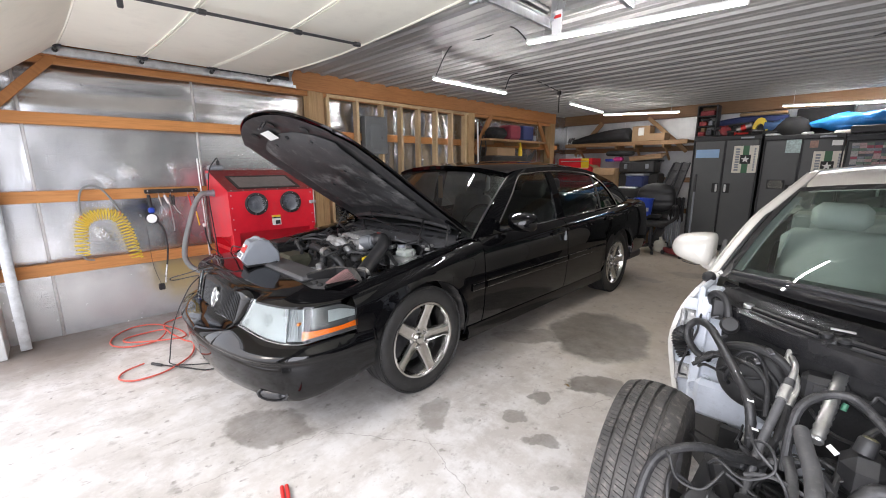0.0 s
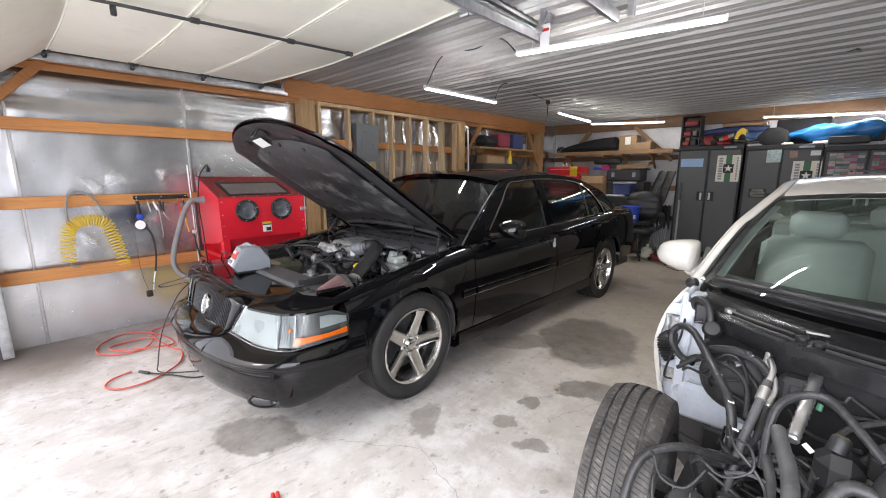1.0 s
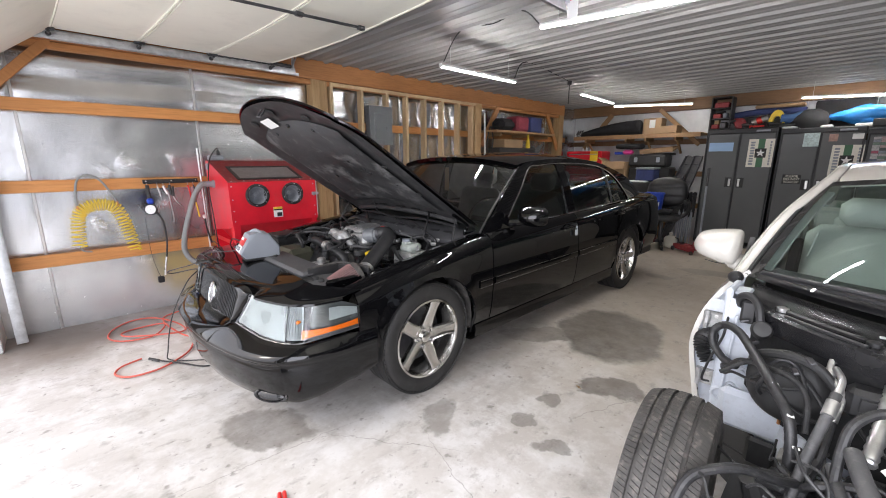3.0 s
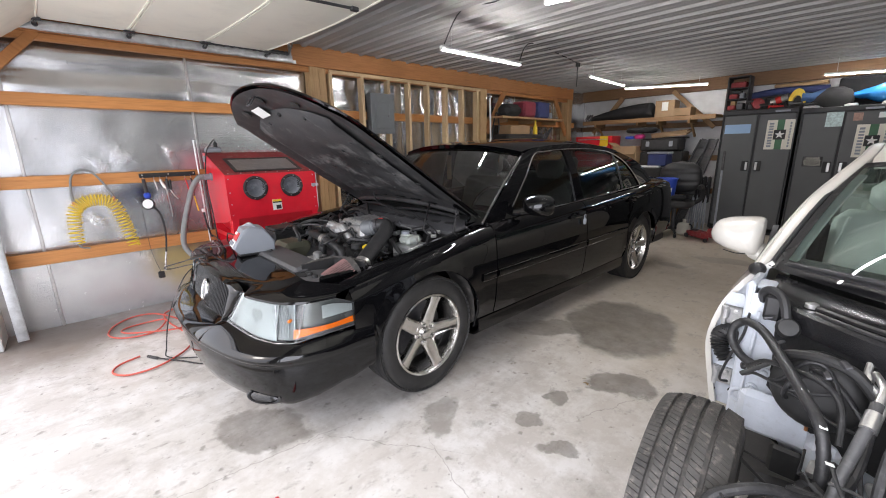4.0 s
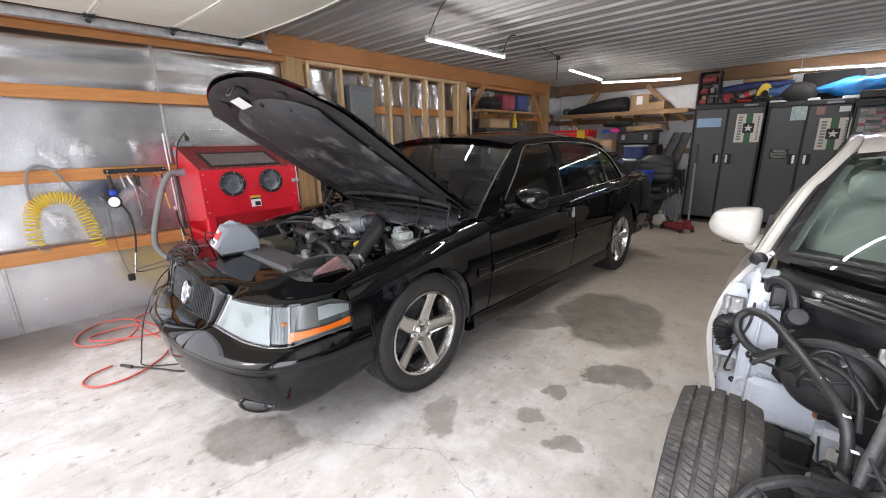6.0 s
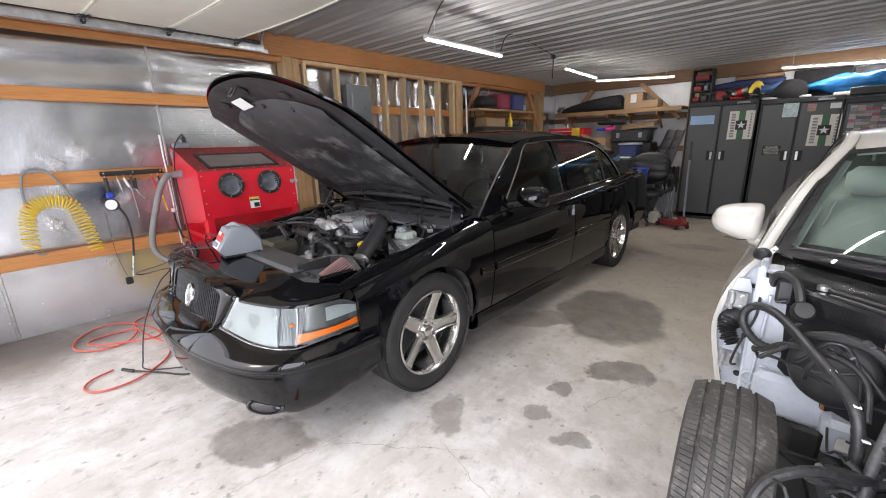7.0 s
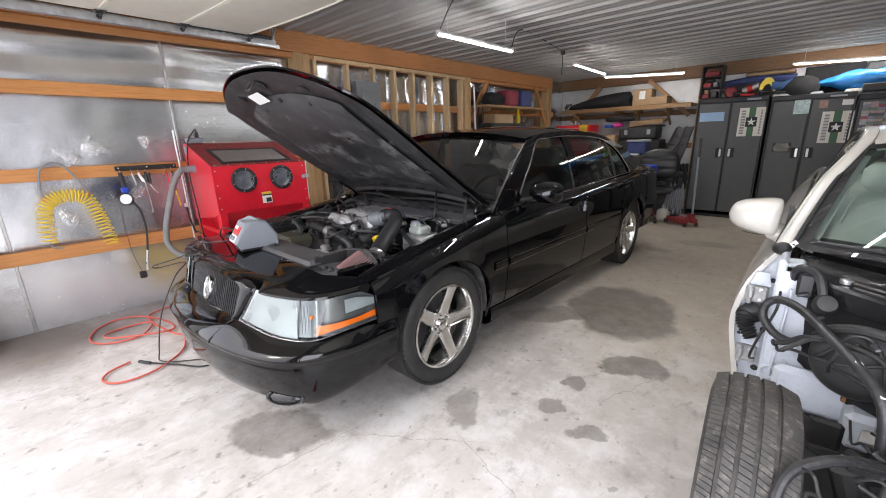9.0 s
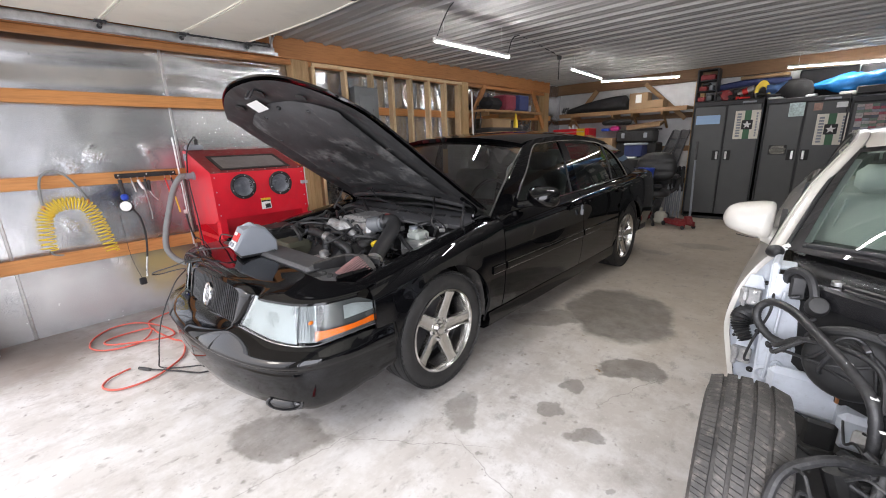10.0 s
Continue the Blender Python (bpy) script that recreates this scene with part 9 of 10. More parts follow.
tube(bm, [(0.22, 1.26, 0.60), (0.25, 1.29, 0.70), (0.31, 1.35, 0.765), (0.39, 1.43, 0.79), (0.50, 1.52, 0.79)], 0.055, 18, sub=6)
part("intake_elbow", bm, M_BLACKPL, wcar, "fat black plastic intake elbow")
for k in range(3):
    bm = BM()
    q0 = V(0.335, 1.375, 0.775) + V(0.035, 0.035, 0.006) * k
    tube(bm, [q0, q0 + V(0.008, 0.008, 0.001)], 0.059, 18)
    part("elbow_rib", bm, M_BLACKPL, wcar)
part("paper_tag", cbox(BM(), (0, 0, 0), (0.026, 0.014, 0.001), 0.0003, Matrix.LocRotScale((0.075, 1.41, 0.665), Euler((0.6, 0.5, -0.5)), None)), M_PAPER, wcar, "white paper tag")
for p in ((-0.185, 1.58, 0.728), (-0.135, 1.49, 0.687), (-0.11, 1.45, 0.62)):
    part("tape_tab", cbox(BM(), (0, 0, 0), (0.018, 0.009, 0.003), 0.001, Matrix.LocRotScale(V(*p) + V(0.02, -0.015, 0.01), Euler((0.3, 0.2, 0.4)), None)), M_PAPER, wcar)
part("copper_joint", cbox(BM(), (-0.150, 1.80, 0.50), (0.010, 0.010, 0.026), 0.003), M_COPPER, wcar)

bm = BM()
rows = [[V(lerp(-0.235, 1.04, i / 10), y, z + 0.02 * math.sin(i * 1.7)) for i in range(11)] for y, z in ((0.92, 0.36), (1.1, 0.33), (1.4, 0.32), (1.70, 0.33))]
sheet(bm, rows, 0.01)
part("undertray", bm, M_BLACKPL, wcar)

# front wheels of the white car, with deep tread
def tread_tyre(parent, x, y, R, w, turn=0):
    m = Matrix.LocRotScale((x, y, R), Euler((0, radians(90), radians(turn))), None)
    h = w / 2
    bm = BM()
    prof = [(0.205, -h * 0.80), (0.215, -h * 0.92), (0.26, -h * 1.02), (R - 0.060, -h * 1.0), (R - 0.040, -h * 0.95), (R - 0.024, -h * 0.84), (R - 0.014, -h * 0.60), (R - 0.010, -h * 0.3), (R - 0.010, h * 0.3), (R - 0.014, h * 0.60), (R - 0.024, h * 0.84), (R - 0.040, h * 0.95), (R - 0.060, h * 1.0), (0.26, h * 1.02), (0.215, h * 0.92), (0.205, h * 0.80)]
    lathe(bm, prof, 72, None, caps=False)
    ty = part("tyre", bm, M_RUBBER, parent, "dusty black tyre with worn tread", at=m, sharp=40)
    bm = BM()
    ribs = ((-0.082, 0.034, 132, 0.20), (-0.044, 0.026, 120, 0.45), (-0.0075, 0.028, 126, 0.3), (0.030, 0.028, 120, 0.45), (0.075, 0.044, 132, 0.25))
    for c, bw, n, sk in ribs:
        for k in range(n):
            a = math.tau * k / n
            ln = math.tau * R / n
            drop = 0.0185 if abs(c) > 0.07 else (0.0075 if abs(c) > 0.02 else 0.0050)
            mm = Matrix.Rotation(a, 4, "Z") @ Matrix.Translation((R - drop, 0, c)) @ Matrix.Rotation(-math.copysign(0.36, c) if abs(c) > 0.07 else -c * 2.4, 4, "Y") @ Matrix(((1, 0, 0, 0), (0, 1, sk, 0), (0, 0, 1, 0), (0, 0, 0, 1)))
            cbox(bm, (0, 0, 0), (0.012, ln - (0.0032 if k % 2 == 0 else 0.0005), bw), 0.0006, mm)
    part("tread", bm, M_RUBBER, ty, at=m, sharp=25)
    bm = BM()
    lathe(bm, [(0.205, -h * 0.8), (0.19, -h * 0.5), (0.18, 0.02), (0.19, h * 0.5), (0.205, h * 0.8)], 40, None, caps=False)
    lathe(bm, [(0.18, 0.04), (0.06, 0.02), (0.001, 0.02)], 24, None, caps=False)
    part("rim", bm, M_DKSTEEL, ty, at=m)
    return ty


tread_tyre(wcar, -0.360, 1.375, 0.332, 0.212, 5)
tread_tyre(wcar, 2 * WC + 0.355, 1.375, 0.332, 0.225)
for x in (WC - 0.74, WC + 0.74):
    bm = BM()
    lathe(bm, tyre_profile(0.332, 0.21, 0.215), 40, Matrix.LocRotScale((x, 5.15, 0.332), Euler((0, radians(90), 0)), None))
    part("rear_tyre", bm, M_RUBBER, wcar)
# cabin of the white car
bm = BM()
rows = []
for i in range(7):
    t = i / 6
    rows.append([V(WC + 0.72 * j / 8, lerp(1.86, 2.50, t) + 0.36 * (j / 8) ** 2 * (1 - t), (0.915, 0.93, 0.935, 0.93, 0.91, 0.86, 0.62)[i]) for j in range(-8, 9)])
quad_grid(bm, rows, flip=True)
part("dashboard", bm, M_DUSTPL, wcar)
for x in (0.0, 0.80):
    car_seat(wcar, x, 3.12, 0.27, 0.56, M_GREYSEAT)
car_seat(wcar, WC, 4.05, 0.27, 1.20, M_GREYSEAT, "rear_seat")
bm = BM()
cbox(bm, (WC, 3.5, 0.36), (1.45, 2.6, 0.06), 0.02)
cbox(bm, (WC, 4.55, 0.70), (1.40, 0.05, 0.60), 0.02)
part("cabin_floor", bm, M_GREYSEAT, wcar)
bm = BM()
quad_grid(bm, [[V(WC + 0.60 * j / 6, lerp(4.62, 5.25, t), lerp(1.31, 1.0, t) - 0.03 * (j / 6) ** 2) for j in range(-6, 7)] for t in (0, 0.5, 1)], flip=True)
part("rear_screen", bm, M_WSGREEN, wcar).visible_shadow = False
bm = BM()
cbox(bm, (WC, 5.72, 0.92), (1.50, 1.0, 0.10), 0.04)
cbox(bm, (WC, 6.22, 0.60), (1.62, 0.12, 0.62), 0.05)
part("trunk", bm, M_WHITEPAINT, wcar)

# ---- charcoal storage cabinets along the back wall ----
CY = 7.95


def flat_text(body, size, m, mat, name, parent, depth=0.001):
    cu = bpy.data.curves.new("lettering", "FONT")
    cu.body, cu.size, cu.extrude, cu.align_x, cu.align_y = body, size, depth, "CENTER", "CENTER"
    tmp = bpy.data.objects.new("lettering", cu)
    me = bpy.data.meshes.new_from_object(tmp)
    bpy.data.objects.remove(tmp)
    me.materials.clear()
    me.materials.append(mat)
    return part(name, me, None, parent, at=m)


def star(bm, c, r, m, h0, h1):
    prism(bm, [(c[0] + (r if k % 2 == 0 else r * 0.40) * math.sin(math.pi * k / 5), c[1] + (r if k % 2 == 0 else r * 0.40) * math.cos(math.pi * k / 5)) for k in range(10)][::-1], h0, h1, m)


def face(x, z, off=0.0):
    """A frame on the cabinet fronts: right is +x, up is +z, out is -y."""
    return Matrix(((1, 0, 0, x), (0, 0, -1, CY - off), (0, 1, 0, z), (0, 0, 0, 1)))


def cabinet(x0, x1, top, label, sticker, handles=True):
    c = thing("storage_cabinet", label, "cabinet", Matrix.Translation(((x0 + x1) / 2, CY + 0.24, 0)), "storage cabinets")
    w = x1 - x0
    bm = BM()
    cbox(bm, ((x0 + x1) / 2, CY + 0.255, top / 2 + 0.02), (w, 0.45, top - 0.04), 0.006)
    cbox(bm, ((x0 + x1) / 2, CY + 0.235, top - 0.035), (w + 0.012, 0.49, 0.07), 0.008)
    cbox(bm, ((x0 + x1) / 2, CY + 0.25, 0.05), (w - 0.02, 0.44, 0.10), 0.006)
    part("carcass", bm, M_CABBLACK, c)
    mid = (x0 + x1) / 2
    for a, b, e in ((x0 + 0.022, mid - 0.014, 1), (mid + 0.014, x1 - 0.022, -1)):
        bm = BM()
        cbox(bm, ((a + b) / 2, CY + 0.012, (top - 0.075 + 0.10) / 2), (b - a, 0.024, top - 0.175), 0.006)
        d = part("cabinet_door", bm, M_CABGREY, c)
        hx = (b - 0.065) if e > 0 else (a + 0.065)
        h = part("handle_recess", cbox(BM(), (hx, CY - 0.002, 1.045), (0.085, 0.012, 0.15), 0.004), M_INK, d)
        part("handle", cbox(BM(), (hx + e * 0.018, CY - 0.010, 1.045), (0.030, 0.014, 0.12), 0.004), M_ALU, d)
    for x in (x0 + 0.006, x1 - 0.006):
        part("side_trim", cbox(BM(), (x, CY + 0.002, top / 2), (0.022, 0.02, top - 0.06), 0.005), M_CABBLACK, c)
    return c


def service_sticker(parent, xc, zc, s=1.0):
    """Cream poster with a green band and a white star on black; its lettering shown as bars."""
    m = face(xc, zc, 0.004)
    st = part("poster", cbox(BM(), (0, 0, 0), (0.34 * s, 0.44 * s, 0.002), 0.0005, m), M_TAN, parent, "cream poster with green band and white star")
    part("green_band", cbox(BM(), (0, 0, 0.0015), (0.085 * s, 0.44 * s, 0.002), 0.0005, m), M_GREENST, st)
    part("black_square", cbox(BM(), (0, 0.0, 0.003), (0.145 * s, 0.145 * s, 0.002), 0.0005, m), M_INK, st)
    bm = BM()
    star(bm, (0, 0), 0.062 * s, m, 0.004, 0.0055)
    part("star", bm, M_PAPER, st)
    for k in range(9):
        part("print_bar", cbox(BM(), (-0.112 * s, (-0.17 + 0.042 * k) * s, 0.0015), (0.055 * s, 0.028 * s, 0.002), 0.0005, m), M_GREYPL, st)
        part("print_bar", cbox(BM(), (0.120 * s, (-0.17 + 0.042 * k) * s, 0.0015), (0.022 * s, 0.030 * s, 0.002), 0.0005, m), M_GREYPL, st)
    return st


c1 = cabinet(-1.945, -1.045, 1.875, "tall charcoal plastic cabinet with two closed doors", True)
c2 = cabinet(-1.005, -0.125, 1.845, "tall charcoal cabinet with closed doors, posters and a small sign", True)
c3 = cabinet(-0.105, 0.785, 1.800, "tall charcoal cabinet with photo collages on its doors", False)
service_sticker(c1, -1.215, 1.50, 0.95)
service_sticker(c2, -0.265, 1.39, 0.95)
part("blue_note", cbox(BM(), (-1.735, CY - 0.004, 1.60), (0.33, 0.003, 0.135), 0.001), M_BLUEST, c1, "pale blue note card")
part("name_plate", cbox(BM(), (-1.22, CY - 0.016, 1.832), (0.17, 0.006, 0.026), 0.001), M_GREYPL, c1)
part("name_plate", cbox(BM(), (-0.30, CY - 0.016, 1.800), (0.17, 0.006, 0.026), 0.001), M_GREYPL, c2)
m = face(-0.80, 1.12, 0.006)
sg_ = part("notice", cbox(BM(), (0, 0, 0), (0.21, 0.135, 0.003), 0.001, m), M_INK, c2, "black notice with pale lettering")
for i, line_t in enumerate(("PLEASE", "DO NOT", "TOUCH!")):
    flat_text(line_t, 0.046, m @ Matrix.Translation((0, 0.042 - 0.042 * i, 0.0022)), M_TAN, "lettering", sg_)
part("photo_card", cbox(BM(), (-0.66, CY - 0.004, 1.68), (0.17, 0.003, 0.19), 0.001), surf("faded_photo", (0.42, 0.52, 0.52), 0.5, var=0.35, scale=40, bstr=0), c2, "pale green picture card")
part("photo_card", cbox(BM(), (-0.435, CY - 0.004, 1.70), (0.09, 0.003, 0.10), 0.001), surf("brown_photo", (0.34, 0.20, 0.16), 0.5, var=0.3, scale=40, bstr=0), c2)
part("photo_card", cbox(BM(), (-0.19, CY - 0.004, 1.71), (0.12, 0.003, 0.07), 0.001), M_PAPER, c2)
# collage of small photos on the third cabinet
rng = random.Random(3)
PH = [surf("photo_tint", tuple(v), 0.45, var=0.3, scale=60, bstr=0) for v in ((0.36, 0.08, 0.12), (0.24, 0.26, 0.30), (0.42, 0.40, 0.40), (0.16, 0.22, 0.18), (0.45, 0.30, 0.30), (0.10, 0.11, 0.15))]
for x0 in (-0.050, 0.375):
    for r in range(13):
        for k in range(5):
            if rng.random() < 0.94:
                part("photo", cbox(BM(), (x0 + 0.037 + 0.072 * k + rng.uniform(-0.004, 0.004), CY - 0.0035 - 0.001 * (k % 2), 1.68 - 0.036 * r), (0.069, 0.0015, 0.034), 0.0004), rng.choice(PH), c3)


# ---- things on top of the cabinets ----
def crate(name, c, s, mat, label, cat="box", rz=0.0, b=0.012):
    bm = BM()
    cbox(bm, (0, 0, 0), s, b)
    return solo(name, bm, mat, label, cat, at=Matrix.LocRotScale(c, Euler((0, 0, rz)), None))


rk = thing("parts_rack", "dark open rack stuffed with red tool cases on the cabinet", "rack", Matrix.Translation((-1.83, 8.15, 1.88)))
for x in (-1.96, -1.69):
    part("upright", cbox(BM(), (x, 8.15, 2.13), (0.02, 0.24, 0.50), 0.003), M_CABBLACK, rk)
for z in (1.885, 2.05, 2.21, 2.375):
    part("shelf", cbox(BM(), (-1.825, 8.15, z), (0.27, 0.24, 0.015), 0.003), M_CABBLACK, rk)
for x, z, w, h, mt in ((-1.89, 1.93, 0.10, 0.07, M_REDDUST), (-1.78, 1.945, 0.09, 0.10, M_DKSTEEL), (-1.88, 2.095, 0.11, 0.07, M_REDDUST), (-1.77, 2.10, 0.06, 0.08, M_GREYPL), (-1.83, 2.26, 0.20, 0.08, M_REDDUST), (-1.85, 2.16, 0.12, 0.04, M_BLACKPL)):
    crate("tool_case", (x, 8.13, z), (w, 0.16, h), mt, "small tool case on the rack", "case")
bm = BM()
tube(bm, [(-1.40, 8.10, 1.96), (-1.20, 8.08, 2.03)], (0.045, 0.05), 14)
can = solo("spray_can", bm, M_ALU, "silver and red spray can lying on the cabinet", "can")
part("can_band", tube(BM(), [(-1.34, 8.093, 1.983), (-1.28, 8.088, 2.003)], 0.0505, 14), M_REDPL, can)
bm = BM()
lathe(bm, [(0.05, -0.02), (0.075, 0.0), (0.075, 0.05), (0.05, 0.06)], 20, Matrix.LocRotScale((-1.55, 8.05, 1.95), Euler((radians(80), 0, 0.3)), None))
cbox(bm, (-1.58, 8.10, 1.99), (0.16, 0.12, 0.10), 0.03)
solo("polisher", bm, M_REDDUST, "dark red power polisher lying on the cabinet", "power tool")
bm = BM()
rows = []
for i in range(9):
    a = math.pi * i / 8
    rows.append([V(-1.10 + 0.10 * math.cos(a) * r, 8.08 + 0.05 * d, 1.93 + 0.20 * math.sin(a) * r) for r, d in ((1.0, -1), (1.0, 1), (0.55, 1), (0.55, -1))])
quad_grid(bm, rows, closed=True)
solo("yellow_strap", bm, M_YELLOW, "yellow webbing strap hanging in an arch", "strap")
bm = BM()
rows = []
for i in range(9):
    t = i / 8
    rows.append([V(-1.05 + 0.35 * t, 8.1 + 0.10 * math.cos(k * math.tau / 12), 2.0 - 0.03 * t + 0.09 * math.sin(k * math.tau / 12) * (1 - 0.3 * math.sin(t * 7))) for k in range(12)])
quad_grid(bm, rows, closed=True)
solo("blue_bag", bm, surf("dull_blue_cloth", (0.05, 0.11, 0.26), 0.7, var=0.3, bstr=0.3), "crumpled dull blue bag on the cabinet", "bag")
bm = BM()
lathe(bm, [(0.20, 0.0), (0.215, 0.06), (0.205, 0.14), (0.15, 0.225), (0.07, 0.265), (0.001, 0.262)], 24, Matrix.LocRotScale((-0.73, 8.10, 1.875), Euler((0.1, 0.06, 0)), (1.0, 0.7, 1.0)), caps=False)
for v in bm.verts:
    v.co += V(0.03 * noise.noise(v.co * 7 + V(3, 1, 2)), 0, -0.03 + 0.035 * noise.noise(v.co * 8))
solo("cloth_cover", bm, M_PADBLACK, "round black cloth cover on the cabinet", "cover")
bm = BM()
rows = []
for i in range(33):
    t = i / 32
    h = soft_at([(0.0, 0.030), (0.12, 0.060), (0.24, 0.105), (0.36, 0.125), (0.55, 0.100), (0.75, 0.110), (0.92, 0.120), (1.0, 0.05)], t)
    row = []
    for k in range(20):
        a = k * math.tau / 20
        q = 1 + 0.22 * noise.noise((t * 9, math.cos(a) * 1.3, math.sin(a) * 1.3)) + 0.10 * noise.noise((t * 24, math.cos(a) * 3, math.sin(a) * 3 + 4))
        row.append(V(-0.56 + 1.02 * t, 8.14 + 0.11 * q * math.cos(a), 1.985 + 0.055 * t + h * q * math.sin(a)))
    rows.append(row)
vs = quad_grid(bm, rows, closed=True, flip=True)
bm.faces.new(vs[0][::-1])
bm.faces.new(vs[-1])
solo("wrapped_panel", bm, M_SKYBLUE, "bright blue wrapped panel lying on the cabinets", "panel")
bm = BM()
tube(bm, [(-1.70, 8.32, 2.10), (-1.30, 8.32, 2.14), (-0.80, 8.32, 2.12)], 0.05, 10)
solo("rolled_mat", bm, M_NAVY, "dark navy rolled mat behind the cabinets' top", "mat")
# dark blocks added to stand for the shaded wall and clutter behind
for x, w, z, mt, lb in ((-0.40, 0.62, 0.37, M_PADBLACK, "black block added for the shaded wall behind the cover"), (0.20, 0.56, 0.36, M_DUSTPL, "dusty black block added for the shaded wall behind the blue wrap"), (0.74, 0.48, 0.38, M_DUSTPL, "dusty black block added for the shaded wall behind the blue wrap"), (-1.28, 0.66, 0.28, M_DUSTPL, "dark block added for the shaded wall behind the tools")):
    crate("shade_block", (x, 8.385, 1.87 + z / 2), (w, 0.15, z), mt, lb, "box", 0.0, 0.012)
for x, y, z, L, r, mt, rz, lb in ((-1.58, 8.02, 2.0, 0.20, 0.022, M_DKSTEEL, 0.4, "dark steel power tool lying on the cabinet"), (-1.44, 8.00, 1.93, 0.16, 0.028, M_BLACKPL, -0.3, "black power tool lying on the cabinet"), (-1.10, 8.00, 1.93, 0.22, 0.026, M_BLACKPL, 0.6, "black power tool lying on the cabinet"), (-1.32, 7.98, 1.90, 0.18, 0.020, M_REDPL, 0.1, "small red tool lying on the cabinet"), (-0.96, 7.99, 1.90, 0.20, 0.022, M_DKSTEEL, -0.5, "dark steel power tool lying on the cabinet")):
    tl = thing("power_tool", lb, "tool", Matrix.Translation((x, y, z)), "tools on the cabinet")
    u = V(math.cos(rz), math.sin(rz), 0)
    bm = BM()
    tube(bm, [V(x, y, z) - u * L / 2, V(x, y, z) - u * L / 6, V(x, y, z) + u * L / 2], (r * 1.2, r * 0.55), 10)
    part("barrel", bm, mt, tl)
    bm = BM()
    tube(bm, [V(x, y, z) - u * L * 0.3, V(x, y - 0.02, z - 0.05) - u * L * 0.38], 0.016, 8)
    part("grip", bm, M_BLACKPL, tl)
crate("flat_carton", (-0.74, 8.05, 1.862), (0.55, 0.14, 0.034), M_PAPER, "flat white carton on the cabinet")
crate("paper_stack", (-0.10, 8.03, 1.855), (0.30, 0.16, 0.05), M_PAPER, "white papers lying on the cabinet", "papers")
crate("tool_case", (0.12, 8.05, 1.88), (0.42, 0.22, 0.10), M_BLACKPL, "black flat tool case on the cabinet", "case")
crate("tool_case", (-1.56, 8.15, 1.925), (0.24, 0.22, 0.09), M_BLACKPL, "black flat tool case on the cabinet", "case")
crate("long_carton", (-1.12, 8.33, 2.21), (0.60, 0.16, 0.05), M_CARD, "brown long carton on the rolled mat")
crate("long_carton", (-1.20, 8.33, 1.97), (0.60, 0.16, 0.18), M_DUSTPL, "dark long carton behind the cabinet items")

# ---- shelf on the side wall ----
sh = thing("wall_shelf", "rough timber wall shelf on brackets", "shelf", Matrix.Translation((-4.35, 6.15, 1.84)))
part("board", cbox(BM(), (-4.38, 6.15, 1.845), (0.36, 1.75, 0.035), 0.004), M_SHELF, sh)
part("board", cbox(BM(), (-4.40, 6.15, 1.44), (0.34, 1.75, 0.035), 0.004), M_SHELF, sh)
for y in (5.45, 6.15, 6.85):
    part("bracket", cbox(BM(), (-4.40, y, 1.80), (0.30, 0.035, 0.06), 0.004), M_SHELF, sh)
crate("dark_duffel", (-4.33, 5.60, 1.955), (0.26, 0.42, 0.19), M_CLOTH, "dark duffel bag slumped on the shelf", "bag", 0.05, 0.07)
crate("red_tote", (-4.32, 5.97, 1.985), (0.28, 0.32, 0.24), surf("maroon_cloth", (0.22, 0.03, 0.05), 0.8, var=0.25, bstr=0.3), "maroon cloth tote on the shelf", "bag", -0.05, 0.03)
crate("blue_tote", (-4.32, 6.36, 1.99), (0.28, 0.34, 0.25), M_NAVY, "navy blue storage tote on the shelf", "bin", 0.03, 0.02)
crate("shelf_jar", (-4.28, 6.66, 1.915), (0.09, 0.09, 0.10), M_GREYPL, "small grey tin on the shelf", "tin")
crate("cardboard_box", (-4.34, 5.75, 1.60), (0.26, 0.52, 0.26), M_CARD, "brown cardboard box on the lower shelf")
crate("dark_case", (-4.28, 5.78, 1.53), (0.30, 0.95, 0.12), M_DUSTPL, "long dark case on the lower shelf", "case", 0.0, 0.03)
bt = thing("spray_bottle", "yellow plastic bottle with a narrow neck", "bottle", Matrix.Translation((-4.22, 6.17, 1.46)))
part("body", lathe(BM(), [(0.035, 0), (0.038, 0.02), (0.038, 0.20), (0.030, 0.26), (0.014, 0.30)], 14, Matrix.Translation((-4.22, 6.17, 1.46))), M_YELLOW, bt)
part("cap", lathe(BM(), [(0.016, 0.30), (0.016, 0.34), (0.006, 0.37)], 10, Matrix.Translation((-4.22, 6.17, 1.46))), M_YELLOW, bt)
bm = BM()
for k in range(4):
    tube(bm, [(-4.25, 6.40 + 0.04 * k, 1.47), (-4.28, 6.55 + 0.07 * k, 1.62 + 0.03 * k)], 0.012, 7)
cbox(bm, (-4.25, 6.36, 1.56), (0.07, 0.10, 0.16), 0.02)
solo("grease_gun", bm, M_DKSTEEL, "dark grease gun and bars on the lower shelf", "tool")
bm = BM()
tube(bm, [(-4.38, 5.215, 1.30), (-4.40, 5.205, 2.12)], 0.013, 8)
solo("white_stick", bm, M_WHITEPL, "thin white pole leaning on the post", "pole")
bm = BM()
tube(bm, [(-4.40, 5.26, 1.45), (-4.38, 5.27, 1.75), (-4.36, 5.32, 1.92), (-4.34, 5.36, 1.70), (-4.36, 5.33, 1.5)], 0.010, 7)
solo("black_cable", bm, M_BLACKPL, "black cord coiled on a hook", "cable")

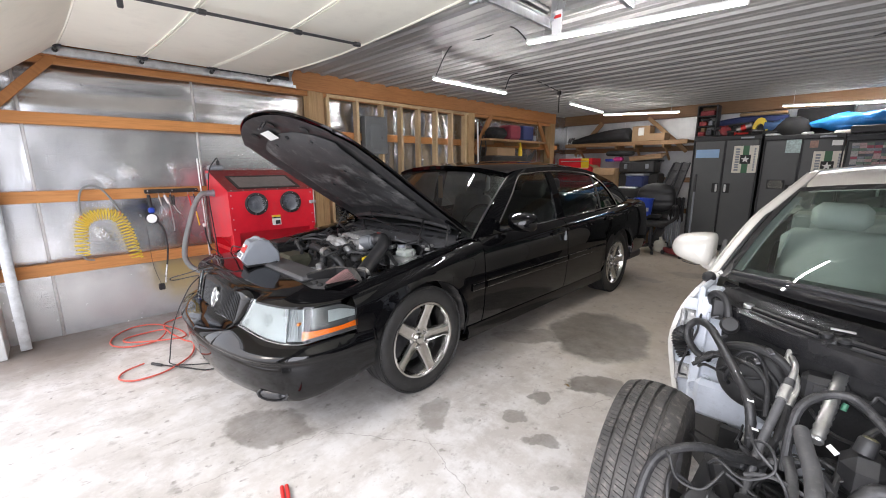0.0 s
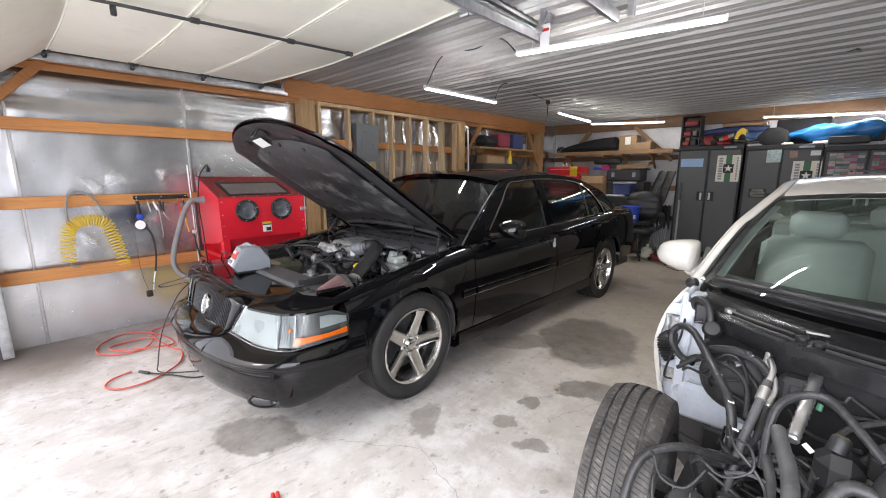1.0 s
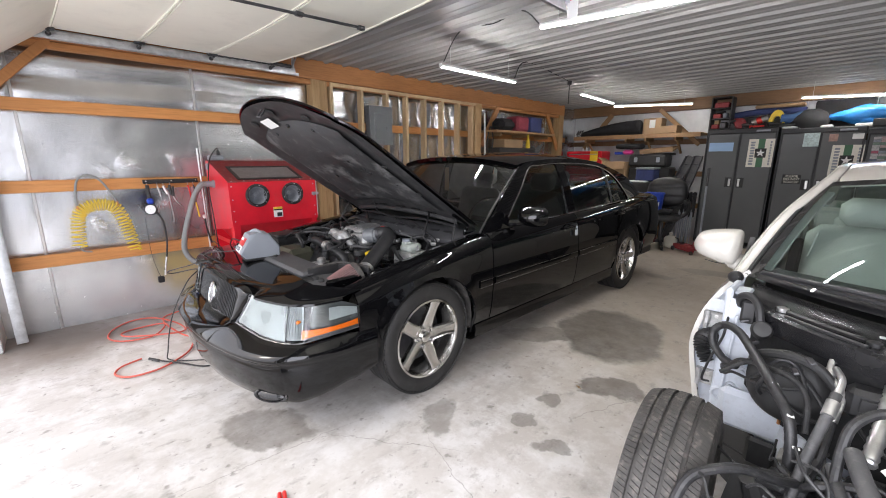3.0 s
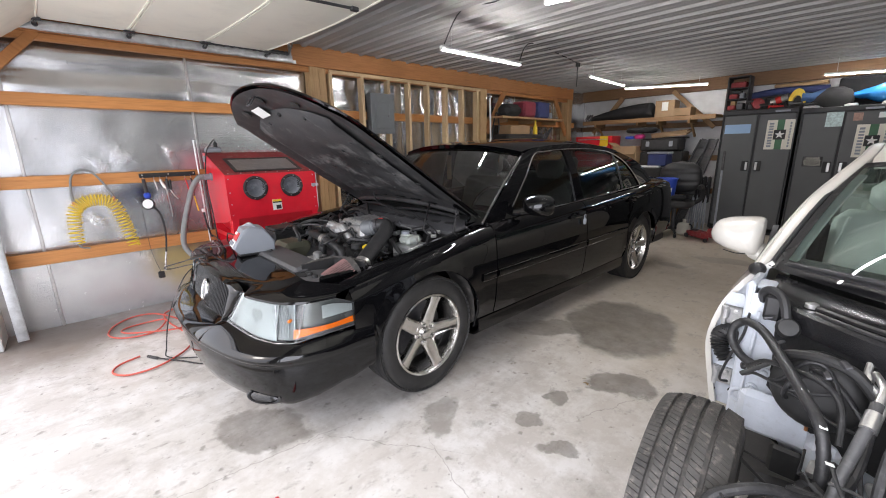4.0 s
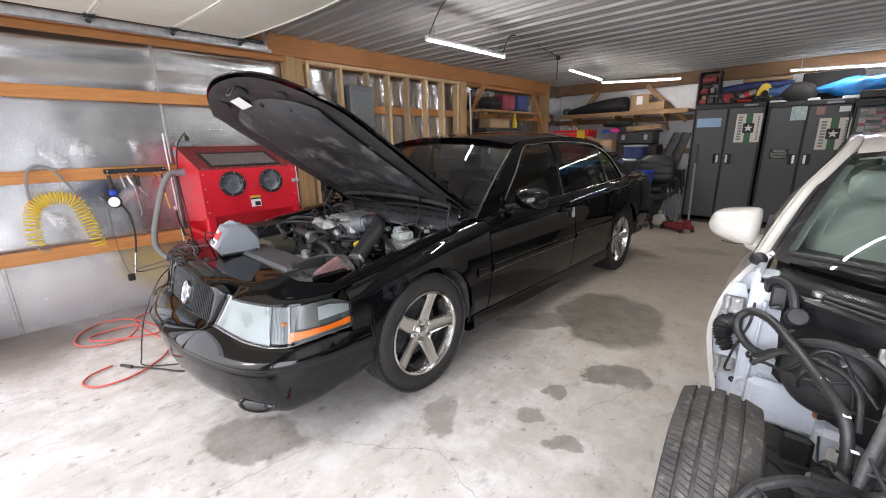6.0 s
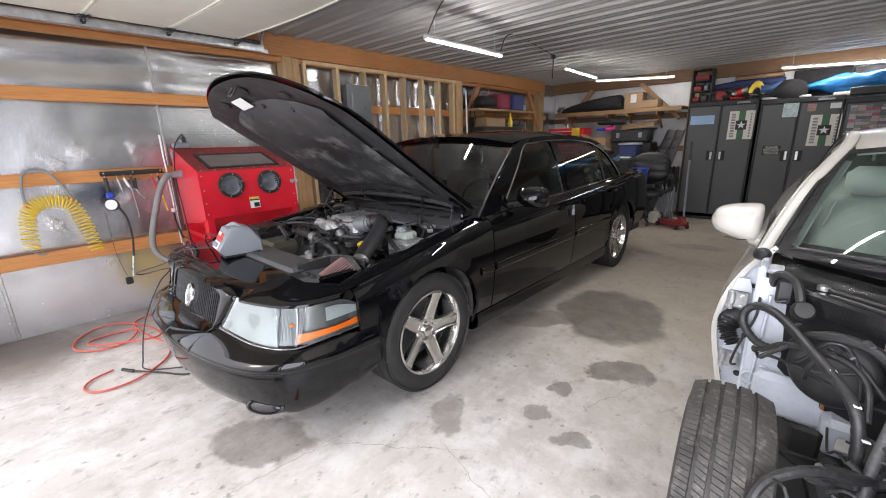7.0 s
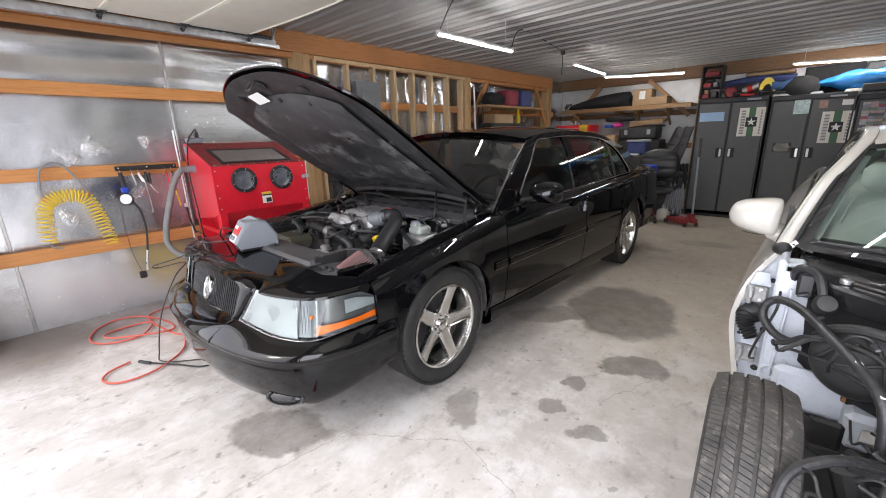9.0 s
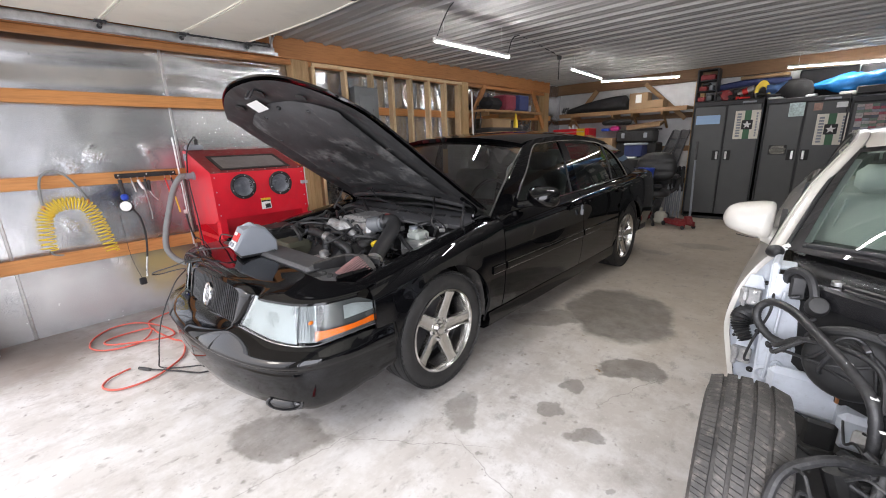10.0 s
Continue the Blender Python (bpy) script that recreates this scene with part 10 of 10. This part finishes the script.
# ---- shelf and stacked goods on the back wall ----
bs = thing("wall_shelf", "long timber shelf on brackets along the back wall", "shelf", Matrix.Translation((-3.2, 8.3, 1.83)))
part("board", cbox(BM(), (-3.22, 8.26, 1.835), (2.30, 0.44, 0.04), 0.004), M_SHELF, bs)
part("board_edge", cbox(BM(), (-3.22, 8.045, 1.82), (2.30, 0.02, 0.075), 0.003), M_SHELF, bs)
for x in (-4.1, -3.3, -2.95, -2.45):
    part("bracket", cbox(BM(), (x, 8.22, 1.77), (0.038, 0.40, 0.08), 0.004), M_SHELF, bs)
    strut("bracket_brace", (x, 8.44, 1.52), (x, 8.10, 1.79), 0.04, 0.03, M_SHELF, bs)
bm = BM()
rows = []
for i in range(21):
    t = i / 20
    r = 0.045 + 0.09 * math.sin(t * math.pi * 0.55)
    if i == 20:
        r *= 0.7
    rows.append([V(-4.28 + 1.20 * t, 8.22 + 1.5 * r * math.cos(k * math.tau / 16), 1.857 + r + r * math.sin(k * math.tau / 16)) for k in range(16)])
vs = quad_grid(bm, rows, closed=True, flip=True)
bm.faces.new(vs[0][::-1])
bm.faces.new(vs[-1])
solo("long_bag", bm, M_CLOTH, "long black zipped bag lying on the shelf", "bag")
crate("carton", (-2.87, 8.20, 1.995), (0.31, 0.28, 0.27), M_CARD, "brown taped cardboard carton on the shelf", "box", 0.04, 0.004)
crate("carton", (-2.59, 8.18, 1.925), (0.29, 0.24, 0.125), M_CARD, "low brown cardboard carton on the shelf", "box", -0.05, 0.004)
part("carton_label", cbox(BM(), (-2.86, 8.053, 2.03), (0.10, 0.004, 0.14), 0.001), M_PAPER, bpy.data.objects["carton"], "white shipping label")
bm = BM()
for k in range(3):
    tube(bm, [(-4.33 + 0.03 * k, 8.1, 1.86), (-4.30 + 0.05 * k, 8.1, 1.98), (-4.36 + 0.02 * k, 8.12, 1.90)], 0.010, 6)
solo("cord_bundle", bm, M_DKSTEEL, "tangled dark cord at the shelf end", "cable")

# stack of goods standing below the shelf
bench = thing("work_bench", "cluttered wooden bench against the back wall", "bench", Matrix.Translation((-3.35, 8.15, 0)))
part("top", cbox(BM(), (-3.45, 8.12, 0.95), (2.00, 0.62, 0.05), 0.005), M_SHELF, bench)
for x in (-4.38, -2.52):
    for y in (7.88, 8.36):
        part("leg", cbox(BM(), (x, y, 0.4625), (0.088, 0.088, 0.925), 0.004), M_SHELF, bench)
rc = thing("tool_chest", "red steel tool chest on the bench", "tool chest", Matrix.Translation((-4.05, 8.1, 0.975)))
part("case", cbox(BM(), (-4.06, 8.10, 1.27), (0.74, 0.40, 0.59), 0.012), M_REDPAINT, rc)
for k in range(4):
    d = part("drawer", cbox(BM(), (-4.06, 7.895, 1.06 + 0.135 * k), (0.68, 0.02, 0.12), 0.006), M_REDPAINT, rc)
    part("drawer_pull", cbox(BM(), (-4.06, 7.88, 1.10 + 0.135 * k), (0.60, 0.012, 0.014), 0.003), M_ALU, d)
part("yellow_card", cbox(BM(), (-3.83, 7.881, 1.47), (0.16, 0.004, 0.19), 0.001), M_YELLOW, rc, "yellow card on the drawers")
bm = BM()
for x, h in ((-4.12, 0.06), (-4.05, 0.09), (-3.97, 0.05)):
    lathe(bm, [(0.02, 0), (0.02, h * 0.6), (0.008, h)], 8, Matrix.Translation((x, 8.0, 1.565)))
solo("small_bottles", bm, M_ALU, "little silver bottles on the tool chest", "bottle")
ob = thing("open_carton", "open brown cardboard box with flaps hanging", "box", Matrix.Translation((-3.38, 7.95, 0.975)))
bm = BM()
cbox(bm, (-3.38, 7.93, 1.17), (0.42, 0.30, 0.39), 0.006)
part("body", bm, M_CARD, ob)
part("flap", cbox(BM(), (0, 0, 0), (0.42, 0.008, 0.15), 0.002, Matrix.LocRotScale((-3.38, 7.735, 1.30), Euler((radians(-24), 0, 0)), None)), M_CARD, ob)
part("flap", cbox(BM(), (0, 0, 0), (0.008, 0.30, 0.16), 0.002, Matrix.LocRotScale((-3.635, 7.93, 1.40), Euler((0, radians(-60), 0)), None)), M_CARD, ob)
crate("green_card", (-3.30, 7.74, 1.06), (0.10, 0.01, 0.18), surf("lime_card", (0.38, 0.52, 0.06), 0.6, bstr=0), "lime green folder standing on the bench", "folder")
crate("hard_case", (-2.83, 8.05, 1.385), (0.64, 0.34, 0.22), M_BLACKPL, "black hard plastic case with latches", "case", 0, 0.03)
crate("hard_case", (-2.80, 8.10, 1.12), (0.70, 0.36, 0.30), M_DUSTPL, "dark plastic storage trunk on the bench", "case", 0, 0.02)
for x in (-3.02, -2.64):
    crate("case_latch", (x, 7.875, 1.40), (0.06, 0.02, 0.09), M_GREYPL, "grey latch on the black case", "latch")
crate("pink_cloth", (-3.22, 8.02, 1.535), (0.17, 0.2, 0.08), M_PINK, "bright pink cloth bundle on the case", "cloth", 0.2, 0.03)
crate("blue_box", (-3.38, 8.03, 1.52), (0.14, 0.2, 0.05), M_BLUE, "small blue box among the goods", "box")
bm = BM()
tube(bm, [V(-3.21 + 0.22 * math.cos(a), 8.05 + 0.16 * math.sin(a), 1.645) for a in [math.tau * k / 12 for k in range(12)]], 0.045, 10, closed=True, sub=3)
solo("foam_ring", bm, M_CLOTH, "black padded ring lying on the stack", "ring")
ct = thing("flat_tray", "flattened brown cardboard tray with items", "tray", Matrix.Translation((-2.72, 8.1, 1.5)))
part("tray", cbox(BM(), (0, 0, 0), (0.56, 0.30, 0.05), 0.006, Matrix.LocRotScale((-2.73, 8.13, 1.57), Euler((0.2, -0.08, 0)), None)), M_CARD, ct)
part("lip", cbox(BM(), (0, 0, 0), (0.56, 0.008, 0.09), 0.002, Matrix.LocRotScale((-2.73, 7.985, 1.56), Euler((0.5, -0.08, 0)), None)), M_CARD, ct)
part("support", cbox(BM(), (-2.73, 8.2, 1.50), (0.50, 0.16, 0.03), 0.004), M_DUSTPL, ct)
cl = thing("cool_box", "dark blue cool box with a pale lid", "cool box", Matrix.Translation((-2.72, 7.62, 0.9)))
part("body", cbox(BM(), (-2.70, 7.62, 1.14), (0.30, 0.28, 0.20), 0.02), M_NAVY, cl)
part("lid", cbox(BM(), (-2.70, 7.62, 1.255), (0.32, 0.30, 0.035), 0.012), M_GREYPL, cl)
crate("storage_bin", (-2.78, 7.60, 0.50), (0.52, 0.42, 1.06 - 0.02), M_DUSTPL, "stack of dark storage bins under the cool box", "bin", 0, 0.02)
crate("plastic_tray", (-2.80, 7.50, 1.033), (0.30, 0.22, 0.025), M_PAPER, "white plastic tray on the bins", "tray", 0.2, 0.006)
for k, (x, z, mt) in enumerate(((-3.05, 0.55, M_DUSTPL), (-3.42, 0.45, M_CLOTH), (-3.75, 0.40, M_DUSTPL))):
    crate("storage_bin", (x, 7.75, z / 1.0 * 0.5 + 0.0), (0.34, 0.40, z), mt, "dark storage bin on the floor", "bin", 0.05 * k, 0.02)

# office chair with bucket
oc = thing("office_chair", "worn black leather office chair with padded back", "chair", Matrix.LocRotScale(V(-2.23, 7.12, 0), Euler((0, 0, radians(8))), None))


def pad(bm, c, s, m, r=0.5):
    rows = []
    for i in range(11):
        v = -1 + 2 * i / 10
        k = (1 - abs(v) ** 4) ** 0.5 if abs(v) < 1 else 0.05
        rows.append([m @ V(c[0] + s[0] * max(k, 0.05) * math.copysign(abs(math.cos(a)) ** r, math.cos(a)), c[1] + s[1] * max(k, 0.05) * math.copysign(abs(math.sin(a)) ** r, math.sin(a)), c[2] + s[2] * v) for a in [math.tau * j / 20 for j in range(20)]])
    quad_grid(bm, rows, closed=True)
    return bm


I4 = Matrix.Identity(4)
bm = BM()
rows = []
for i in range(25):
    v = -1 + 2 * i / 24
    k = max(0.04, (1 - abs(v) ** 3.2) ** 0.5)
    puff = 1.0 - 0.20 * max(0, 1 - abs(v - 0.38) / 0.10) - 0.20 * max(0, 1 - abs(v + 0.28) / 0.10)
    rows.append([V(0.295 * k * (1.0 - 0.04 * v) * math.copysign(abs(math.cos(a)) ** 0.6, math.cos(a)), 0.185 + 0.02 * v + 0.090 * k * puff * math.copysign(abs(math.sin(a)) ** 0.7, math.sin(a)), 0.885 + 0.245 * v) for a in [math.tau * n / 24 for n in range(24)]])
quad_grid(bm, rows, closed=True)
part("back_cushion", bm, M_LEATHER, oc, local=True, sharp=80)
part("back_shell", cbox(BM(), (0, 0.27, 0.83), (0.44, 0.03, 0.44), 0.014), M_BLACKPL, oc, local=True)
part("seat", pad(BM(), (0, -0.05, 0.50), (0.26, 0.26, 0.065), I4), M_LEATHER, oc, local=True, sharp=80)
for e in (-1, 1):
    bm = BM()
    tube(bm, [(e * 0.24, 0.08, 0.50), (e * 0.33, 0.08, 0.58), (e * 0.34, 0.06, 0.72), (e * 0.33, -0.06, 0.775), (e * 0.32, -0.20, 0.765)], 0.030, 8)
    part("armrest", bm, M_BLACKPL, oc, local=True)
part("column", lathe(BM(), [(0.05, 0.09), (0.03, 0.12), (0.03, 0.44), (0.09, 0.45)], 12), M_DKSTEEL, oc, local=True)
for k in range(5):
    a = math.tau * k / 5
    bm = BM()
    tube(bm, [(0.03 * math.cos(a), 0.03 * math.sin(a), 0.11), (0.29 * math.cos(a), 0.29 * math.sin(a), 0.075)], (0.026, 0.016), 8)
    lg = part("base_leg", bm, M_BLACKPL, oc, local=True)
    bm = BM()
    lathe(bm, [(0.02, -0.02), (0.03, -0.015), (0.03, 0.015), (0.02, 0.02)], 12, Matrix.LocRotScale((0.29 * math.cos(a), 0.29 * math.sin(a), 0.031), Euler((radians(90), 0, a)), None))
    part("castor", bm, M_BLACKPL, lg, local=True)
bk = thing("plastic_bucket", "blue plastic bucket with white print on the chair", "bucket", Matrix.Translation((-2.335, 6.98, 0.565)))
bm = BM()
lathe(bm, [(0.001, 0.012), (0.105, 0.012), (0.108, 0.0), (0.116, 0.0), (0.140, 0.30), (0.150, 0.31), (0.150, 0.325), (0.140, 0.325), (0.132, 0.30), (0.110, 0.02)], 28, Matrix.Translation((-2.335, 6.98, 0.565)), caps=False)
part("pail", bm, M_BLUE, bk)
for k in range(4):
    a = radians(-70 + 10 * k)
    part("print_bar", cbox(BM(), (0, 0, 0), (0.018, 0.003, 0.06), 0.001, Matrix.LocRotScale((-2.335 + 0.131 * math.cos(a), 6.98 + 0.131 * math.sin(a), 0.72), Euler((0, 0, a + math.pi / 2)), None)), M_PAPER, bk)
crate("folded_cloth", (-2.18, 7.02, 0.60), (0.24, 0.22, 0.07), M_CLOTH, "dark folded jacket on the chair seat", "jacket", 0.2, 0.03)

# loading ramps, folded chairs, jack and jug
for (x0, z0), (x1, z1) in (((-2.50, 1.02), (-2.15, 1.46)), ((-2.22, 0.70), (-2.03, 1.46))):
    rp = thing("loading_ramp", "grey steel ramp leaning on the stack", "ramp", Matrix.Translation((x0, 7.9, 0)))
    a, b = V(x0 - 0.12, 7.70, 0.02), V(x1, 7.95, z1)
    for e in (-0.062, 0.062):
        strut("rail", a + V(e, -0.02, 0), b + V(e, -0.02, 0), 0.016, 0.05, M_DKSTEEL, rp, "y")
    for k in range(9):
        bm = BM()
        p = a.lerp(b, (k + 1) / 10)
        tube(bm, [p + V(-0.055, 0, 0), p + V(0.055, 0, 0)], 0.010, 6)
        part("rung", bm, M_DKSTEEL, rp)
    strut("deck", a + V(0, 0.012, 0), b + V(0, 0.012, 0), 0.11, 0.006, M_GREYHOSE, rp, "y")
for k in range(4):
    x = -2.10 + 0.058 * k
    fc = thing("folded_chair", "folded camp chair with grey tubes and black fabric", "folding chair", Matrix.Translation((x, 7.55, 0)), "folded camp chairs")
    for e in (-0.018, 0.018):
        bm = BM()
        tube(bm, [(x + e, 7.50 + e, 0.0), (x + e * 0.6 - 0.01, 7.56, 0.45), (x - e * 0.6 + 0.01, 7.62, 0.88)], 0.010, 7)
        part("tube_leg", bm, M_GREYPL, fc)
    part("fabric", cbox(BM(), (x, 7.60, 0.68), (0.05, 0.07, 0.42), 0.02), M_CLOTH, fc)
jk = thing("floor_jack", "red trolley jack with a long grey handle", "jack", Matrix.LocRotScale(V(-1.78, 7.02, 0), Euler((0, 0, radians(-36))), (0.85, 0.85, 0.85)))
for e in (-0.10, 0.10):
    part("side_plate", cbox(BM(), (0.0, e, 0.085), (0.52, 0.014, 0.09), 0.005), M_REDDUST, jk, local=True)
part("deck_plate", cbox(BM(), (-0.12, 0, 0.125), (0.24, 0.18, 0.010), 0.003), M_REDDUST, jk, local=True)
part("lift_arm", cbox(BM(), (-0.02, 0, 0.10), (0.36, 0.08, 0.05), 0.012), M_REDDUST, jk, local=True)
bm = BM()
lathe(bm, [(0.05, 0.0), (0.055, 0.02), (0.045, 0.025), (0.001, 0.02)], 16, Matrix.Translation((-0.18, 0, 0.13)))
part("saddle", bm, M_DKSTEEL, jk, local=True)
for x, r in ((-0.24, 0.04), (0.22, 0.035)):
    for e in (-0.115, 0.115):
        bm = BM()
        lathe(bm, [(r * 0.6, -0.018), (r, -0.014), (r, 0.014), (r * 0.6, 0.018)], 16, Matrix.LocRotScale((x, e, r), Euler((radians(90), 0, 0)), None))
        part("jack_wheel", bm, M_DKSTEEL, jk, local=True)
bm = BM()
prism(bm, [(-0.07, 0), (0.07, 0), (0.02, 0.13), (-0.02, 0.13)], -0.06, 0.06, Matrix.LocRotScale((0.20, 0, 0.10), Euler((radians(90), 0, 0)), None))
part("handle_socket", bm, M_REDDUST, jk, local=True)
bm = BM()
tube(bm, [(-1.62, 6.91, 0.20), (-1.70, 7.25, 0.75), (-1.745, 7.44, 1.26)], 0.014, 10)
part("handle", bm, M_GREYPL, jk, "long grey steel handle")
bm = BM()
tube(bm, [(-1.722, 7.345, 1.0), (-1.745, 7.44, 1.27)], 0.019, 10)
part("handle_grip", bm, M_GREYHOSE, jk)
jg = thing("plastic_jug", "milky white plastic jug standing on the floor", "jug", Matrix.Translation((-2.08, 7.16, 0)))
bm = BM()
pad(bm, (-2.08, 7.16, 0.105), (0.09, 0.075, 0.105), I4, 0.6)
part("body", bm, M_JUG, jg, sharp=80)
part("neck", lathe(BM(), [(0.024, 0.19), (0.022, 0.235), (0.026, 0.236), (0.026, 0.255), (0.001, 0.256)], 12, Matrix.Translation((-2.08, 7.16, 0))), M_JUG, jg)
bm = BM()
tube(bm, [(-2.01, 7.15, 0.18), (-1.965, 7.14, 0.17), (-1.96, 7.14, 0.10), (-2.0, 7.15, 0.06)], 0.010, 8)
part("handle", bm, M_BLACKPL, jg)
